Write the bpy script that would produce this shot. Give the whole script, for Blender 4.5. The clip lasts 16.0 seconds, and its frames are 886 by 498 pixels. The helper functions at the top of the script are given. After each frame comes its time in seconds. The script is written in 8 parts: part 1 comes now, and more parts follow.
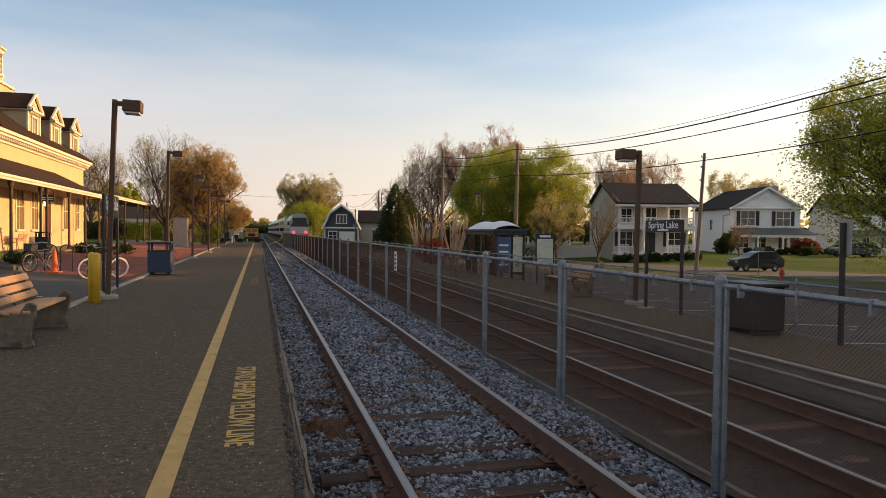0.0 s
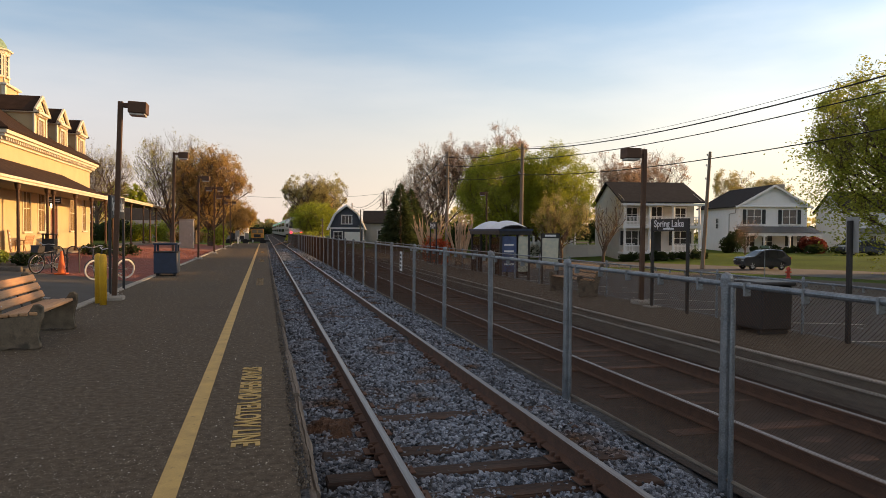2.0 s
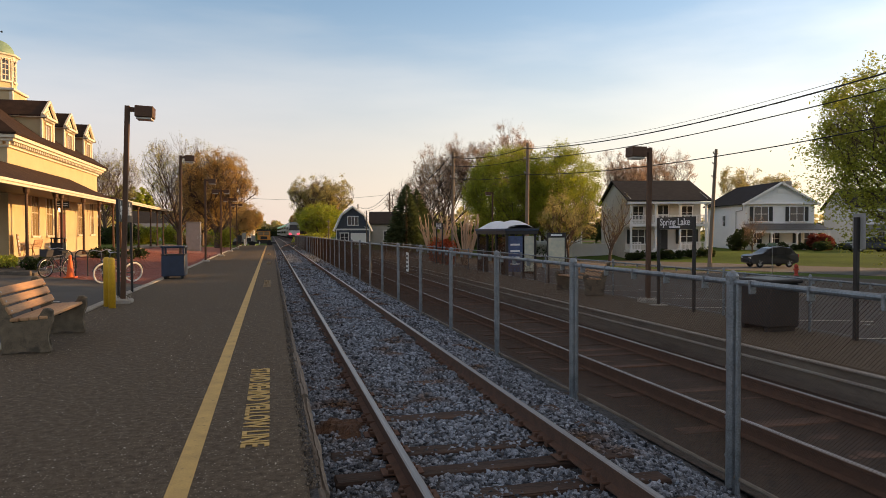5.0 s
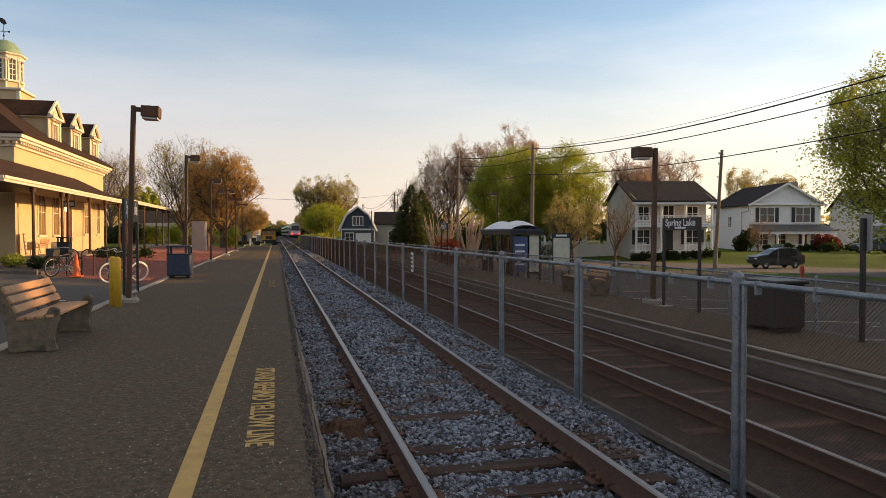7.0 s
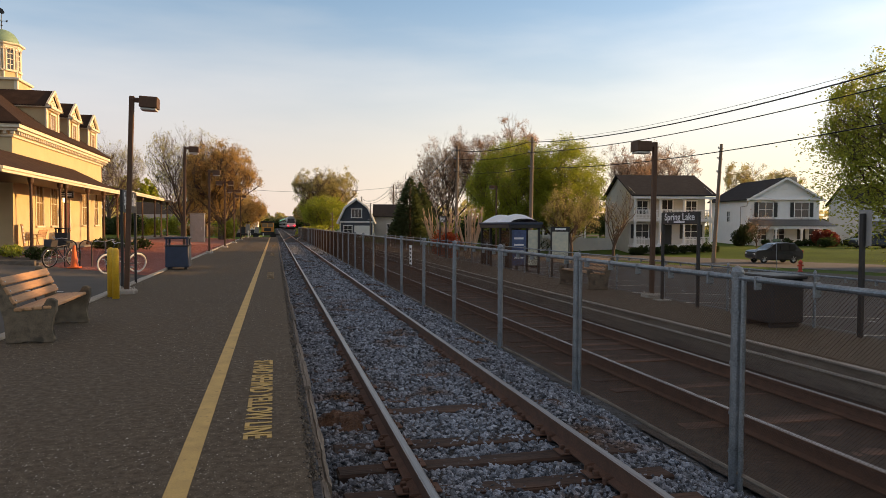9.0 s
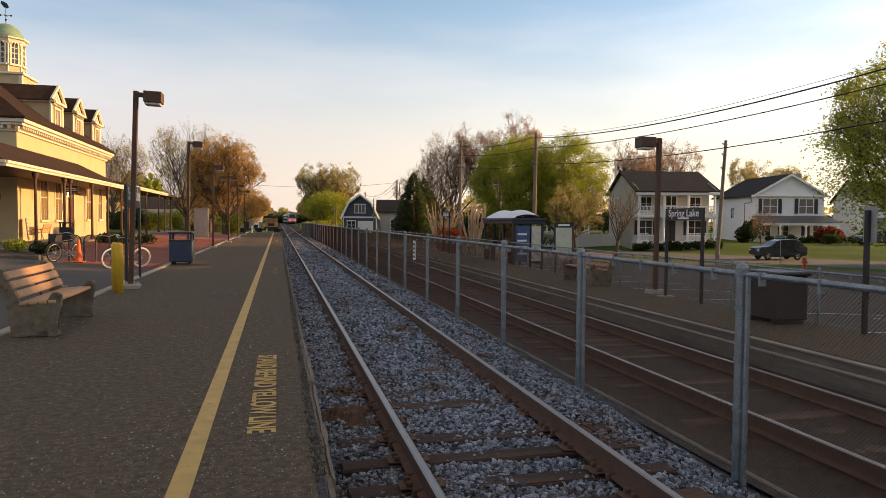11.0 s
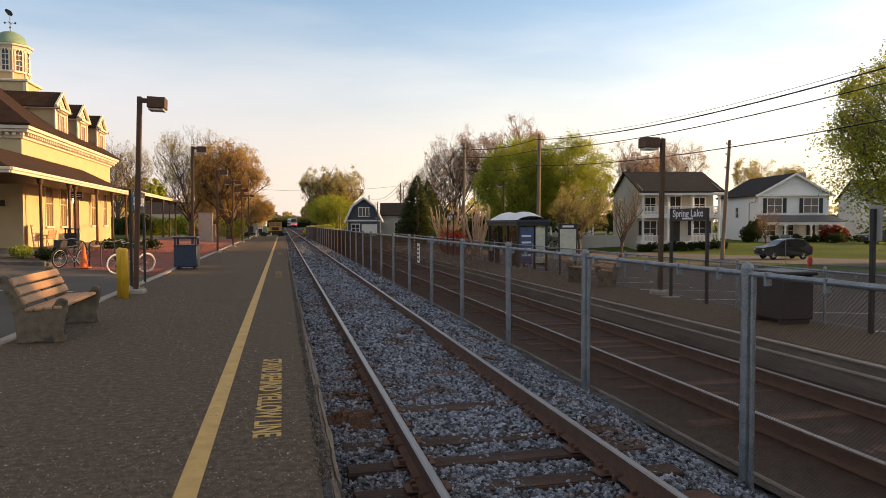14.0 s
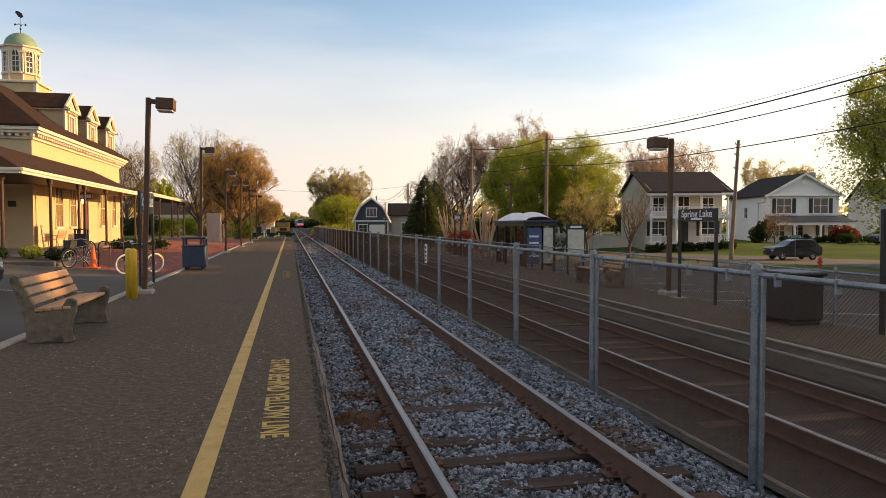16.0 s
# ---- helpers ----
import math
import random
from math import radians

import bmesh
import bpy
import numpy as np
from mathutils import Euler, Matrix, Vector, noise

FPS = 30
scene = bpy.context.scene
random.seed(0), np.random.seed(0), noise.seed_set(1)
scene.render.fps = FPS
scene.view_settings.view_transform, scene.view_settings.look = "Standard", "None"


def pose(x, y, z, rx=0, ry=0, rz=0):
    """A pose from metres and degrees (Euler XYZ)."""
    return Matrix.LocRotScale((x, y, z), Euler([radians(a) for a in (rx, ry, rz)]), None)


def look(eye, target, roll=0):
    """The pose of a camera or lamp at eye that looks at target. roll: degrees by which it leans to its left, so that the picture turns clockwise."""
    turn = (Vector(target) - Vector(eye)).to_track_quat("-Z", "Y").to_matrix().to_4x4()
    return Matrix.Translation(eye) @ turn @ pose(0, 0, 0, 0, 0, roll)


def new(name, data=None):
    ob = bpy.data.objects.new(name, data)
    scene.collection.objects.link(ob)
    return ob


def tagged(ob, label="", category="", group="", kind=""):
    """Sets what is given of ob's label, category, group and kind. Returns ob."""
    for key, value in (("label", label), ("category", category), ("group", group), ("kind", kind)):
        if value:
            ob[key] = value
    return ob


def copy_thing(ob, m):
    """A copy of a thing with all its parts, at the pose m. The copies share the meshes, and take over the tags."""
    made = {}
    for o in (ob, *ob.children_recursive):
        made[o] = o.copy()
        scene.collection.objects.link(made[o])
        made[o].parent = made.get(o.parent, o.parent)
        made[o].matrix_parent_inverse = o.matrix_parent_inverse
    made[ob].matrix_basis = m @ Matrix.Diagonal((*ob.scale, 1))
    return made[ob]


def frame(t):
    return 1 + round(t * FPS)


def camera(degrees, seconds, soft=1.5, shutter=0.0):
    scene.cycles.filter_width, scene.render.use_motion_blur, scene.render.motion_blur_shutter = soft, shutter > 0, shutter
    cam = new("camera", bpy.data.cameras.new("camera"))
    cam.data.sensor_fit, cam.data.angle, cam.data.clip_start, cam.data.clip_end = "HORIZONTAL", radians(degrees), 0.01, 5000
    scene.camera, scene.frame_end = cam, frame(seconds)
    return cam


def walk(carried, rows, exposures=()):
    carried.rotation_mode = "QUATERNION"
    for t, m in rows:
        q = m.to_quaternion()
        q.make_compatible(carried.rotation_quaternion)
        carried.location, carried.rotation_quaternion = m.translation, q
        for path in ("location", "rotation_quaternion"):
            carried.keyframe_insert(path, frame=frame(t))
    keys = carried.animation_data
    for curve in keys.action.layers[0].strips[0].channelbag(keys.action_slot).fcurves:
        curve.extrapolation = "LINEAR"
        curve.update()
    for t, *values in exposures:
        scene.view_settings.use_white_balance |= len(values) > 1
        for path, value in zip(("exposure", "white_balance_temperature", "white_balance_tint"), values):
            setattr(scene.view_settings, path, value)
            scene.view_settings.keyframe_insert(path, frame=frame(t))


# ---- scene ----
cam = camera(64.7, 16.0, soft=0.8)
PATH = [
    (0, pose(0.005, -0.004, 1.581, 88.607, -0.609, -14.740)),
    (0.5, pose(0.010, -0.008, 1.580, 88.541, -0.806, -14.952)),
    (1, pose(0.007, -0.005, 1.580, 88.620, -0.742, -14.594)),
    (1.5, pose(0.009, -0.002, 1.578, 88.722, -0.422, -14.697)),
    (2, pose(0.007, -0.003, 1.577, 88.603, -0.337, -14.314)),
    (2.5, pose(0.008, -0.005, 1.577, 88.545, 0.049, -14.273)),
    (3, pose(0.006, -0.010, 1.581, 88.761, 0.118, -14.421)),
    (3.5, pose(0.008, -0.011, 1.581, 88.726, 0.092, -14.438)),
    (6, pose(-0.001, -0.051, 1.580, 88.598, 0.323, -13.313)),
    (6.5, pose(0.003, -0.046, 1.579, 88.758, 0.361, -13.230)),
    (7, pose(0.001, -0.038, 1.580, 88.644, 0.075, -13.417)),
    (7.5, pose(-0.000, -0.025, 1.579, 88.784, 0.039, -13.210)),
    (8, pose(0.001, -0.017, 1.582, 88.851, -0.038, -13.367)),
    (8.5, pose(0.004, -0.011, 1.578, 88.468, 0.235, -13.518)),
    (9, pose(0.002, -0.017, 1.580, 88.068, -0.246, -13.524)),
    (11.5, pose(-0.004, -0.016, 1.578, 87.697, -0.343, -13.184)),
    (12, pose(-0.002, -0.014, 1.577, 87.706, -0.080, -12.965)),
    (12.5, pose(-0.001, -0.015, 1.577, 87.780, 0.162, -13.226)),
    (13, pose(-0.004, -0.019, 1.577, 87.646, 0.192, -13.225)),
    (13.5, pose(0.001, -0.020, 1.578, 87.644, 0.166, -13.155)),
    (14, pose(-0.001, -0.012, 1.578, 87.916, 0.123, -12.927)),
    (14.5, pose(-0.001, -0.010, 1.579, 87.839, 0.109, -12.799)),
    (15, pose(0.000, -0.011, 1.579, 87.962, 0.111, -12.496)),
    (15.5, pose(-0.003, -0.007, 1.576, 87.970, 0.045, -12.324)),
    (16, pose(-0.000, 0.000, 1.580, 87.948, 0.128, -12.314)),
]
walk(cam, PATH, [(0.0, 0.07, 7250, 11), (9.0, 0.07, 7250, 11), (11.5, 0.21, 7350, 12), (16.0, 0.27, 7350, 12)])

# ---------- light ----------
SUN_AZ, SUN_EL = 88.0, 11.5          # degrees clockwise from the track's direction, and above the horizon
world = bpy.data.worlds.new("evening_sky")
scene.world = world
world.use_nodes = True
wn = world.node_tree
wn.nodes.clear()
w_out = wn.nodes.new("ShaderNodeOutputWorld")
w_bg = wn.nodes.new("ShaderNodeBackground")
w_sky = wn.nodes.new("ShaderNodeTexSky")
w_sky.sky_type = 'NISHITA'
w_sky.sun_disc = False
w_sky.sun_elevation = radians(SUN_EL)
w_sky.sun_rotation = radians(SUN_AZ)
w_sky.altitude = 0
w_sky.air_density, w_sky.dust_density, w_sky.ozone_density = 1.0, 0.8, 2.6
w_bg.inputs["Strength"].default_value = 0.235
# thin high cloud, whiter than the clear sky
w_co = wn.nodes.new("ShaderNodeTexCoord")
w_map = wn.nodes.new("ShaderNodeMapping")
w_map.inputs["Scale"].default_value = (1.2, 2.4, 7.0)
w_map.inputs["Rotation"].default_value = (0.25, 0.1, 0.5)
w_noise = wn.nodes.new("ShaderNodeTexNoise")
w_noise.inputs["Scale"].default_value = 1.3
w_noise.inputs["Detail"].default_value = 5.0
w_ramp = wn.nodes.new("ShaderNodeValToRGB")
w_ramp.color_ramp.elements[0].position = 0.42
w_ramp.color_ramp.elements[1].position = 0.76
w_ramp.color_ramp.elements[0].color = (0.05, 0.05, 0.05, 1)
w_ramp.color_ramp.elements[1].color = (0.66, 0.66, 0.66, 1)
w_hsv = wn.nodes.new("ShaderNodeHueSaturation")
w_hsv.inputs["Saturation"].default_value = 0.35
w_hsv.inputs["Value"].default_value = 1.25
w_mix = wn.nodes.new("ShaderNodeMixRGB")
wn.links.new(w_co.outputs["Generated"], w_map.inputs["Vector"])
wn.links.new(w_map.outputs["Vector"], w_noise.inputs["Vector"])
wn.links.new(w_noise.outputs["Fac"], w_ramp.inputs["Fac"])
wn.links.new(w_ramp.outputs["Color"], w_mix.inputs["Fac"])
wn.links.new(w_sky.outputs["Color"], w_hsv.inputs["Color"])
wn.links.new(w_sky.outputs["Color"], w_mix.inputs["Color1"])
wn.links.new(w_hsv.outputs["Color"], w_mix.inputs["Color2"])
# pink-cream haze towards the horizon
w_sep = wn.nodes.new("ShaderNodeSeparateXYZ")
wn.links.new(w_co.outputs["Generated"], w_sep.inputs["Vector"])
w_hz = wn.nodes.new("ShaderNodeValToRGB")
w_hz.color_ramp.interpolation = 'EASE'
w_hz.color_ramp.elements[0].position, w_hz.color_ramp.elements[0].color = 0.0, (0.85, 0.85, 0.85, 1)
w_hz.color_ramp.elements[1].position, w_hz.color_ramp.elements[1].color = 0.33, (0.0, 0.0, 0.0, 1)
wn.links.new(w_sep.outputs["Z"], w_hz.inputs["Fac"])
w_mix2 = wn.nodes.new("ShaderNodeMixRGB")
# paler and yellower towards the sun
w_side = wn.nodes.new("ShaderNodeMapRange")
w_side.inputs["From Min"].default_value, w_side.inputs["From Max"].default_value = -0.25, 0.85
wn.links.new(w_sep.outputs["X"], w_side.inputs["Value"])
w_tone = wn.nodes.new("ShaderNodeMixRGB")
w_tone.inputs["Color1"].default_value = (3.2, 2.74, 2.9, 1)
w_tone.inputs["Color2"].default_value = (5.0, 4.4, 3.5, 1)
wn.links.new(w_side.outputs[0], w_tone.inputs["Fac"])
wn.links.new(w_tone.outputs["Color"], w_mix2.inputs["Color2"])
wn.links.new(w_hz.outputs["Color"], w_mix2.inputs["Fac"])
# warm white added above the view to take blue out of the ambient light
w_top = wn.nodes.new("ShaderNodeMapRange")
w_top.interpolation_type = 'SMOOTHSTEP'
w_top.inputs["From Min"].default_value, w_top.inputs["From Max"].default_value, w_top.inputs["To Max"].default_value = 0.38, 0.8, 0.8
wn.links.new(w_sep.outputs["Z"], w_top.inputs["Value"])
w_fill = wn.nodes.new("ShaderNodeMixRGB")
w_fill.inputs["Color2"].default_value = (1.75, 1.5, 1.32, 1)
wn.links.new(w_top.outputs[0], w_fill.inputs["Fac"])
wn.links.new(w_mix.outputs["Color"], w_fill.inputs["Color1"])
wn.links.new(w_fill.outputs["Color"], w_mix2.inputs["Color1"])
wn.links.new(w_mix2.outputs["Color"], w_bg.inputs["Color"])
wn.links.new(w_bg.outputs["Background"], w_out.inputs["Surface"])

sun = new("sun", bpy.data.lights.new("sun", 'SUN'))
sun.data.energy = 6.2
sun.data.angle = radians(0.6)
sun.data.color = (1.0, 0.60, 0.26)
_d = Vector((math.sin(radians(SUN_AZ)) * math.cos(radians(SUN_EL)), math.cos(radians(SUN_AZ)) * math.cos(radians(SUN_EL)), math.sin(radians(SUN_EL))))
sun.matrix_world = look(_d * 200, (0, 0, 0))


# ---------- materials ----------
def mat(name, col, col2=None, rough=0.8, metal=0.0, scale=6.0, fine=60.0, bump=0.15, dist=0.01, stain=None, per=0.0, spec=None, stretch=None, specks=None, spread=0.14):
    """A surface with grain at two scales: col to col2 by a broad and a fine noise, relief, and a change from piece to piece."""
    m = bpy.data.materials.new(name)
    m.use_nodes = True
    nt = m.node_tree
    b = nt.nodes["Principled BSDF"]
    b.inputs["Roughness"].default_value = rough
    b.inputs["Metallic"].default_value = metal
    if spec is not None:
        b.inputs["Specular IOR Level"].default_value = spec
    col2 = col2 or tuple(c * 0.72 for c in col)
    co = nt.nodes.new("ShaderNodeTexCoord")
    src = co.outputs["Object"]
    if stretch:
        mp = nt.nodes.new("ShaderNodeMapping")
        mp.inputs["Scale"].default_value = stretch
        nt.links.new(src, mp.inputs["Vector"])
        src = mp.outputs["Vector"]
    n1 = nt.nodes.new("ShaderNodeTexNoise")
    n1.inputs["Scale"].default_value = scale
    n1.inputs["Detail"].default_value = 4
    n2 = nt.nodes.new("ShaderNodeTexNoise")
    n2.inputs["Scale"].default_value = fine
    n2.inputs["Detail"].default_value = 3
    nt.links.new(src, n1.inputs["Vector"])
    nt.links.new(src, n2.inputs["Vector"])
    add = nt.nodes.new("ShaderNodeMath")
    add.operation = 'MULTIPLY_ADD'
    add.inputs[1].default_value = 0.5
    nt.links.new(n1.outputs["Fac"], add.inputs[0])
    half = nt.nodes.new("ShaderNodeMath")
    half.operation = 'MULTIPLY'
    half.inputs[1].default_value = 0.5
    nt.links.new(n2.outputs["Fac"], half.inputs[0])
    nt.links.new(half.outputs[0], add.inputs[2])
    ramp = nt.nodes.new("ShaderNodeValToRGB")
    ramp.color_ramp.elements[0].position = 0.5 - spread
    ramp.color_ramp.elements[1].position = 0.5 + spread
    ramp.color_ramp.elements[0].color = (*col2, 1)
    ramp.color_ramp.elements[1].color = (*col, 1)
    nt.links.new(add.outputs[0], ramp.inputs["Fac"])
    out = ramp.outputs["Color"]
    if stain:
        n3 = nt.nodes.new("ShaderNodeTexNoise")
        n3.inputs["Scale"].default_value = stain[1]
        n3.inputs["Detail"].default_value = 6
        nt.links.new(src, n3.inputs["Vector"])
        r3 = nt.nodes.new("ShaderNodeValToRGB")
        r3.color_ramp.elements[0].position = stain[2]
        r3.color_ramp.elements[1].position = stain[2] + 0.12
        nt.links.new(n3.outputs["Fac"], r3.inputs["Fac"])
        mx = nt.nodes.new("ShaderNodeMixRGB")
        mx.inputs["Color2"].default_value = (*stain[0], 1)
        nt.links.new(r3.outputs["Color"], mx.inputs["Fac"])
        nt.links.new(out, mx.inputs["Color1"])
        out = mx.outputs["Color"]
    if specks:
        # pale bits of aggregate: the hearts of some cells
        vo = nt.nodes.new("ShaderNodeTexVoronoi")
        vo.inputs["Scale"].default_value = specks[1]
        nt.links.new(src, vo.inputs["Vector"])
        sp = nt.nodes.new("ShaderNodeSeparateColor")
        nt.links.new(vo.outputs["Color"], sp.inputs["Color"])
        size = nt.nodes.new("ShaderNodeMath")
        size.operation = 'MULTIPLY_ADD'
        size.inputs[1].default_value, size.inputs[2].default_value = 1.0, -0.63
        nt.links.new(sp.outputs[0], size.inputs[0])
        hit = nt.nodes.new("ShaderNodeMath")
        hit.operation = 'LESS_THAN'
        nt.links.new(vo.outputs["Distance"], hit.inputs[0])
        nt.links.new(size.outputs[0], hit.inputs[1])
        ms = nt.nodes.new("ShaderNodeMixRGB")
        ms.inputs["Color2"].default_value = (*specks[0], 1)
        nt.links.new(hit.outputs[0], ms.inputs["Fac"])
        nt.links.new(out, ms.inputs["Color1"])
        out = ms.outputs["Color"]
    if per:
        geo = nt.nodes.new("ShaderNodeNewGeometry")
        inf = nt.nodes.new("ShaderNodeObjectInfo")
        sm = nt.nodes.new("ShaderNodeMath")
        sm.operation = 'ADD'
        nt.links.new(geo.outputs["Random Per Island"], sm.inputs[0])
        nt.links.new(inf.outputs["Random"], sm.inputs[1])
        fr = nt.nodes.new("ShaderNodeMath")
        fr.operation = 'FRACT'
        nt.links.new(sm.outputs[0], fr.inputs[0])
        mr = nt.nodes.new("ShaderNodeMapRange")
        mr.inputs["To Min"].default_value = 1 - per
        mr.inputs["To Max"].default_value = 1 + per
        nt.links.new(fr.outputs[0], mr.inputs["Value"])
        hs = nt.nodes.new("ShaderNodeHueSaturation")
        nt.links.new(mr.outputs[0], hs.inputs["Value"])
        nt.links.new(out, hs.inputs["Color"])
        out = hs.outputs["Color"]
    nt.links.new(out, b.inputs["Base Color"])
    if bump:
        bp = nt.nodes.new("ShaderNodeBump")
        bp.inputs["Strength"].default_value = bump
        bp.inputs["Distance"].default_value = dist
        nt.links.new(add.outputs[0], bp.inputs["Height"])
        nt.links.new(bp.outputs["Normal"], b.inputs["Normal"])
    return m


def leafmat(name, col, col2):
    m = mat(name, col, col2, rough=0.65, scale=0.6, fine=9, bump=0, per=0.35)
    nt = m.node_tree
    b = nt.nodes["Principled BSDF"]
    tr = nt.nodes.new("ShaderNodeBsdfTranslucent")
    src = b.inputs["Base Color"].links[0].from_socket
    nt.links.new(src, tr.inputs["Color"])
    mx = nt.nodes.new("ShaderNodeMixShader")
    mx.inputs["Fac"].default_value = 0.58
    nt.links.new(b.outputs[0], mx.inputs[1])
    nt.links.new(tr.outputs[0], mx.inputs[2])
    nt.links.new(mx.outputs[0], nt.nodes["Material Output"].inputs["Surface"])
    return m


def glow(name, col, strength):
    m = bpy.data.materials.new(name)
    m.use_nodes = True
    b = m.node_tree.nodes["Principled BSDF"]
    b.inputs["Base Color"].default_value = (*col, 1)
    b.inputs["Emission Color"].default_value = (*col, 1)
    b.inputs["Emission Strength"].default_value = strength
    return m


def glass(name, tint, rough=0.05):
    m = bpy.data.materials.new(name)
    m.use_nodes = True
    b = m.node_tree.nodes["Principled BSDF"]
    b.inputs["Base Color"].default_value = (*tint, 1)
    b.inputs["Roughness"].default_value = rough
    b.inputs["IOR"].default_value = 1.5
    return m


def clear_glass(name):
    m = bpy.data.materials.new(name)
    m.use_nodes = True
    nt = m.node_tree
    t = nt.nodes.new("ShaderNodeBsdfTransparent")
    t.inputs["Color"].default_value = (0.72, 0.74, 0.75, 1)
    g = nt.nodes.new("ShaderNodeBsdfGlossy")
    g.inputs["Roughness"].default_value = 0.05
    fr = nt.nodes.new("ShaderNodeFresnel")
    mx = nt.nodes.new("ShaderNodeMixShader")
    nt.links.new(fr.outputs[0], mx.inputs[0])
    nt.links.new(t.outputs[0], mx.inputs[1])
    nt.links.new(g.outputs[0], mx.inputs[2])
    nt.links.new(mx.outputs[0], nt.nodes["Material Output"].inputs["Surface"])
    return m


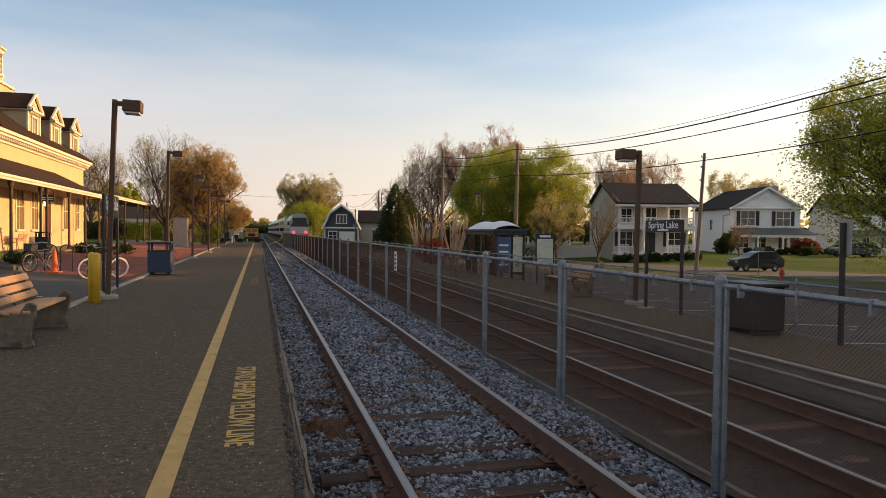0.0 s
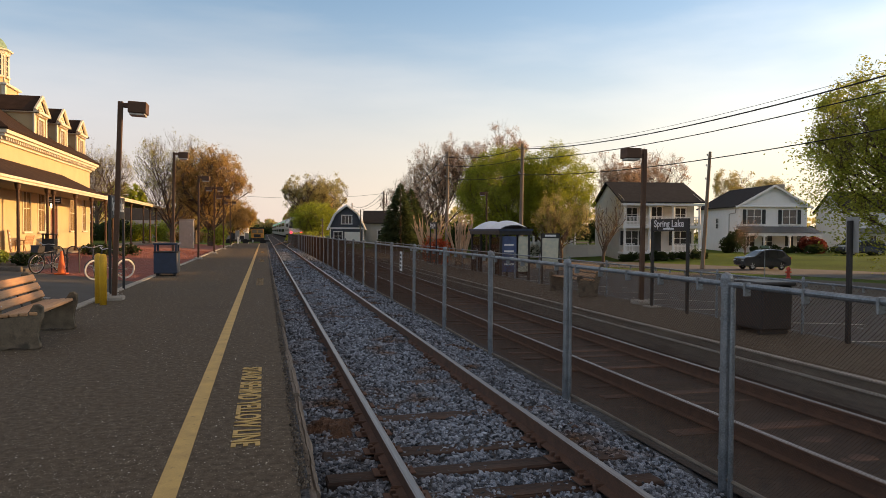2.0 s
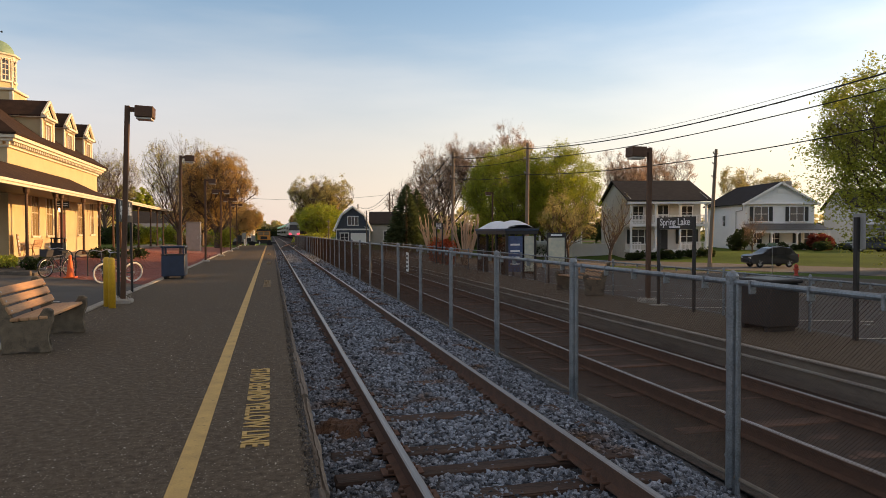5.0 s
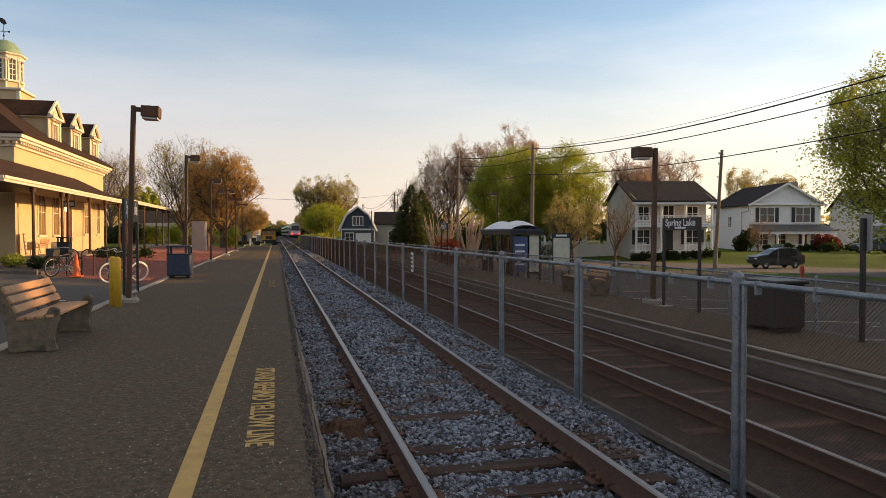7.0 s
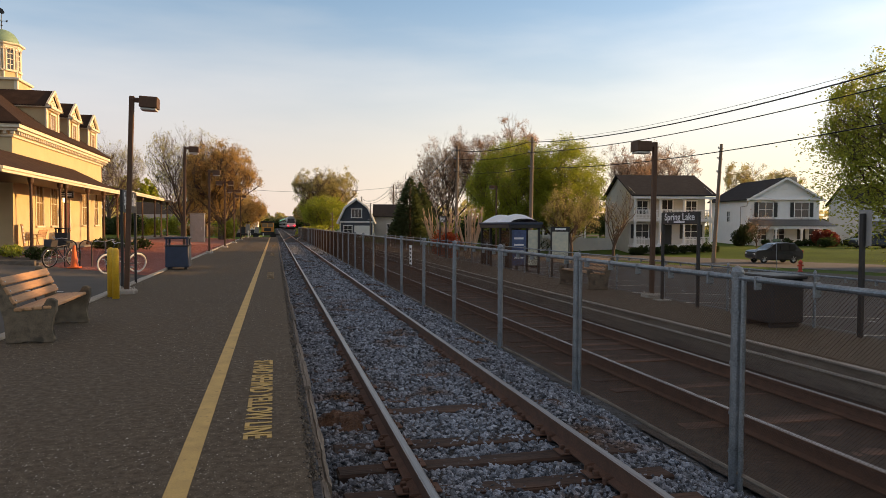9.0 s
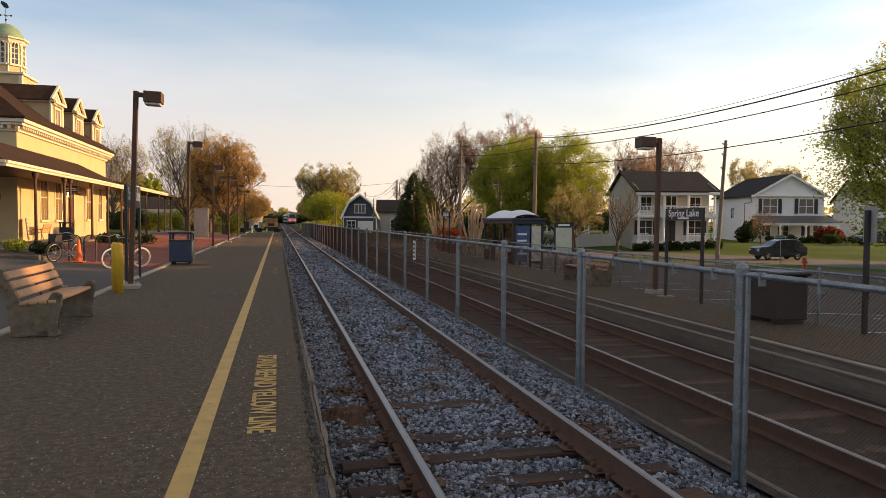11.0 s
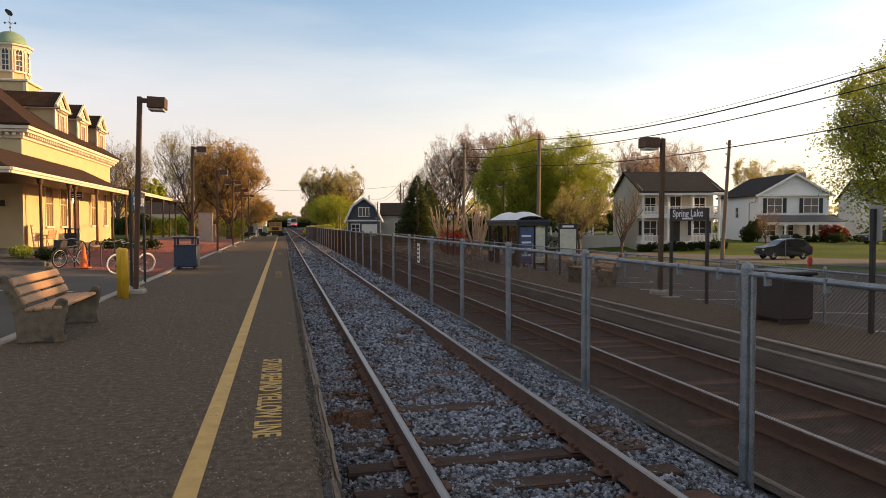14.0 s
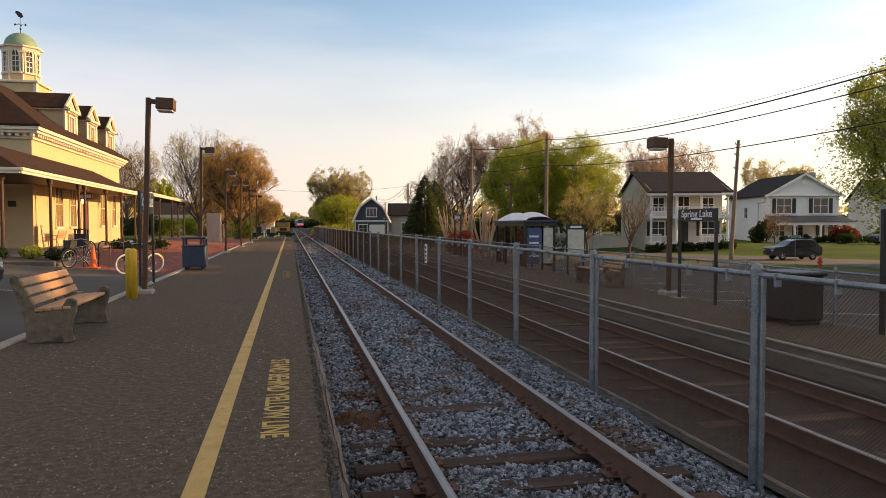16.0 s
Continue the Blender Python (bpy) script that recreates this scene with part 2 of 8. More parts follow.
M = dict(
    grass=mat("grass", (0.095, 0.15, 0.022), (0.05, 0.085, 0.014), 0.95, scale=0.35, fine=9, bump=0.5, dist=0.05, stain=((0.11, 0.10, 0.045), 0.12, 0.66), spec=0.1),
    asphalt=mat("platform_asphalt", (0.155, 0.120, 0.084), (0.066, 0.050, 0.036), 0.92, scale=16, fine=95, bump=1.0, dist=0.016, spec=0.18, stain=((0.092, 0.071, 0.052), 0.45, 0.60), specks=((0.34, 0.29, 0.22), 60), spread=0.11),
    lot=mat("lot_asphalt", (0.088, 0.077, 0.066), (0.054, 0.047, 0.041), 0.92, scale=0.5, fine=90, bump=0.4, dist=0.006, stain=((0.05, 0.05, 0.05), 0.35, 0.58)),
    road=mat("road_asphalt", (0.095, 0.095, 0.10), (0.068, 0.068, 0.073), 0.9, scale=0.4, fine=60, bump=0.2),
    concrete=mat("concrete", (0.42, 0.38, 0.33), (0.28, 0.25, 0.21), 0.9, scale=2.5, fine=80, bump=0.35, per=0.12),
    porch_stone=mat("porch_stone", (0.23, 0.19, 0.15), (0.15, 0.125, 0.10), 0.9, scale=1.5, fine=60, bump=0.2),
    benchcon=mat("exposed_aggregate_concrete", (0.215, 0.168, 0.115), (0.10, 0.08, 0.055), 0.95, scale=9, fine=120, bump=0.6, dist=0.006, stain=((0.07, 0.06, 0.045), 5, 0.56)),
    yellow=mat("yellow_line_paint", (0.64, 0.42, 0.14), (0.44, 0.29, 0.105), 0.8, scale=5, fine=150, bump=0.2, dist=0.003, stain=((0.17, 0.125, 0.07), 16, 0.63)),
    yellow_faded=mat("faded_yellow_paint", (0.33, 0.22, 0.10), (0.16, 0.115, 0.07), 0.85, scale=9, fine=120, bump=0.2, dist=0.003),
    white_line=mat("white_line_paint", (0.6, 0.6, 0.58), (0.4, 0.4, 0.39), 0.8, scale=4, fine=90, bump=0.1),
    timber=mat("weathered_timber", (0.22, 0.18, 0.14), (0.10, 0.08, 0.065), 0.9, scale=7, fine=60, bump=0.6, dist=0.01, stretch=(1, 0.12, 1), per=0.2),
    sleeper=mat("creosoted_sleeper", (0.105, 0.055, 0.036), (0.036, 0.022, 0.016), 0.9, scale=6, fine=50, bump=0.7, dist=0.012, stretch=(0.2, 1, 1), per=0.45, stain=((0.15, 0.075, 0.04), 3, 0.6)),
    rust=mat("rusty_steel", (0.14, 0.068, 0.042), (0.075, 0.04, 0.028), 0.85, metal=0.0, scale=8, fine=90, bump=0.4, dist=0.004),
    railtop=mat("polished_rail", (0.36, 0.32, 0.30), (0.24, 0.215, 0.20), 0.38, metal=1.0, scale=3, fine=60, bump=0.03, stretch=(1, 0.05, 1)),
    ballast=mat("ballast_bed", (0.115, 0.117, 0.125), (0.03, 0.03, 0.031), 0.95, scale=9, fine=38, bump=1.0, dist=0.05, spec=0.1, stain=((0.10, 0.07, 0.05), 0.8, 0.60)),
    stone=mat("ballast_stone", (0.30, 0.33, 0.385), (0.08, 0.09, 0.108), 0.9, scale=14, fine=90, bump=0.35, dist=0.006, per=0.75, spec=0.2, stain=((0.13, 0.075, 0.045), 1.3, 0.57)),
    stone_chip=mat("stone_chip", (0.62, 0.56, 0.48), (0.26, 0.22, 0.18), 0.9, scale=20, fine=90, bump=0, per=0.5),
    ballast2=mat("soiled_ballast", (0.055, 0.033, 0.021), (0.018, 0.011, 0.007), 0.95, scale=7, fine=40, bump=0.9, dist=0.03),
    dirt=mat("earth", (0.12, 0.09, 0.065), (0.06, 0.046, 0.035), 0.98, scale=3, fine=40, bump=0.7, dist=0.02),
    rusty_soil=mat("rusty_soil", (0.15, 0.078, 0.045), (0.05, 0.027, 0.017), 0.98, scale=9, fine=60, bump=1.0, dist=0.03),
    rubble=mat("edge_rubble", (0.17, 0.14, 0.11), (0.06, 0.05, 0.04), 0.95, scale=20, fine=90, bump=0, per=0.6),
    galv=mat("galvanised_steel", (0.31, 0.335, 0.36), (0.17, 0.185, 0.20), 0.5, metal=0.75, scale=7, fine=70, bump=0.08),
    wire=mat("galvanised_wire", (0.135, 0.072, 0.045), (0.075, 0.040, 0.025), 0.75, metal=0.0, scale=5, fine=40, bump=0),
    bronze=mat("bronze_paint", (0.125, 0.068, 0.042), (0.085, 0.047, 0.03), 0.6, scale=4, fine=40, bump=0.08, spec=0.25),
    black=mat("black_paint", (0.022, 0.02, 0.02), (0.014, 0.013, 0.013), 0.5, scale=4, fine=50, bump=0.06),
    lens=mat("lamp_lens", (0.55, 0.52, 0.46), (0.45, 0.42, 0.38), 0.3, scale=3, fine=20, bump=0),
    bench_wood=mat("bench_wood", (0.50, 0.29, 0.145), (0.34, 0.18, 0.085), 0.6, scale=5, fine=60, bump=0.25, dist=0.003, stretch=(1, 0.08, 1), per=0.15),
    bollard=mat("bollard_yellow", (0.78, 0.47, 0.03), (0.60, 0.34, 0.03), 0.5, scale=4, fine=50, bump=0.1, stain=((0.35, 0.22, 0.06), 6, 0.66)),
    blue_bin=mat("navy_bin", (0.028, 0.045, 0.085), (0.018, 0.03, 0.058), 0.5, scale=5, fine=50, bump=0.1),
    brick=mat("red_paver", (0.33, 0.115, 0.085), (0.22, 0.075, 0.06), 0.88, scale=1.2, fine=60, bump=0.25, per=0.1),
    mortar=mat("paver_joint", (0.29, 0.105, 0.08), (0.20, 0.07, 0.056), 0.95, scale=5, fine=60, bump=0.2),
    plaster=mat("cream_plaster", (0.62, 0.47, 0.275), (0.54, 0.405, 0.235), 0.85, scale=1.2, fine=40, bump=0.12),
    trim=mat("cream_trim_paint", (0.76, 0.68, 0.54), (0.67, 0.59, 0.46), 0.6, scale=2, fine=40, bump=0.06),
    shingle=mat("brown_shingle", (0.058, 0.034, 0.024), (0.028, 0.017, 0.013), 0.95, spec=0.12, scale=2.0, fine=25, bump=0.5, dist=0.02, per=0.15),
    shingle_grey=mat("grey_shingle", (0.048, 0.045, 0.046), (0.032, 0.03, 0.031), 0.95, spec=0.12, scale=2.0, fine=25, bump=0.5, dist=0.02),
    copper=mat("green_copper", (0.22, 0.33, 0.22), (0.16, 0.26, 0.19), 0.7, scale=2.5, fine=30, bump=0.1),
    door_red=mat("dark_red_door", (0.16, 0.045, 0.03), (0.11, 0.03, 0.022), 0.5, scale=3, fine=40, bump=0.1),
    pane=glass("window_pane", (0.05, 0.05, 0.055)),
    warm_pane=glass("curtained_pane", (0.24, 0.165, 0.085), 0.12),
    clear=clear_glass("shelter_glass"),
    orange=mat("orange_plastic", (0.85, 0.16, 0.025), (0.66, 0.11, 0.02), 0.5, scale=4, fine=40, bump=0.08),
    rubber=mat("rubber", (0.022, 0.021, 0.02), (0.014, 0.014, 0.014), 0.85, scale=8, fine=80, bump=0.2),
    whiterubber=mat("white_tyre", (0.75, 0.73, 0.70), (0.6, 0.58, 0.55), 0.7, scale=8, fine=80, bump=0.1),
    steel=mat("bright_steel", (0.55, 0.55, 0.56), (0.42, 0.42, 0.43), 0.3, metal=0.9, scale=6, fine=50, bump=0.03),
    bike_dark=mat("bicycle_enamel", (0.035, 0.04, 0.06), (0.025, 0.028, 0.04), 0.35, scale=6, fine=40, bump=0.02),
    car_grey=mat("car_paint_grey", (0.11, 0.115, 0.125), (0.09, 0.094, 0.103), 0.25, metal=0.6, scale=2, fine=200, bump=0),
    car_navy=mat("car_paint_navy", (0.03, 0.04, 0.06), (0.025, 0.034, 0.05), 0.28, metal=0.4, scale=2, fine=200, bump=0),
    car_silver=mat("car_paint_silver", (0.5, 0.5, 0.5), (0.45, 0.45, 0.45), 0.3, metal=0.5, scale=2, fine=200, bump=0),
    lamp_white=mat("lamp_glass", (0.75, 0.75, 0.72), (0.6, 0.6, 0.58), 0.15, scale=5, fine=30, bump=0),
    lamp_red=mat("tail_lens", (0.5, 0.03, 0.02), (0.4, 0.02, 0.015), 0.2, scale=5, fine=30, bump=0),
    siding=mat("white_clapboard", (0.86, 0.86, 0.86), (0.79, 0.79, 0.79), 0.65, scale=1.5, fine=30, bump=0.08),
    siding_pale=mat("pale_grey_siding", (0.60, 0.58, 0.54), (0.51, 0.49, 0.46), 0.75, scale=1.5, fine=30, bump=0.1),
    house_white=mat("white_house_trim", (0.87, 0.86, 0.85), (0.80, 0.79, 0.78), 0.55, scale=2, fine=40, bump=0.04),
    shutter=mat("dark_shutter", (0.03, 0.032, 0.035), (0.02, 0.022, 0.024), 0.6, scale=4, fine=40, bump=0.1),
    metal_roof=mat("grey_metal_roof", (0.20, 0.20, 0.205), (0.15, 0.15, 0.155), 0.5, metal=0.3, scale=2, fine=30, bump=0.05),
    slate_siding=mat("slate_blue_shingle", (0.085, 0.095, 0.125), (0.06, 0.068, 0.09), 0.85, scale=3, fine=30, bump=0.2),
    pole=mat("pole_wood", (0.27, 0.21, 0.16), (0.16, 0.125, 0.095), 0.9, scale=3, fine=40, bump=0.4, dist=0.01, stretch=(1, 1, 0.06)),
    cable=mat("cable", (0.02, 0.02, 0.02), (0.015, 0.015, 0.015), 0.7, scale=3, fine=30, bump=0),
    bark=mat("bark", (0.15, 0.10, 0.07), (0.075, 0.05, 0.036), 0.95, scale=3, fine=22, bump=0.8, dist=0.03, stretch=(1, 1, 0.2)),
    bark_pale=mat("pale_pruned_bark", (0.58, 0.40, 0.26), (0.42, 0.28, 0.18), 0.85, scale=4, fine=25, bump=0.3, stretch=(1, 1, 0.2)),
    leaf_spring=leafmat("spring_leaf", (0.43, 0.45, 0.055), (0.26, 0.31, 0.035)),
    leaf_green=leafmat("green_leaf", (0.48, 0.48, 0.07), (0.28, 0.32, 0.045)),
    leaf_olive=leafmat("olive_leaf", (0.56, 0.49, 0.20), (0.38, 0.33, 0.13)),
    leaf_russet=leafmat("russet_bud", (0.62, 0.43, 0.17), (0.43, 0.285, 0.11)),
    leaf_mauve=leafmat("mauve_bud", (0.54, 0.36, 0.24), (0.36, 0.24, 0.16)),
    leaf_orange=leafmat("orange_red_shrub_leaf", (0.55, 0.12, 0.04), (0.34, 0.06, 0.025)),
    leaf_red=leafmat("red_shrub_leaf", (0.26, 0.05, 0.03), (0.13, 0.026, 0.018)),
    needle=leafmat("conifer_needle", (0.085, 0.11, 0.045), (0.045, 0.065, 0.028)),
    hedge=leafmat("hedge_leaf", (0.055, 0.085, 0.022), (0.028, 0.045, 0.014)),
    train_body=mat("silver_coach", (0.42, 0.43, 0.44), (0.33, 0.34, 0.35), 0.4, metal=0.6, scale=1.2, fine=30, bump=0.02),
    train_dark=mat("dark_train_paint", (0.03, 0.03, 0.034), (0.02, 0.02, 0.024), 0.35, scale=2, fine=30, bump=0.02),
    train_white=mat("white_train_paint", (0.62, 0.62, 0.62), (0.52, 0.52, 0.52), 0.4, scale=2, fine=30, bump=0.02),
    red_glow=glow("tail_lamp_glow", (1.0, 0.015, 0.03), 11.0),
    green_glint=glow("green_reflection_glow", (0.10, 0.9, 0.30), 0.8),
    warm_glow=glow("porch_lamp_glow", (1.0, 0.72, 0.4), 3.0),
    truck=mat("orange_machine_paint", (0.72, 0.30, 0.035), (0.55, 0.22, 0.035), 0.5, scale=3, fine=40, bump=0.08),
    cabinet=mat("grey_cabinet", (0.36, 0.34, 0.32), (0.28, 0.27, 0.25), 0.6, scale=3, fine=40, bump=0.08),
    sign_white=mat("sign_white", (0.78, 0.78, 0.78), (0.7, 0.7, 0.7), 0.5, scale=3, fine=40, bump=0),
    line_white=mat("worn_line_paint", (0.66, 0.60, 0.50), (0.45, 0.40, 0.33), 0.9, scale=3, fine=40, bump=0.1),
    poster=mat("map_poster", (0.62, 0.58, 0.44), (0.44, 0.46, 0.38), 0.4, scale=4, fine=12, bump=0),
    poster_blue=mat("blue_poster", (0.06, 0.10, 0.22), (0.03, 0.055, 0.13), 0.4, scale=4, fine=12, bump=0),
    dome=mat("white_dome", (0.82, 0.84, 0.88), (0.74, 0.76, 0.80), 0.45, scale=3, fine=30, bump=0.02),
    wicker=mat("wicker", (0.06, 0.055, 0.06), (0.035, 0.032, 0.035), 0.8, scale=30, fine=90, bump=0.4),
    hydrant=mat("hydrant_red", (0.55, 0.06, 0.03), (0.40, 0.04, 0.025), 0.5, scale=5, fine=50, bump=0.1),
)


# ---------- mesh helpers ----------
def bm_box(bm, x0, y0, z0, x1, y1, z1, bevel=0.0, m=None):
    """A box between two corners, with small bevels, turned by m."""
    r = bmesh.ops.create_cube(bm, size=1.0)
    vs = r["verts"]
    for v in vs:
        v.co = Vector(((x0 + x1) / 2 + v.co.x * (x1 - x0), (y0 + y1) / 2 + v.co.y * (y1 - y0), (z0 + z1) / 2 + v.co.z * (z1 - z0)))
    if bevel:
        es = list({e for v in vs for e in v.link_edges})
        out = bmesh.ops.bevel(bm, geom=es, offset=bevel, segments=1, affect='EDGES', profile=0.5)
        vs = list({v for f in out["faces"] for v in f.verts} | {v for v in vs if v.is_valid})
    if m is not None:
        bmesh.ops.transform(bm, matrix=m, verts=[v for v in vs if v.is_valid])
    return vs


def bm_rod(bm, a, b, r0, r1=None, n=8, caps=True):
    """A tapered rod from a to b."""
    a, b = Vector(a), Vector(b)
    r1 = r0 if r1 is None else r1
    d = b - a
    if d.length < 1e-6:
        return
    q = d.to_track_quat('Z', 'Y').to_matrix()
    ring = []
    for p, r in ((a, r0), (b, r1)):
        ring.append([bm.verts.new(p + q @ Vector((r * math.cos(2 * math.pi * i / n), r * math.sin(2 * math.pi * i / n), 0))) for i in range(n)])
    for i in range(n):
        bm.faces.new((ring[0][i], ring[0][(i + 1) % n], ring[1][(i + 1) % n], ring[1][i]))
    if caps:
        bm.faces.new(ring[0][::-1])
        bm.faces.new(ring[1])


def bm_tube(bm, pts, r, n=6):
    for a, b in zip(pts[:-1], pts[1:]):
        bm_rod(bm, a, b, r, r, n)


def bm_prism(bm, prof, y0, y1, m=None):
    """A closed (x, z) outline pushed along y."""
    a = [bm.verts.new((x, y0, z)) for x, z in prof]
    b = [bm.verts.new((x, y1, z)) for x, z in prof]
    n = len(prof)
    for i in range(n):
        bm.faces.new((a[i], a[(i + 1) % n], b[(i + 1) % n], b[i]))
    bm.faces.new(a[::-1])
    bm.faces.new(b)
    if m is not None:
        bmesh.ops.transform(bm, matrix=m, verts=a + b)


def bm_lathe(bm, prof, n=24, center=(0, 0, 0)):
    """Turns an (r, z) outline round a vertical axis."""
    rings = []
    for r, z in prof:
        rings.append([bm.verts.new((center[0] + r * math.cos(2 * math.pi * i / n), center[1] + r * math.sin(2 * math.pi * i / n), center[2] + z)) for i in range(n)])
    for p, q in zip(rings[:-1], rings[1:]):
        for i in range(n):
            bm.faces.new((p[i], p[(i + 1) % n], q[(i + 1) % n], q[i]))
    bm.faces.new(rings[0][::-1])
    bm.faces.new(rings[-1])


def bm_ring(bm, c, r, t, n=28, k=6, axis='X'):
    """A ring of radius r and thickness t about an axis."""
    vs = []
    for i in range(n):
        a = 2 * math.pi * i / n
        row = []
        for j in range(k):
            b = 2 * math.pi * j / k
            u, w = (r + t * math.cos(b)), t * math.sin(b)
            p = (w, u * math.cos(a), u * math.sin(a)) if axis == 'X' else (u * math.cos(a), w, u * math.sin(a))
            row.append(bm.verts.new(Vector(c) + Vector(p)))
        vs.append(row)
    for i in range(n):
        for j in range(k):
            bm.faces.new((vs[i][j], vs[(i + 1) % n][j], vs[(i + 1) % n][(j + 1) % k], vs[i][(j + 1) % k]))


def part(name, bm, material, parent=None, label="", smooth=False):
    """Links a bmesh as one mesh object under a thing or a part."""
    bmesh.ops.recalc_face_normals(bm, faces=bm.faces[:])
    me = bpy.data.meshes.new(name)
    bm.to_mesh(me)
    bm.free()
    return linked(name, me, material, parent, label, smooth)


def linked(name, me, material, parent=None, label="", smooth=False):
    if smooth:
        me.polygons.foreach_set("use_smooth", [True] * len(me.polygons))
    if material is not None and not me.materials:
        me.materials.append(M[material])
    ob = new(name, me)
    if parent is not None:
        ob.parent = parent
    if label:
        ob["label"] = label
    return ob


def boxpart(name, dims, material, parent=None, label="", bevel=0.01, m=None):
    bm = bmesh.new()
    bm_box(bm, *dims, bevel=bevel, m=m)
    return part(name, bm, material, parent, label)


def thing(name, label, category, group="", at=None, kind=""):
    ob = new(name)
    if at is not None:
        ob.matrix_basis = at
    ob.empty_display_size = 0.2
    return tagged(ob, label, category, group, kind)


def letters(name, text, size, m, material, parent, depth=0.004, width=None, bold=0.0):
    """Raised letters in the built-in font; width stretches the line to a length."""
    cu = bpy.data.curves.new(name, 'FONT')
    cu.body, cu.size, cu.extrude, cu.align_x, cu.align_y = text, size, depth / 2, 'CENTER', 'CENTER'
    cu.offset = size * bold
    ob = new(name, cu)
    me = bpy.data.meshes.new_from_object(ob.evaluated_get(bpy.context.evaluated_depsgraph_get()))
    bpy.data.objects.remove(ob)
    xs = [v.co.x for v in me.vertices]
    if width and xs:
        me.transform(Matrix.Diagonal((width / (max(xs) - min(xs)), 1, 1, 1)))
    me.transform(m)
    me.materials.clear()
    return linked(name, me, material, parent)


def smoothstep(a, b, x):
    t = max(0.0, min(1.0, (x - a) / (b - a)))
    return t * t * (3 - 2 * t)


# ---------- ground ----------
PROFILE = [(-2000, -0.3), (-80, -0.1), (-40, 0.30), (-12, 0.30), (-9, 0.08), (-3.75, -0.16), (-3.6, -0.9), (6.9, -0.95), (9.0, -0.9), (9.6, -0.5),
           (13, -0.62), (17, -0.85), (22, -1.25), (26, -1.4), (60, -1.4), (2000, -1.4)]
LAWN_A, LAWN_B = Vector((34.3, 67.2)), Vector((43.6, 51.0))     # the far edge of the street


def lawn_side(x, y):
    d = (LAWN_B - LAWN_A).normalized()
    return (x - LAWN_A.x) * -d.y + (y - LAWN_A.y) * d.x


def gz(x, y):
    for (xa, za), (xb, zb) in zip(PROFILE[:-1], PROFILE[1:]):
        if x <= xb:
            z = za + (zb - za) * (x - xa) / (xb - xa)
            break
    if x > 24:
        z += 0.7 * smoothstep(0, 14, lawn_side(x, y))
    if x > 9:
        z += 0.75 * smoothstep(75, 110, y) * smoothstep(9, 20, x)
    return z


def ground_sheet():
    xs = sorted({p[0] for p in PROFILE} | {-600, -250, -140, -60, -30, -24, -18, -15, 11, 15, 19, 24, 28, 31, 34, 37, 40, 43, 46, 49, 52, 55, 58, 62, 66, 70, 76, 84, 95, 120, 180, 300, 700})
    ys = [-400, -150, -60, -30, -10] + list(range(0, 120, 4)) + [125, 140, 170, 220, 320, 500, 900, 1600, 3500]
    verts = [(x, y, gz(x, y)) for y in ys for x in xs]
    n = len(xs)
    faces = [(j * n + i, j * n + i + 1, (j + 1) * n + i + 1, (j + 1) * n + i) for j in range(len(ys) - 1) for i in range(n - 1)]
    me = bpy.data.meshes.new("ground")
    me.from_pydata(verts, [], faces)
    tagged(linked("ground", me, "grass", smooth=True), "short spring grass and earth reaching to the horizon", "ground", kind="structure")


ground_sheet()


def sheet(name, quad, material, label, category="ground", lift=0.02, nx=12, ny=40):
    """A paved sheet laid over the ground between four (x, y) corners, with turned-down edges."""
    a, b, c, d = [Vector(p) for p in quad]
    verts, faces = [], []
    for j in range(ny + 1):
        for i in range(nx + 1):
            p = a.lerp(b, i / nx).lerp(d.lerp(c, i / nx), j / ny)
            verts.append((p.x, p.y, gz(p.x, p.y) + lift))
    n = nx + 1
    faces = [(j * n + i, j * n + i + 1, (j + 1) * n + i + 1, (j + 1) * n + i) for j in range(ny) for i in range(nx)]
    rim = [i for i in range(n)] + [j * n + nx for j in range(1, ny + 1)] + [ny * n + i for i in range(nx - 1, -1, -1)] + [j * n for j in range(ny - 1, 0, -1)]
    base = len(verts)
    verts += [(verts[k][0], verts[k][1], verts[k][2] - 0.15) for k in rim]
    for k in range(len(rim)):
        faces.append((rim[k], base + k, base + (k + 1) % len(rim), rim[(k + 1) % len(rim)]))
    me = bpy.data.meshes.new(name)
    me.from_pydata(verts, [], faces)
    return tagged(linked(name, me, material), label, category, kind="structure")


sheet("road", ((24.0, 66.0), (34.3, 67.2), (54.0, 33.0), (44.0, 27.0)), "road", "pale worn asphalt street before the houses", "road")
sheet("parking_lot", ((9.5, -12), (56, -12), (22.0, 66), (9.5, 90)), "lot", "dark asphalt car park behind the far platform", "pavement", 0.035, 90, 60)
sheet("station_lot", ((-30, -25), (-3.76, -25), (-3.76, 24.6), (-30, 43)), "lot", "dark asphalt car park beside the platform", "pavement", 0.03, 60, 40)
sheet("crossing_road", ((-60, 97), (-60, 104), (60, 110), (60, 103)), "lot", "asphalt side street crossing the railway", "road", 0.025, 40, 4)

# ---------- platform ----------
PLAT_X0, PLAT_X1 = -3.62, 0.22


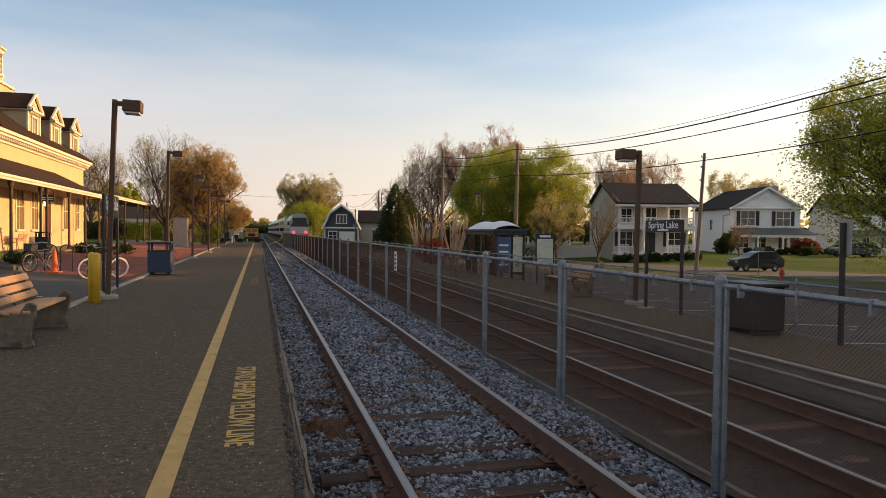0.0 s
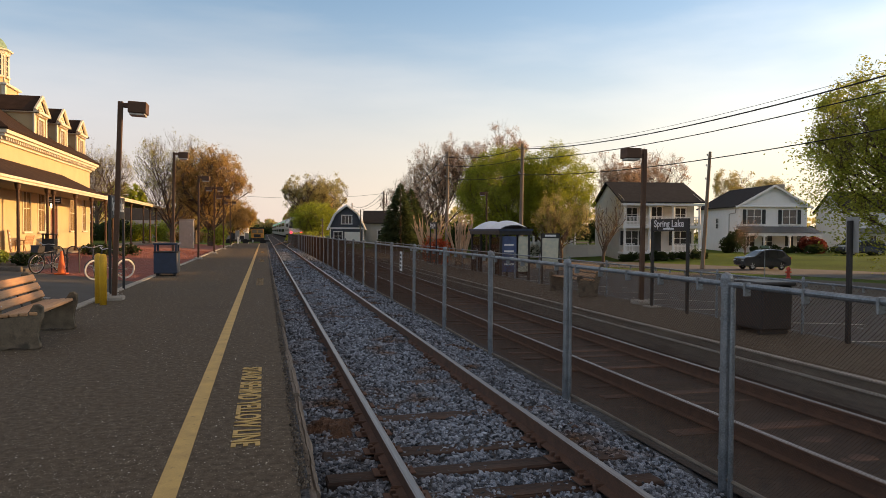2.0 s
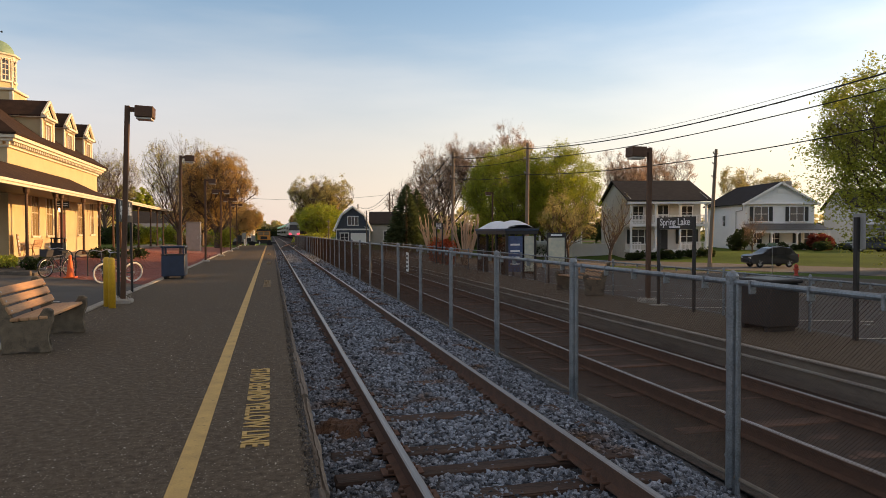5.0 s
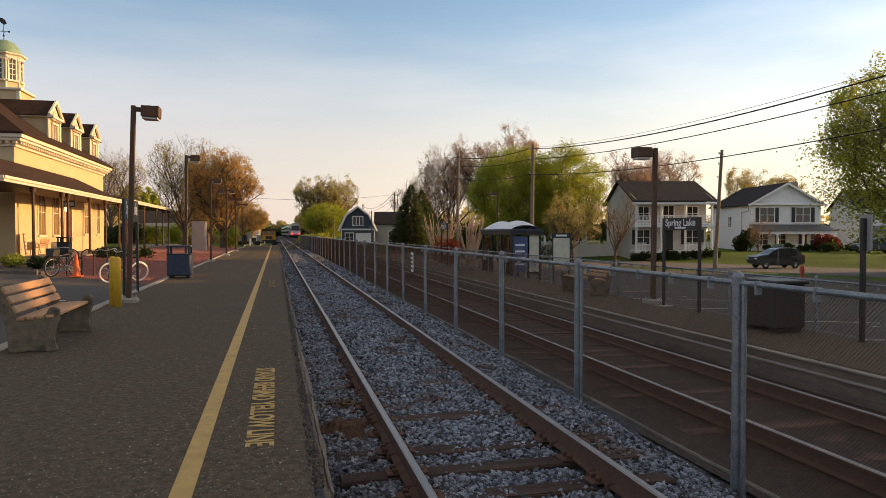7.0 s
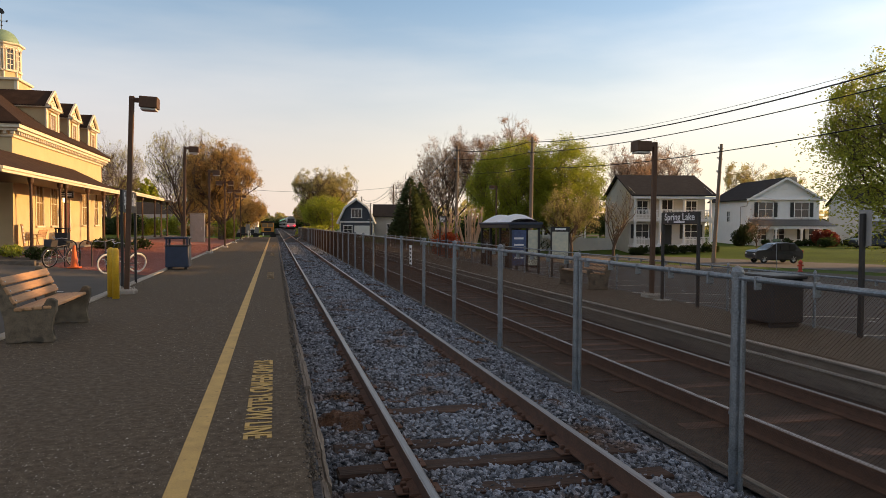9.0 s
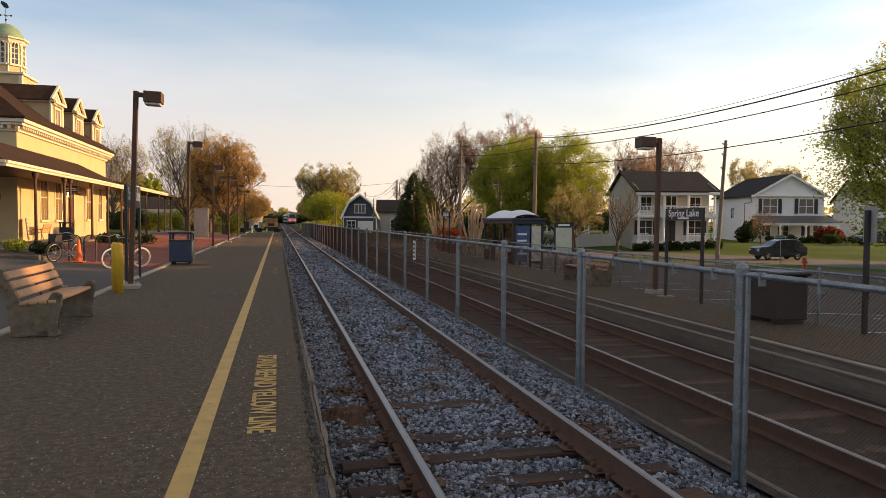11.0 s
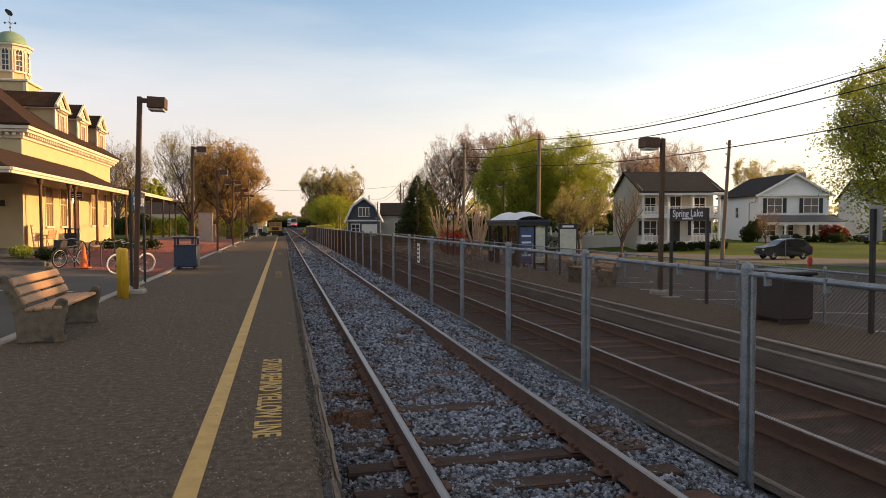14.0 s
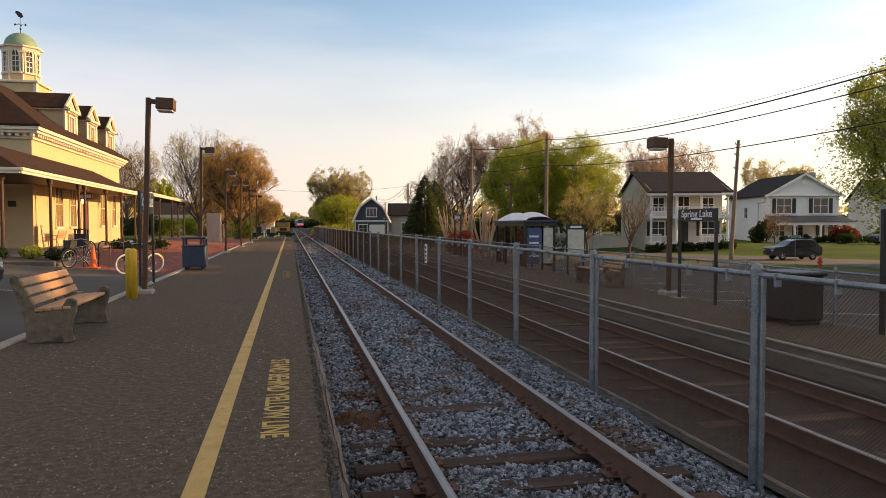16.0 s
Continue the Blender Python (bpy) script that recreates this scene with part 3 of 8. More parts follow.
def platform():
    bm = bmesh.new()
    bm_box(bm, PLAT_X0, -30, -0.62, PLAT_X1, 92, 0.0, 0.02)
    p = tagged(part("platform", bm, "asphalt"), "worn dark asphalt station platform", "platform", kind="structure")
    # concrete kerb stones at the back
    me = None
    for k in range(40):
        y = -8 + k * 2.5
        if me is None:
            bm = bmesh.new()
            bm_box(bm, -0.085, 0.01, -0.3, 0.085, 2.49, 0.035, 0.02)
            o = part("kerb_stone", bm, "concrete", p)
            me = o.data
        else:
            o = linked("kerb_stone", me, "concrete", p)
        o.location = (PLAT_X0 - 0.08 + random.uniform(-0.008, 0.008), y, random.uniform(-0.012, 0.004))
    timbers = []
    for q in range(4):
        bm = bmesh.new()
        rings = []
        for k in range(27):
            yy = 0.012 + 2.576 * k / 26
            ring = []
            for px, pz in ((-0.036, -0.26), (0.036, -0.26), (0.04, -0.02), (0.024, 0.0), (0.004, 0.004), (0.0, -0.016), (-0.006, 0.002), (-0.03, -0.004), (-0.04, -0.03)):
                w = noise.noise((px * 40, yy * 2.1, q * 7.0)) * 0.011 + noise.noise((px * 60, yy * 9.0, q * 5.0)) * 0.006
                ring.append(bm.verts.new((px + w, yy, pz + (w * 1.4 if pz > -0.2 else 0))))
            rings.append(ring)
        for a, b in zip(rings[:-1], rings[1:]):
            for k in range(9):
                bm.faces.new((a[k], a[(k + 1) % 9], b[(k + 1) % 9], b[k]))
        bm.faces.new(rings[0])
        bm.faces.new(rings[-1][::-1])
        me = bpy.data.meshes.new("edge_timber")
        bmesh.ops.recalc_face_normals(bm, faces=bm.faces[:])
        bm.to_mesh(me)
        bm.free()
        timbers.append(me)
    for k in range(38):
        o = linked("edge_timber", timbers[k % 4], "timber", p, "weathered split edge timber" if k == 0 else "")
        o.matrix_basis = pose(PLAT_X1 + 0.085 + random.uniform(-0.02, 0.02), -6 + k * 2.6, random.uniform(-0.06, -0.02), 0, random.uniform(-4, 4), random.uniform(-0.5, 0.5))
    boxpart("joint_fill", (PLAT_X1 - 0.006, -8, -0.4, PLAT_X1 + 0.062, 92, -0.028), "ballast", p, "stony dirt filling the edge joint", 0.01)
    # crumbled asphalt along the edge
    rng = np.random.RandomState(21)
    V, F = [], []
    for k in range(2600):
        y = 4.4 + 26 * rng.rand() ** 1.5
        x = PLAT_X1 + 0.018 + 0.022 * rng.randn()
        r = 0.004 + 0.013 * rng.rand() ** 2
        b = len(V)
        c = np.array((x, y, -0.026 if x > PLAT_X1 else 0.0))
        for q in ((1, 0, 0), (0, 1, 0), (-1, 0, 0), (0, -1, 0), (0, 0, 1), (0, 0, -1)):
            V.append(tuple(c + np.array(q) * r * rng.uniform(0.6, 1.4, 3)))
        F += [(b, b + 1, b + 4), (b + 1, b + 2, b + 4), (b + 2, b + 3, b + 4), (b + 3, b, b + 4), (b + 1, b, b + 5), (b + 2, b + 1, b + 5), (b + 3, b + 2, b + 5), (b, b + 3, b + 5)]
    me = bpy.data.meshes.new("edge_rubble")
    me.from_pydata(V, [], F)
    o = linked("edge_rubble", me, "rubble", p, "crumbled asphalt and grit along the edge")
    o["kind"] = "stuff"
    boxpart("yellow_line", (-0.635, -20, -0.01, -0.5, 88, 0.004), "yellow", p, "worn yellow safety line", 0)
    for y in (6.79, 22.4, 38.0, 53.6):
        words = thing("painted_words", "worn yellow painted warning words on asphalt", "writing", "platform warnings", pose(-0.14, y, 0.0))
        letters("letters", "STAND BEHIND YELLOW LINE", 0.29, pose(0, 0, 0.005, 0, 0, -90), "yellow" if y < 10 else "yellow_faded", words, width=3.05, bold=0.018)
    # far platform across the tracks
    bm = bmesh.new()
    bm_box(bm, 7.36, -30, -0.62, 9.35, 92, -0.2, 0.02)
    q = tagged(part("far_platform", bm, "asphalt"), "worn dark asphalt platform across the tracks", "platform", kind="structure")
    boxpart("edge_board", (7.24, -30, -0.8, 7.352, 92, -0.235), "timber", q, "weathered platform edge board", 0.012)
    boxpart("nosing", (7.2, -30, -0.232, 7.3, 92, -0.205), "concrete", q, "pale worn edge nosing", 0.006)
    boxpart("batten", (7.2, -30, -0.385, 7.237, 92, -0.35), "concrete", q, "pale worn lower batten", 0.006)


platform()


# ---------- tracks ----------
def rail_profile():
    return [(-0.07, 0), (0.07, 0), (0.07, 0.012), (0.012, 0.03), (0.009, 0.12), (0.031, 0.135), (0.032, 0.163), (0.02, 0.172), (-0.02, 0.172), (-0.032, 0.163), (-0.031, 0.135), (-0.009, 0.12), (-0.012, 0.03), (-0.07, 0.012)]


def bent(xof, zof, prof, y0, y1, step, material, name, parent, dx=0.0, only=None):
    """A profile carried along the track's line."""
    ys = [y0 + (y1 - y0) * k / int((y1 - y0) / step) for k in range(int((y1 - y0) / step) + 1)]
    n = len(prof)
    verts = [(xof(y) + dx + px, y, zof(y) + pz) for y in ys for px, pz in prof]
    faces = [(j * n + i, j * n + (i + 1) % n, (j + 1) * n + (i + 1) % n, (j + 1) * n + i) for j in range(len(ys) - 1) for i in range(n)]
    faces += [tuple(range(n))[::-1], tuple((len(ys) - 1) * n + i for i in range(n))]
    me = bpy.data.meshes.new(name)
    me.from_pydata(verts, [], faces)
    me.materials.append(M["rust"])
    me.materials.append(M["railtop"])
    if material == "rail":
        for p in me.polygons:
            if len(p.vertices) == 4 and min(v % n for v in p.vertices) >= 6 and max(v % n for v in p.vertices) <= 9:
                p.material_index = 1
    return linked(name, me, None, parent)


def x1(y):
    return 1.775


def z1(y):
    return -0.372


def x2(y):
    if y < 125:
        return 5.62 + 0.72 * smoothstep(20, 125, y)
    return 6.34 - 0.0076 * (y - 125)


def z2(y):
    return -0.59 + 0.45 * smoothstep(20, 125, y) + 0.0 * y


def track(name, label, xof, zof, y1, y0=-12, seed=1):
    t = thing(name, label, "railway track", kind="structure")
    rng = random.Random(seed)
    for dx in (-0.7525, 0.7525):
        bent(xof, zof, rail_profile(), y0, y1, 4.0, "rail", "rail", t, dx)
    meshes = []
    for k in range(5):
        bm = bmesh.new()
        bm_box(bm, -1.3, -0.115, -0.18, 1.3, 0.115, 0.0, 0.014)
        for v in bm.verts:
            v.co += Vector((rng.uniform(-0.02, 0.02), rng.uniform(-0.012, 0.012), rng.uniform(-0.008, 0.006)))
        me = bpy.data.meshes.new("sleeper")
        bmesh.ops.recalc_face_normals(bm, faces=bm.faces[:])
        bm.to_mesh(me)
        bm.free()
        meshes.append(me)
    bm = bmesh.new()
    bm_box(bm, -0.17, -0.09, 0, 0.17, 0.09, 0.014, 0.004)
    for sx, sy in ((-0.1, -0.05), (-0.1, 0.05), (0.1, -0.05), (0.1, 0.05)):
        bm_box(bm, sx - 0.022, sy - 0.022, 0.01, sx + 0.022, sy + 0.022, 0.05, 0.006)
    plate = bpy.data.meshes.new("tie_plate")
    bm.to_mesh(plate)
    bm.free()
    bm = bmesh.new()
    for sy in (-0.16, 0.16):
        bm_box(bm, -0.095, sy - 0.022, -0.03, 0.095, sy + 0.022, 0.035, 0.012)
    anchor = bpy.data.meshes.new("rail_anchor")
    bm.to_mesh(anchor)
    bm.free()
    y = y0 + 0.3
    k = 0
    while y < min(y1, 112):
        o = linked("sleeper", meshes[k % 5], "sleeper", t)
        o.matrix_basis = pose(xof(y) + rng.uniform(-0.05, 0.05), y, zof(y) + rng.uniform(-0.025, 0.004), 0, 0, rng.uniform(-1.2, 1.2))
        if 1.5 < y < 16 and seed == 1:
            for dx in (-0.7525, 0.7525):
                o = linked("tie_plate", plate, "rust", t)
                o.location = (xof(y) + dx, y, zof(y) - 0.002)
                if k % 2:
                    continue
                o = linked("rail_anchor", anchor, "rust", t)
                o.location = (xof(y) + dx, y, zof(y))
        y += rng.choice((0.53, 0.56, 0.55, 0.6))
        k += 1
    return t


track("track_1", "rusty steel rails on dark timber sleepers in grey ballast", x1, z1, 420, seed=1)
track("track_2", "rusty rails on brown sleepers behind the fence", x2, z2, 700, seed=2)


def crossover():
    """The turnout beyond the platform, that joins the two tracks."""
    t = thing("crossover_track", "rusty steel crossover rails joining the two tracks", "railway track", kind="structure")
    for y0, s in ((86, 1), (108, 1)):
        for dx in (-0.7525, 0.7525):
            bent(lambda y: 1.775 + 4.5 * smoothstep(80, 150, y), lambda y: -0.372 + 0.23 * smoothstep(80, 150, y), rail_profile(), 84, 146, 2.0, "rail", "rail", t, dx)
        break


crossover()


def ballast():
    def top(x, y):
        d = abs(x - 1.775)
        z = -0.386 + 0.036 * smoothstep(7.5, 13.0, y) - 0.035 * smoothstep(7.0, 5.6, y)
        if d > 1.2:
            z -= (d - 1.2) * (0.10 if x < 1.775 else 0.19)
        return z + 0.034 * noise.noise((x * 1.7, y * 1.7, 0.3)) + 0.016 * noise.noise((x * 6, y * 6, 1.3))
    xs = [0.22 + i * 0.1 for i in range(39)]
    ys = [-12 + i * 0.35 for i in range(36)] + [0.6 + i * 0.15 for i in range(160)] + [25 + i * 1.5 for i in range(60)] + [115 + 15 * i for i in range(30)]
    verts = [(x, y, top(x, y)) for y in ys for x in xs]
    n = len(xs)
    faces = [(j * n + i, j * n + i + 1, (j + 1) * n + i + 1, (j + 1) * n + i) for j in range(len(ys) - 1) for i in range(n - 1)]
    me = bpy.data.meshes.new("ballast")
    me.from_pydata(verts, [], faces)
    tagged(linked("ballast_bed", me, "ballast", smooth=True), "grey crushed stone ballast bed", "ballast", kind="stuff")
    # bed of the second track
    xs = [3.72 + i * 0.2 for i in range(19)]
    ys = [-12 + 2 * i for i in range(66)] + [125 + 15 * i for i in range(30)]
    verts = [(x + (x2(y) - 5.62) * smoothstep(3.7, 5, x), y, (z2(y) - 0.018 - 0.10 * max(0, abs(x - 5.62) - 1.25)) * smoothstep(3.6, 4.5, x) + (1 - smoothstep(3.6, 4.5, x)) * -0.535 + 0.02 * noise.noise((x * 2, y * 2, 5))) for y in ys for x in xs]
    n = len(xs)
    faces = [(j * n + i, j * n + i + 1, (j + 1) * n + i + 1, (j + 1) * n + i) for j in range(len(ys) - 1) for i in range(n - 1)]
    me = bpy.data.meshes.new("soiled_ballast")
    me.from_pydata(verts, [], faces)
    tagged(linked("soiled_ballast_bed", me, "ballast2", smooth=True), "brown soiled ballast bed", "ballast", kind="stuff")
    # loose stones
    rng = np.random.RandomState(4)
    shapes = []
    for k in range(14):
        bm = bmesh.new()
        bmesh.ops.create_icosphere(bm, subdivisions=1, radius=1.0)
        for v in bm.verts:
            v.co = Vector((v.co.x * 1.4, v.co.y * 0.9, v.co.z * 0.62)) * rng.uniform(0.72, 1.2)
        bm.faces.ensure_lookup_table()
        vs = np.array([v.co[:] for v in bm.verts])
        fs = np.array([[v.index for v in f.verts] for f in bm.faces])
        shapes.append((vs, fs))
        bm.free()
    V, F, base = [], [], 0

    def scatter(count, yfun, x0, x1_, size):
        nonlocal base
        for k in range(count):
            y = yfun(rng.rand())
            x = rng.uniform(x0, x1_)
            d = abs(x - 1.775)
            if abs(d - 0.7525) < 0.085:
                continue
            vs, fs = shapes[rng.randint(14)]
            a = rng.normal(0, 0.55, 3)
            a[2] = rng.uniform(0, 6.28)
            R = np.array(Euler(a).to_matrix())
            s = size * rng.uniform(0.5, 1.45)
            V.append(vs @ R.T * s + np.array((x, y, top(x, y) + s * rng.uniform(0.0, 0.5))))
            F.append(fs + base)
            base += len(vs)
    scatter(23000, lambda u: 4.6 + 6.6 * u ** 1.1, 0.34, 3.62, 0.0205)
    scatter(20000, lambda u: 10.6 + 14.0 * u ** 1.15, 0.34, 3.62, 0.0265)
    scatter(12000, lambda u: 23.0 + 55.0 * u ** 1.3, 0.34, 3.62, 0.036)
    me = bpy.data.meshes.new("ballast_stones")
    me.from_pydata(np.concatenate(V).tolist(), [], np.concatenate(F).tolist())
    tagged(linked("ballast_stones", me, "stone"), "loose blue-grey crushed ballast stones", "ballast", kind="stuff")


ballast()


def dirt_heap():
    """Rusty earth pushed up against the rail, uneven at the rim."""
    bm = bmesh.new()
    n = 30

    def at(i, j):
        u, v = 2 * i / n - 1, 2 * j / n - 1
        r = math.hypot(u, v) + 0.35 * noise.noise((u * 2.2, v * 2.2, 4))
        return (0.67 + 0.40 * u, 6.95 + 0.5 * v, -0.47 + 0.16 * (1 - smoothstep(0.2, 1.0, r)) + 0.035 * noise.noise((i * 0.45, j * 0.45, 2)) + 0.02 * noise.noise((i * 1.1, j * 1.1, 5)))
    grid = [[bm.verts.new(at(i, j)) for i in range(n + 1)] for j in range(n + 1)]
    for j in range(n):
        for i in range(n):
            bm.faces.new((grid[j][i], grid[j][i + 1], grid[j + 1][i + 1], grid[j + 1][i]))
    tagged(part("dirt_heap", bm, "rusty_soil"), "rust-brown earth heaped beside the rail", "earth", kind="stuff")


dirt_heap()


# ---------- fences ----------
def chain_fence(name, label, x, y0, y1, z0, h, spacing, post_r, rail_r, first, mesh_r=0.0015, pitch=0.032, rails=(1.0,), group=""):
    f = thing(name, label, "fence", at=pose(x, 0, z0))
    bm = bmesh.new()
    bm_rod(bm, (0, 0, -0.2), (0, 0, h), post_r, post_r, 12)
    bm_lathe(bm, [(post_r * 1.12, h - 0.03), (post_r * 1.15, h), (post_r * 0.9, h + 0.03), (post_r * 0.3, h + 0.045), (0.002, h + 0.05)], 12)
    for z in (0.18, h * 0.3, h * 0.55, h * 0.8, h - 0.06):
        bm_lathe(bm, [(post_r * 1.0, z - 0.014), (post_r * 1.16, z - 0.012), (post_r * 1.16, z + 0.012), (post_r * 1.0, z + 0.014)], 10)
    pm = None
    y = first
    ys = []
    while y < y1:
        if pm is None:
            o = part("fence_post", bm, "galv", f, smooth=False)
            pm = o.data
        else:
            o = linked("fence_post", pm, "galv", f)
        o.matrix_basis = pose(random.uniform(-0.012, 0.012), y, random.uniform(-0.01, 0.01), random.uniform(-0.4, 0.4), random.uniform(-0.4, 0.4), 0)
        ys.append(y)
        y += spacing
    for fr in rails:
        for a, b in zip([y0] + ys, ys + [y1]):
            bm = bmesh.new()
            bm_rod(bm, (0, a, h * fr - 0.05), (0, b, h * fr - 0.05), rail_r, rail_r, 10)
            part("top_rail", bm, "galv", f)
        clip = None
        yy = y0 + 0.3
        while fr == 1.0 and yy < min(y1, 18):
            if clip is None:
                bm = bmesh.new()
                bm_box(bm, -rail_r * 1.25, -0.012, h - 0.13, rail_r * 1.25, 0.012, h - 0.05 + rail_r * 1.15, 0.004)
                o = part("rail_tie", bm, "galv", f)
                clip = o.data
            else:
                o = linked("rail_tie", clip, "galv", f)
            o.location = (0, yy, 0)
            yy += 0.61
    if h > 1.4:
        bar = None
        for y in [q for q in ys if q < 20]:
            if bar is None:
                bm = bmesh.new()
                bm_rod(bm, (0, 0, -0.2), (0, 0, h - 0.06), 0.021, 0.021, 8)
                o = part("brace_post", bm, "galv", f)
                bar = o.data
            else:
                o = linked("brace_post", bar, "galv", f)
            o.location = (0, y - 0.088, 0)
        bm = bmesh.new()
        pts = [(0.01 + 0.012 * noise.noise((0, k * 0.31, 3.0)), y0 + k * 0.4, 0.012 + 0.03 * noise.noise((0, k * 0.17, 7.0))) for k in range(int((y1 - y0) / 0.4))]
        bm_tube(bm, pts, 0.019, 6)
        part("bottom_rail", bm, "timber", f, "dirty sagging bottom rail")
    else:
        bm = bmesh.new()
        bm_rod(bm, (0.01, y0, 0.05), (0.01, y1, 0.05), 0.004, 0.004, 6)
        part("tension_wire", bm, "galv", f)
    # woven wire, two slanted layers
    V, F = [], []
    top = h - 0.05
    for s, dx in ((1, 0.018), (-1, 0.0148)):
        k0, k1 = int((y0 - top) / pitch), int((y1 + top) / pitch)
        for k in range(k0, k1):
            ya = k * pitch
            yb = ya + s * top
            za, zb = 0.03, top
            lo, hi = min(ya, yb), max(ya, yb)
            if hi < y0 or lo > y1:
                continue
            b = len(V)
            for yy, zz in ((ya, za), (yb, zb)):
                V += [(dx - mesh_r, yy, zz), (dx + mesh_r * 0.5, yy, zz + mesh_r), (dx + mesh_r * 0.5, yy, zz - mesh_r)]
            F += [(b, b + 1, b + 4, b + 3), (b + 1, b + 2, b + 5, b + 4), (b + 2, b, b + 3, b + 5)]
    me = bpy.data.meshes.new("chain_link")
    me.from_pydata(V, [], F)
    o = linked("chain_link", me, "wire", f, "fine galvanised chain-link mesh")
    o["kind"] = "stuff"
    return f


chain_fence("track_fence", "galvanised chain-link fence with round steel posts between the tracks", 3.64, -6, 113, -0.43, 1.65, 3.06, 0.044, 0.024, 4.92 - 3.06 * 3)
chain_fence("platform_fence", "low galvanised chain-link fence behind the far platform", 9.25, -4, 60, -0.2, 0.98, 2.45, 0.025, 0.019, 0.6, 0.002, 0.09)


# ---------- painted lines of the car park ----------
def bay_lines():
    """White lines of the parking bays on the far lot."""
    bm = bmesh.new()
    for k in range(14):
        y = 11.1 + k * 2.9
        for j in range(8):
            xa, xb = 10.7 + j * 0.45, 11.15 + j * 0.45
            za, zb = gz(xa, y) + 0.055, gz(xb, y) + 0.055
            bm.faces.new([bm.verts.new(v) for v in ((xa, y - 0.05, za), (xb, y - 0.05, zb), (xb, y + 0.05, zb), (xa, y + 0.05, za))])
    for k in range(24):
        ya, yb = 5 + k * 2.0, 7 + k * 2.0
        bm.faces.new([bm.verts.new((x, y, gz(x, y) + 0.055)) for x, y in ((10.6, ya), (10.7, ya), (10.7, yb), (10.6, yb))])
    o = part("bay_lines", bm, "line_white")
    tagged(o, "worn white parking bay lines on asphalt", "marking", kind="structure")


bay_lines()


# ---------- trees ----------
def leaf_mesh(name, P, size, rs):
    """One small lozenge a leaf, turned at random, at each of the points."""
    n = len(P)
    u = rs.normal(0, 1, (n, 3)) * np.array((1, 1, 0.6))
    u /= np.linalg.norm(u, axis=1)[:, None]
    w = np.cross(u, rs.normal(0, 1, (n, 3)))
    w /= np.linalg.norm(w, axis=1)[:, None]
    s = (size * rs.uniform(0.5, 1.25, n))[:, None]
    V = np.stack((P - u * s, P + w * s * 0.5, P + u * s, P - w * s * 0.5), 1).reshape(-1, 3)
    me = bpy.data.meshes.new(name)
    me.from_pydata(V.tolist(), [], np.arange(4 * n).reshape(-1, 4).tolist())
    return me


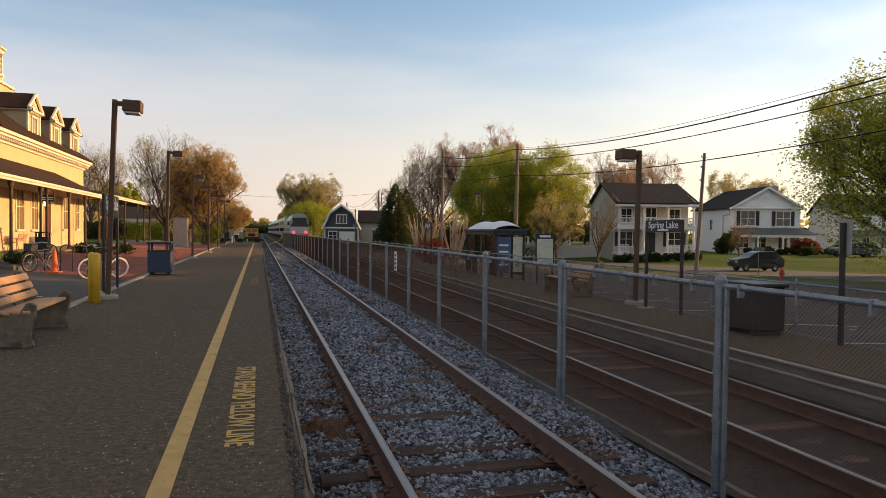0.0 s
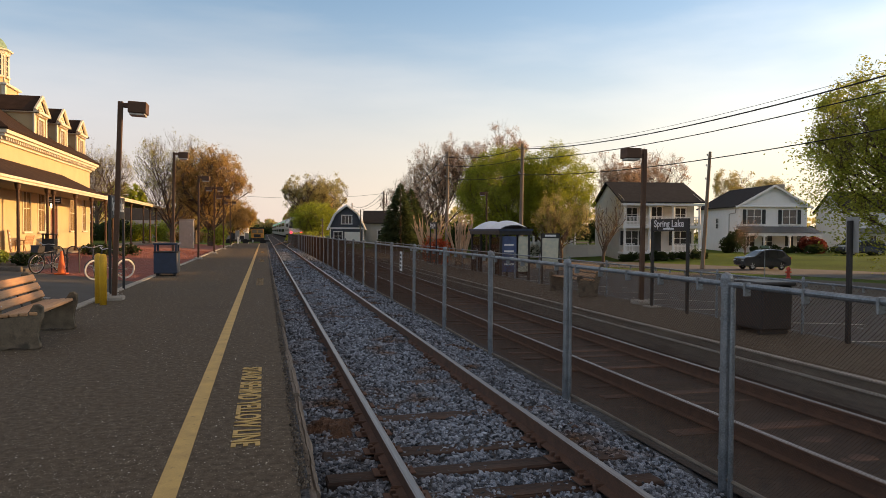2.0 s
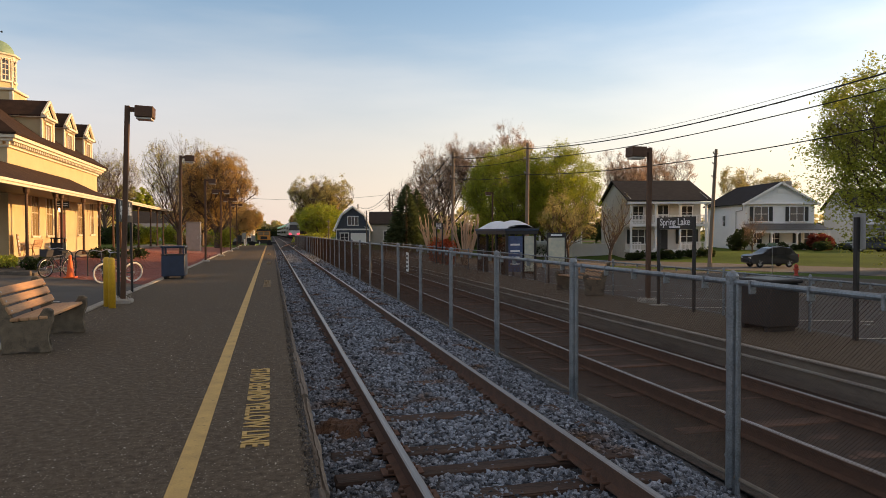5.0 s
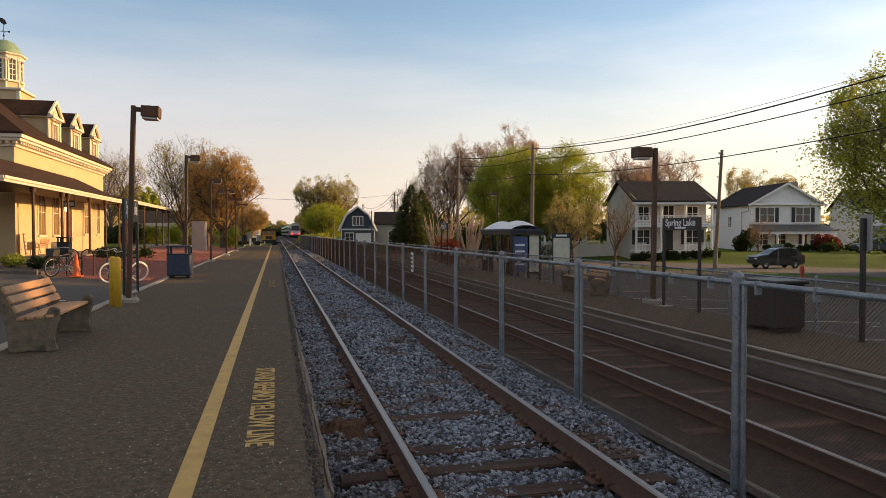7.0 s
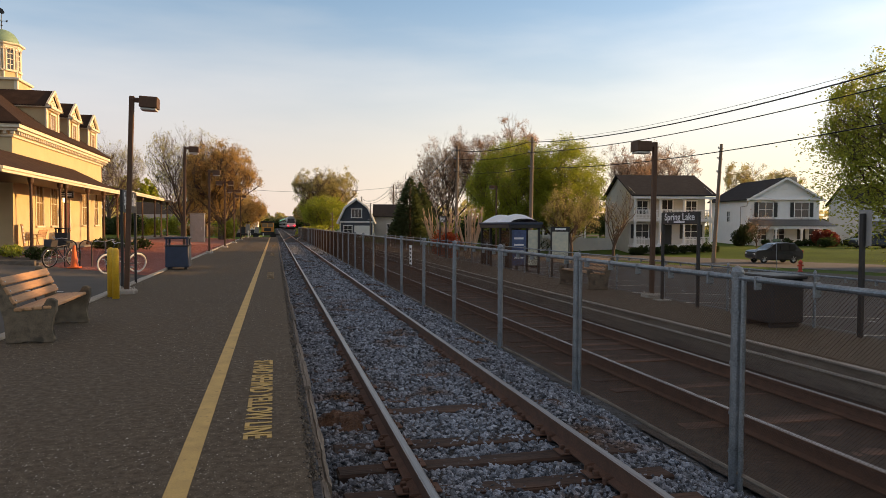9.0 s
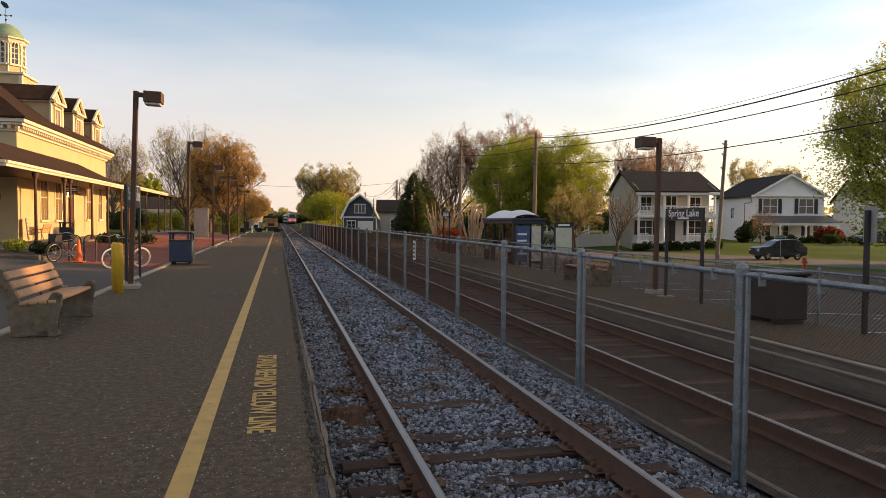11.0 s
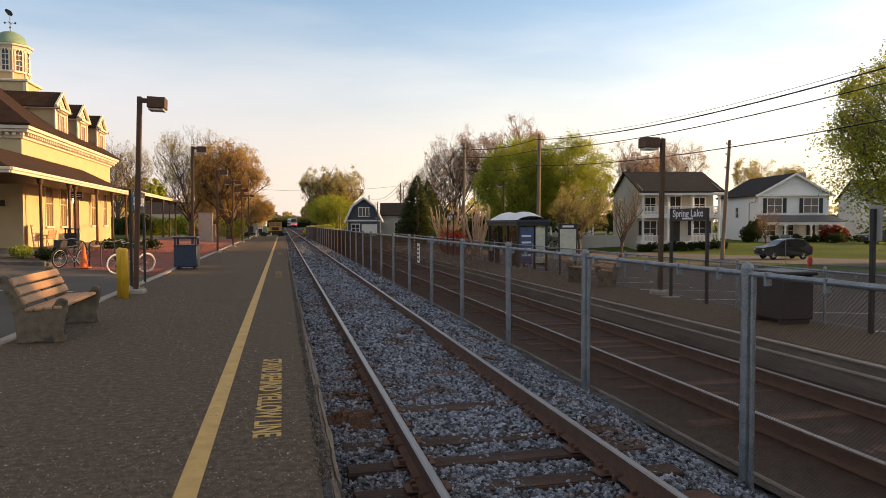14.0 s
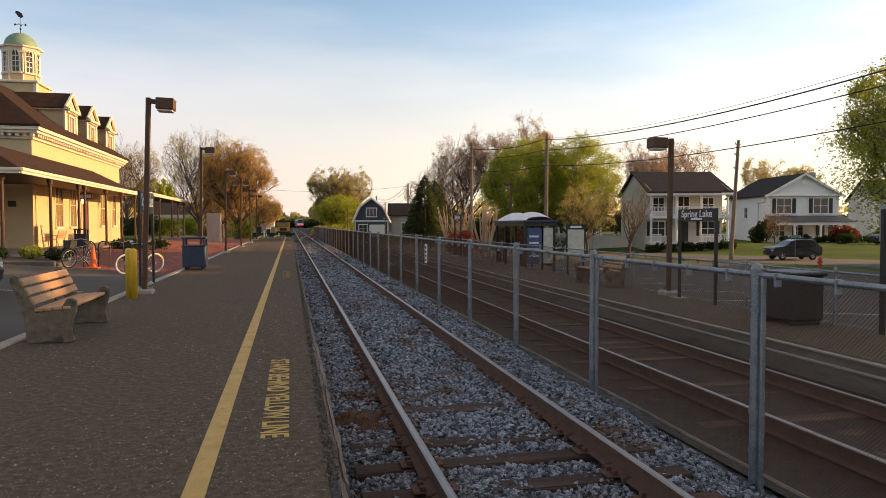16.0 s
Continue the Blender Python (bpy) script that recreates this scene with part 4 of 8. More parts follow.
def tree(name, label, x, y, height, spread, seed, leaf, leaf_n=9000, leaf_size=0.22, trunk=0.3, clear=0.25, bark="bark", twigs=1.0, depth=4, squash=1.0, droop=0.0, category="tree", group="", z=None, dome=0.0, clumps=0, stout=1.0):
    """A tapered trunk that forks into limbs and twigs; small leaf clumps sit along the outer twigs."""
    rng = random.Random(seed)
    t = thing(name, label, category, group, pose(x, y, (gz(x, y) if z is None else z) - 0.05))
    tb, lb = bmesh.new(), bmesh.new()
    tips = []

    def grow(p, d, length, r, level):
        steps = 3 if level < 2 else 2
        for s in range(steps):
            q = p + d * (length / steps)
            r2 = r * (0.86 if level else 0.9)
            bm_rod(tb if level == 0 else lb, p, q, r, r2, 8 if level == 0 else (6 if level == 1 else (4 if level == 2 else 3)), caps=False)
            p, r = q, r2
            d = (d + Vector((rng.uniform(-1, 1), rng.uniform(-1, 1), rng.uniform(-0.5, 0.8))) * 0.14).normalized()
            if level >= 2 or (level == 1 and s == steps - 1):
                tips.append((p.copy(), level))
            if level < depth and level > 0:
                side = Vector((rng.uniform(-1, 1), rng.uniform(-1, 1), rng.uniform(-0.1, 0.8 - droop))).normalized()
                grow(p, (d * 0.55 + side * 0.75).normalized(), length * rng.uniform(0.5, 0.72), r * 0.6 * stout, level + 1)
        if level < depth:
            for k in range(rng.choice((2, 3)) if level else 7):
                a = rng.uniform(0, 6.28) if level else k * 0.9 + rng.uniform(-0.3, 0.3)
                out = Vector((math.cos(a), math.sin(a), rng.uniform(0.15, 1.0) - droop))
                nd = (d * (0.75 if level else 0.55) + out.normalized() * 0.75).normalized()
                grow(p if level else p * rng.uniform(0.45, 1.0), nd, length * rng.uniform(0.6, 0.8) if level else rng.uniform(0.26, 0.36) * height, r * rng.uniform(0.55, 0.75) * stout, level + 1)

    grow(Vector((0, 0, 0)), Vector((0, 0, 1)), height * clear, trunk, 0)
    top = max(v.co.z for v in lb.verts)
    wide = sorted(math.hypot(v.co.x, v.co.y) for v in lb.verts)[int(len(lb.verts) * 0.95)]
    kz = (height - 0.2) / top
    kx = spread * 0.9 / wide

    def fitted(p):
        f = smoothstep(0, 0.25, p.z / top)
        x, y = p.x * (1 + (kx - 1) * f), p.y * (1 + (kx - 1) * f)
        z = p.z * (1 + (kz - 1) * f)
        # the crown narrows towards its top
        lim = spread * (1 - 0.62 * max(0.0, z / height - 0.5) ** 1.3 * 2) * 0.86
        r = math.hypot(x, y)
        if r > lim:
            k = (lim + 0.16 * spread * math.tanh((r - lim) / (0.3 * spread))) / r
            x, y = x * k, y * k
        return Vector((x, y, z))

    for v in lb.verts:
        v.co = fitted(v.co)
    part("trunk", tb, bark, t, smooth=True)
    part("limb_frame", lb, bark, t, smooth=True)
    if leaf_n:
        rs = np.random.RandomState(seed)
        pts = np.array([fitted(p)[:] for p, l in tips if l >= 2])
        n2 = int(leaf_n * dome)
        if clumps:
            pts = pts[rs.permutation(len(pts))[:clumps]]
        P = pts[rs.randint(len(pts), size=leaf_n - n2)] + rs.normal(0, 1, (leaf_n - n2, 3)) * (0.022 * spread + 0.08)
        if n2:
            # dense foliage: clumps over a rounded crown
            m = 260
            d = rs.normal(0, 1, (m, 3))
            d /= np.linalg.norm(d, axis=1)[:, None]
            rad = rs.uniform(0.45, 0.93, m) ** 0.6
            z0, hz = height * (clear + 1) * 0.49, height * (1 - clear) * 0.51
            cl = d * rad[:, None] * np.array((spread * 0.93, spread * 0.93, hz)) + np.array((0, 0, z0))
            cs = rs.uniform(0.05, 0.11, m) * spread
            pick = rs.randint(m, size=n2)
            P = np.concatenate((P, cl[pick] + rs.normal(0, 1, (n2, 3)) * cs[pick][:, None] * np.array((1, 1, 0.7))))
        P[:, 2] = np.maximum(P[:, 2], 0.15)
        linked("crown", leaf_mesh("crown", P, leaf_size, rs), leaf, t)
    return t


def shrub(name, label, x, y, z, rx, ry, h, leaf, seed, n=1500, size=0.09, category="shrub", group=""):
    """A low bush: short stems and many leaves in an uneven mound."""
    rng = random.Random(seed)
    t = thing(name, label, category, group, pose(x, y, z))
    bm = bmesh.new()
    for k in range(9):
        a = rng.uniform(0, 6.28)
        bm_rod(bm, (0, 0, 0), (math.cos(a) * rx * 0.6, math.sin(a) * ry * 0.6, h * rng.uniform(0.4, 0.8)), 0.02, 0.006, 4)
    part("rootstock", bm, "bark", t)
    V, F = [], []
    lobes = [(rng.uniform(-0.6, 0.6) * rx, rng.uniform(-0.6, 0.6) * ry, rng.uniform(0.3, 0.65) * h, rng.uniform(0.35, 0.6)) for k in range(9)]
    for k in range(n):
        cx, cy, cz, r = rng.choice(lobes)
        d = Vector((rng.gauss(0, 1), rng.gauss(0, 1), rng.gauss(0, 1))).normalized() * rng.uniform(0.75, 1.05) * r
        p = Vector((cx + d.x * rx, cy + d.y * ry, max(0.02, cz + d.z * h * 0.75)))
        u = Vector((rng.gauss(0, 1), rng.gauss(0, 1), rng.gauss(0, 1))).normalized()
        w = u.cross(Vector((rng.gauss(0, 1), rng.gauss(0, 1), rng.gauss(0, 1)))).normalized()
        s = size * rng.uniform(0.6, 1.3)
        b = len(V)
        V += [tuple(p - u * s), tuple(p + w * s * 0.5), tuple(p + u * s), tuple(p - w * s * 0.5)]
        F.append((b, b + 1, b + 2, b + 3))
    me = bpy.data.meshes.new("foliage")
    me.from_pydata(V, [], F)
    linked("foliage", me, leaf, t)
    return t


def conifer(x, y, h, r, seed):
    rng = random.Random(seed)
    t = thing("conifer", "dark green conifer with drooping sprays", "tree", at=pose(x, y, gz(x, y)))
    bm = bmesh.new()
    bm_rod(bm, (0, 0, 0), (0, 0, h * 0.97), 0.22, 0.02, 8)
    part("trunk", bm, "bark", t)
    V, F = [], []
    for k in range(7000):
        z = h * (0.08 + 0.92 * (1 - math.sqrt(rng.random())))
        rr = r * (1 - z / h) ** 0.8 * rng.uniform(0.35, 1.05) + 0.05
        a = rng.uniform(0, 6.28)
        p = Vector((math.cos(a) * rr, math.sin(a) * rr, z - 0.15 * rr))
        u = Vector((math.cos(a), math.sin(a), rng.uniform(-0.5, 0.4))).normalized()
        w = u.cross(Vector((rng.gauss(0, 1), rng.gauss(0, 1), rng.gauss(0, 1)))).normalized()
        s = rng.uniform(0.15, 0.32)
        b = len(V)
        V += [tuple(p - u * s), tuple(p + w * s * 0.3), tuple(p + u * s), tuple(p - w * s * 0.3)]
        F.append((b, b + 1, b + 2, b + 3))
    me = bpy.data.meshes.new("crown")
    me.from_pydata(V, [], F)
    linked("crown", me, "needle", t)


def trees():
    tree("tree", "tall budding tree with russet spring leaves", -5.6, 79, 11.2, 4.6, 11, "leaf_russet", 46000, 0.09, 0.36, 0.2, depth=5, dome=0.12, clumps=520, stout=1.12)
    tree("tree", "budding tree with thin bare upper twigs", -9.8, 82, 13.0, 4.8, 12, "leaf_olive", 11000, 0.075, 0.32, 0.22, depth=5, clumps=420, stout=1.05)
    tree("tree", "russet-leaved tree behind the platform lamps", -8.0, 88, 8.6, 4.4, 33, "leaf_russet", 34000, 0.09, 0.28, 0.2, dome=0.3, clumps=260)
    tree("tree", "small russet-leaved tree beside the railway", -4.2, 104, 6.4, 3.4, 13, "leaf_russet", 22000, 0.09, 0.2, 0.15, dome=0.4, clumps=200)
    tree("tree", "nearly bare tree behind the station", -20.5, 97, 13.6, 5.0, 14, "leaf_olive", 6000, 0.075, 0.28, 0.3, depth=5, clumps=300, stout=1.05)
    tree("tree", "nearly bare tree behind the station", -23.5, 110, 11.5, 5.0, 15, "leaf_olive", 3000, 0.07, 0.26, 0.3)
    tree("tree", "tall pale budding tree beside the railway", 10.6, 152, 15.0, 8.2, 16, "leaf_olive", 30000, 0.13, 0.44, 0.22, z=-0.3, depth=5, clumps=420, stout=1.05)
    tree("tree", "round bright green tree beside the railway", 8.9, 128, 7.4, 4.6, 17, "leaf_spring", 36000, 0.10, 0.26, 0.1, z=-0.3, dome=0.6, clumps=260)
    tree("tree", "broad fresh green maple in full spring leaf", 25.6, 73, 12.4, 5.7, 18, "leaf_spring", 95000, 0.085, 0.36, 0.14, dome=0.62)
    tree("tree", "broad fresh green maple in full spring leaf", 30.2, 70.5, 12.7, 5.2, 19, "leaf_spring", 95000, 0.085, 0.36, 0.14, dome=0.62)
    tree("tree", "tall mauve-brown tree in bud behind the maple", 30.6, 96, 18.6, 7.8, 20, "leaf_mauve", 38000, 0.095, 0.5, 0.2, depth=5, clumps=620, stout=1.06)
    tree("tree", "mauve-brown tree in bud beside the railway", 24.6, 98, 16.0, 6.4, 21, "leaf_mauve", 17000, 0.085, 0.42, 0.2, depth=5, clumps=420, stout=1.06)
    tree("tree", "lower mauve-brown tree in bud beside the railway", 19.4, 94, 10.8, 4.8, 34, "leaf_mauve", 9000, 0.08, 0.34, 0.2, depth=4, clumps=260, stout=1.06)
    tree("tree", "brown budding tree behind the white houses", 51, 95, 14.4, 6.4, 22, "leaf_mauve", 16000, 0.095, 0.36, 0.25, depth=5, clumps=320, stout=1.06)
    tree("tree", "brown budding tree behind the white houses", 60, 100, 15.6, 6.5, 23, "leaf_mauve", 14000, 0.095, 0.36, 0.25, depth=5, clumps=300, stout=1.06)
    tree("tree", "olive budding tree behind the white houses", 72, 92, 12.4, 6.8, 24, "leaf_olive", 24000, 0.12, 0.34, 0.25, depth=5, clumps=380, stout=1.05)
    tree("tree", "slender tree with olive leaves by the pale house", 28.0, 63, 7.4, 3.2, 25, "leaf_olive", 8000, 0.06, 0.15, 0.3, clumps=240)
    tree("tree", "small leaning tree with dark bare limbs", 31.4, 61, 6.8, 2.6, 26, "leaf_olive", 700, 0.05, 0.17, 0.25, depth=3)
    tree("tree", "large leafy tree at the street corner", 43.4, 36.9, 15.0, 9.2, 27, "leaf_green", 90000, 0.115, 0.4, 0.04, depth=5, dome=0.3, clumps=800)
    tree("tree", "small ornamental tree with reddish twigs", 51.0, 66, 4.4, 1.7, 28, "leaf_mauve", 500, 0.06, 0.09, 0.25)
    # unseen trees off to the right, added to shade the platform and car park
    for k, (x, y) in enumerate(((52, 21), (50, 10), (53, -1), (49, -12), (52, -24), (64, 14), (66, -6), (63, -20), (56, 33), (58, 42))):
        tree("tree", "leafy green tree added out of view for shade", x, y, 14.5, 8.5, 40 + k, "leaf_green", 8000, 0.8, 0.4, 0.08, group="street trees", depth=3)
    # far woods closing the line
    for k, (x, y, h) in enumerate(((-16, 170, 10), (-11, 210, 11), (-9, 260, 12), (-8, 330, 12), (14, 190, 13), (13, 230, 12), (14, 290, 13), (15, 360, 13), (-26, 140, 11), (-8, 430, 12), (4, 520, 11), (16, 450, 13), (-34, 120, 10))):
        tree("tree", "far tree in spring bud beside the railway", x, y, h, h * 0.48, 60 + k, ("leaf_olive", "leaf_russet", "leaf_spring")[k % 3], 3500, 0.45, 0.3, 0.18, depth=3, group="far trees", z=-0.4)
    for k, (x, y, h) in enumerate(((20, 99, 2.8), (24, 97, 3.2), (28, 94, 3.0), (32, 88, 2.8), (6.5, 122, 2.5), (18, 118, 3.6), (26, 112, 4.0), (34, 105, 4.2), (42, 100, 4.2), (50, 98, 4.0), (70, 95, 4.5), (82, 85, 4.5), (90, 75, 4.5), (-7, 118, 2.5), (-13, 122, 3.0))):
        shrub("shrub", "tall uneven garden hedge in the distance", x, y, gz(x, y), 3.2, 1.8, h, ("hedge", "leaf_green", "hedge")[k % 3], 500 + k, 1500, 0.24, group="far hedges")
    conifer(15.3, 80, 8.0, 3.0, 3)
    conifer(17.4, 84, 7.6, 2.8, 4)


def far_woods(name, label, leaf, seed, n, spans):
    """Distant woodland: leaves in a deep uneven band round the place."""
    rng = random.Random(seed)
    V, F = [], []
    for k in range(n):
        a0, a1, r0, r1, h0, h1 = rng.choice(spans)
        u = rng.random()
        a = radians(a0 + (a1 - a0) * u)
        r = r0 + (r1 - r0) * u + rng.uniform(-8, 8)
        h = (h0 + (h1 - h0) * u) * (0.72 + 0.4 * noise.noise((a * 40, seed, 0.5)) + 0.22 * noise.noise((a * 160, seed, 1.5)))
        p = Vector((r * math.sin(a), r * math.cos(a), -1.5 + (h + 1.5) * rng.random() ** 0.8))
        d = Vector((rng.gauss(0, 1), rng.gauss(0, 1), rng.gauss(0, 0.7))).normalized()
        w = d.cross(Vector((rng.gauss(0, 1), rng.gauss(0, 1), rng.gauss(0, 1)))).normalized()
        s = r * 0.0042 * rng.uniform(0.5, 1.3)
        b = len(V)
        V += [tuple(p - d * s), tuple(p + w * s * 0.6), tuple(p + d * s), tuple(p - w * s * 0.6)]
        F.append((b, b + 1, b + 2, b + 3))
    me = bpy.data.meshes.new(name)
    me.from_pydata(V, [], F)
    tagged(linked(name, me, leaf), label, "woods", kind="stuff")


trees()
far_woods("far_woods", "distant budding olive woodland", "leaf_olive", 5, 16000, ((-3.5, 4, 430, 430, 8, 9), (-12, -3.5, 220, 400, 11, 9), (4, 12, 400, 200, 10, 11), (12, 30, 170, 150, 9, 8), (30, 62, 150, 140, 8, 8), (-40, -12, 150, 200, 9, 11)))
far_woods("far_thicket", "distant dark green thicket and hedges", "hedge", 6, 12000, ((-3.5, 4, 425, 425, 5, 5), (-12, -3.5, 210, 390, 6, 6), (4, 12, 380, 190, 6, 5), (12, 30, 160, 145, 5, 5), (30, 62, 145, 135, 5, 5), (-40, -12, 145, 190, 5, 6)))


# ---------- station building ----------
def sash(parent, w, h, m, pane="warm_pane", rows=2, cols=2, depth=0.12, name="window"):
    """A window: frame and sill with panes behind glazing bars. Faces local -y."""
    f = part_frame(name, w, h, parent, m, depth)
    bm = bmesh.new()
    bm_box(bm, -w / 2, -0.01, 0, w / 2, 0.012, h, 0.0, m)
    part("pane", bm, pane, f)
    bm = bmesh.new()
    for i in range(1, cols):
        x = -w / 2 + w * i / cols
        bm_box(bm, x - 0.02, -0.03, 0, x + 0.02, -0.004, h, 0.004, m)
    for j in range(1, rows):
        z = h * j / rows
        bm_box(bm, -w / 2, -0.04, z - 0.025, w / 2, -0.004, z + 0.025, 0.004, m)
    part("glazing_bar", bm, "trim", f)
    return f


def part_frame(name, w, h, parent, m, depth, material="trim"):
    bm = bmesh.new()
    t = 0.11
    bm_box(bm, -w / 2 - t, -depth, 0, -w / 2, 0.0, h, 0.01, m)
    bm_box(bm, w / 2, -depth, 0, w / 2 + t, 0.0, h, 0.01, m)
    bm_box(bm, -w / 2 - t - 0.04, -depth - 0.03, h, w / 2 + t + 0.04, 0.0, h + 0.14, 0.012, m)
    bm_box(bm, -w / 2 - t - 0.06, -depth - 0.08, -0.13, w / 2 + t + 0.06, 0.0, 0.0, 0.012, m)
    return part(name, bm, material, parent)


def ring_box(bm, x0, y0, x1, y1, z0, z1, out):
    """A moulding that runs round a rectangle, standing out by out."""
    bm_box(bm, x1, y0 - out, z0, x1 + out, y1 + out, z1, 0.015)
    bm_box(bm, x0 - out, y0 - out, z0, x0, y1 + out, z1, 0.015)
    bm_box(bm, x0, y0 - out, z0, x1, y0, z1, 0.015)
    bm_box(bm, x0, y1, z0, x1, y1 + out, z1, 0.015)


def station():
    X1, X0, Y0, Y1, G = -13.6, -24.0, 41.8, 61.6, 0.32
    EAVE = 6.55
    s = thing("station_building", "cream plaster station building with brown hipped roof, dormers and domed cupola", "station building")
    T = 0.35
    # front wall with openings, in upright strips
    openings = [(46.1, 1.25, 1.15, 3.85), (48.9, 1.25, 1.15, 3.85), (51.6, 1.5, 0.0, 3.9), (56.2, 1.35, 1.2, 3.75), (59.6, 1.0, 1.2, 3.75)]
    bm = bmesh.new()
    y = Y0
    for c, w, a, b in openings:
        bm_box(bm, X1 - T, y, G - 0.6, X1, c - w / 2, EAVE)
        if a > 0:
            bm_box(bm, X1 - T, c - w / 2, G - 0.6, X1, c + w / 2, G + a)
        bm_box(bm, X1 - T, c - w / 2, G + b, X1, c + w / 2, EAVE)
        y = c + w / 2
    bm_box(bm, X1 - T, y, G - 0.6, X1, Y1, EAVE)
    part("front_wall", bm, "plaster", s)
    boxpart("side_wall", (X0, Y0, G - 0.6, X1 - T, Y0 + T, EAVE), "plaster", s, bevel=0)
    boxpart("side_wall", (X0, Y1 - T, G - 0.6, X1 - T, Y1, EAVE), "plaster", s, bevel=0)
    boxpart("back_wall", (X0, Y0 + T, G - 0.6, X0 + T, Y1 - T, EAVE), "plaster", s, bevel=0)
    boxpart("floor_slab", (X0 + T, Y0 + T, G - 0.1, X1 - T, Y1 - T, G), "concrete", s, bevel=0)
    for c, w, a, b in openings:
        if a > 0:
            sash(s, w, b - a, pose(X1 - 0.02, c, G + a, 0, 0, 90), rows=2, cols=2, depth=0.07)
        else:
            f = part_frame("door_frame", w, b, s, pose(X1 - 0.02, c, G, 0, 0, 90), 0.07)
            boxpart("door", (X1 - 0.08, c - w / 2 + 0.02, G + 0.02, X1 - 0.02, c + w / 2 - 0.02, G + 2.6), "door_red", s, "dark red panelled door", 0.01)
            boxpart("transom", (X1 - 0.07, c - w / 2 + 0.02, G + 2.66, X1 - 0.03, c + w / 2 - 0.02, G + b - 0.02), "warm_pane", s, bevel=0)
    # cornice with dentils
    for za, zb, out in ((EAVE - 0.35, EAVE - 0.22, 0.12), (EAVE - 0.05, EAVE + 0.1, 0.42), (EAVE + 0.1, EAVE + 0.3, 0.55)):
        for dims in ((X1, Y0 - out, X1 + out, Y1 + out), (X0 - out, Y0 - out, X0, Y1 + out), (X0, Y0 - out, X1, Y0), (X0, Y1, X1, Y1 + out)):
            boxpart("cornice", (dims[0], dims[1], za, dims[2], dims[3], zb), "trim", s, bevel=0.015)
    bm = bmesh.new()
    k = Y0
    while k < Y1 + 0.3:
        bm_box(bm, X1 + 0.13, k, EAVE - 0.21, X1 + 0.34, k + 0.16, EAVE - 0.055)
        k += 0.36
    k = X0
    while k < X1 + 0.3:
        bm_box(bm, k, Y0 - 0.34, EAVE - 0.21, k + 0.16, Y0 - 0.13, EAVE - 0.055)
        k += 0.36
    part("dentil_course", bm, "trim", s)["kind"] = "stuff"
    # hipped roof up to a flat deck
    zr, ins = 10.35, 4.0
    bm = bmesh.new()
    o = 0.62
    lo = [bm.verts.new(p) for p in ((X0 - o, Y0 - o, EAVE + 0.3), (X1 + o, Y0 - o, EAVE + 0.3), (X1 + o, Y1 + o, EAVE + 0.3), (X0 - o, Y1 + o, EAVE + 0.3))]
    lo2 = [bm.verts.new(v.co + Vector((0, 0, 0.1))) for v in lo]
    hi = [bm.verts.new(p) for p in ((X0 + ins, Y0 + ins, zr), (X1 - ins, Y0 + ins, zr), (X1 - ins, Y1 - ins, zr), (X0 + ins, Y1 - ins, zr))]
    for i in range(4):
        j = (i + 1) % 4
        bm.faces.new((lo[i], lo[j], lo2[j], lo2[i]))
        bm.faces.new((lo2[i], lo2[j], hi[j], hi[i]))
    bm.faces.new(hi)
    bm.faces.new(lo[::-1])
    part("roof", bm, "shingle", s, "brown shingle hipped roof")
    # dormers with small pediments
    for yd in (49.9, 54.8, 60.0):
        d0, d1, w, zb, ze, za = -19.0, X1 - 0.3, 1.2, 6.95, 8.85, 10.05
        d = boxpart("dormer", (d0, yd - w, zb, d1, yd + w, ze), "plaster", s, "cream dormer with pediment", 0.0)
        sash(d, 0.95, 1.15, pose(d1 + 0.02, yd, zb + 0.42, 0, 0, 90), rows=1, cols=2, depth=0.06)
        bm = bmesh.new()
        for q in (-1, 1):
            bm_box(bm, d1 - 0.05, yd + q * w - 0.13, zb, d1 + 0.06, yd + q * w + 0.13, ze, 0.01)
        bm_box(bm, d0, yd - w - 0.25, ze, d1 + 0.3, yd - w + 0.05, ze + 0.16, 0.01)
        bm_box(bm, d0, yd + w - 0.05, ze, d1 + 0.3, yd + w + 0.25, ze + 0.16, 0.01)
        bm_box(bm, d1 - 0.02, yd - w - 0.24, ze, d1 + 0.3, yd + w + 0.24, ze + 0.16, 0.01)
        for k in range(9):
            bm_box(bm, d1 + 0.02, yd - w + 0.02 + k * 0.245, ze - 0.12, d1 + 0.2, yd - w + 0.13 + k * 0.245, ze - 0.003)
        part("dormer_cornice", bm, "trim", d)
        bm = bmesh.new()
        bm_prism(bm, [(-w - 0.1, ze + 0.16), (w + 0.1, ze + 0.16), (0, za - 0.06)], 0, 0.1, pose(d1, yd, 0, 0, 0, 90))
        part("pediment", bm, "trim", d, "small carved pediment")
        bm = bmesh.new()
        for q in (-1, 1):
            bm_rod(bm, (d1 + 0.14, yd + q * (w + 0.28), ze + 0.16), (d1 + 0.14, yd, za + 0.0), 0.11, 0.11, 6)
        for q in range(5):
            bm_lathe(bm, [(0.05, -0.05), (0.09, 0.0), (0.05, 0.05)], 8, (d1 + 0.03, yd - 0.4 + q * 0.2, ze + 0.36 + (0.12 if q in (1, 3) else 0.24 if q == 2 else 0)))
        part("pediment_moulding", bm, "trim", d)
        bm = bmesh.new()
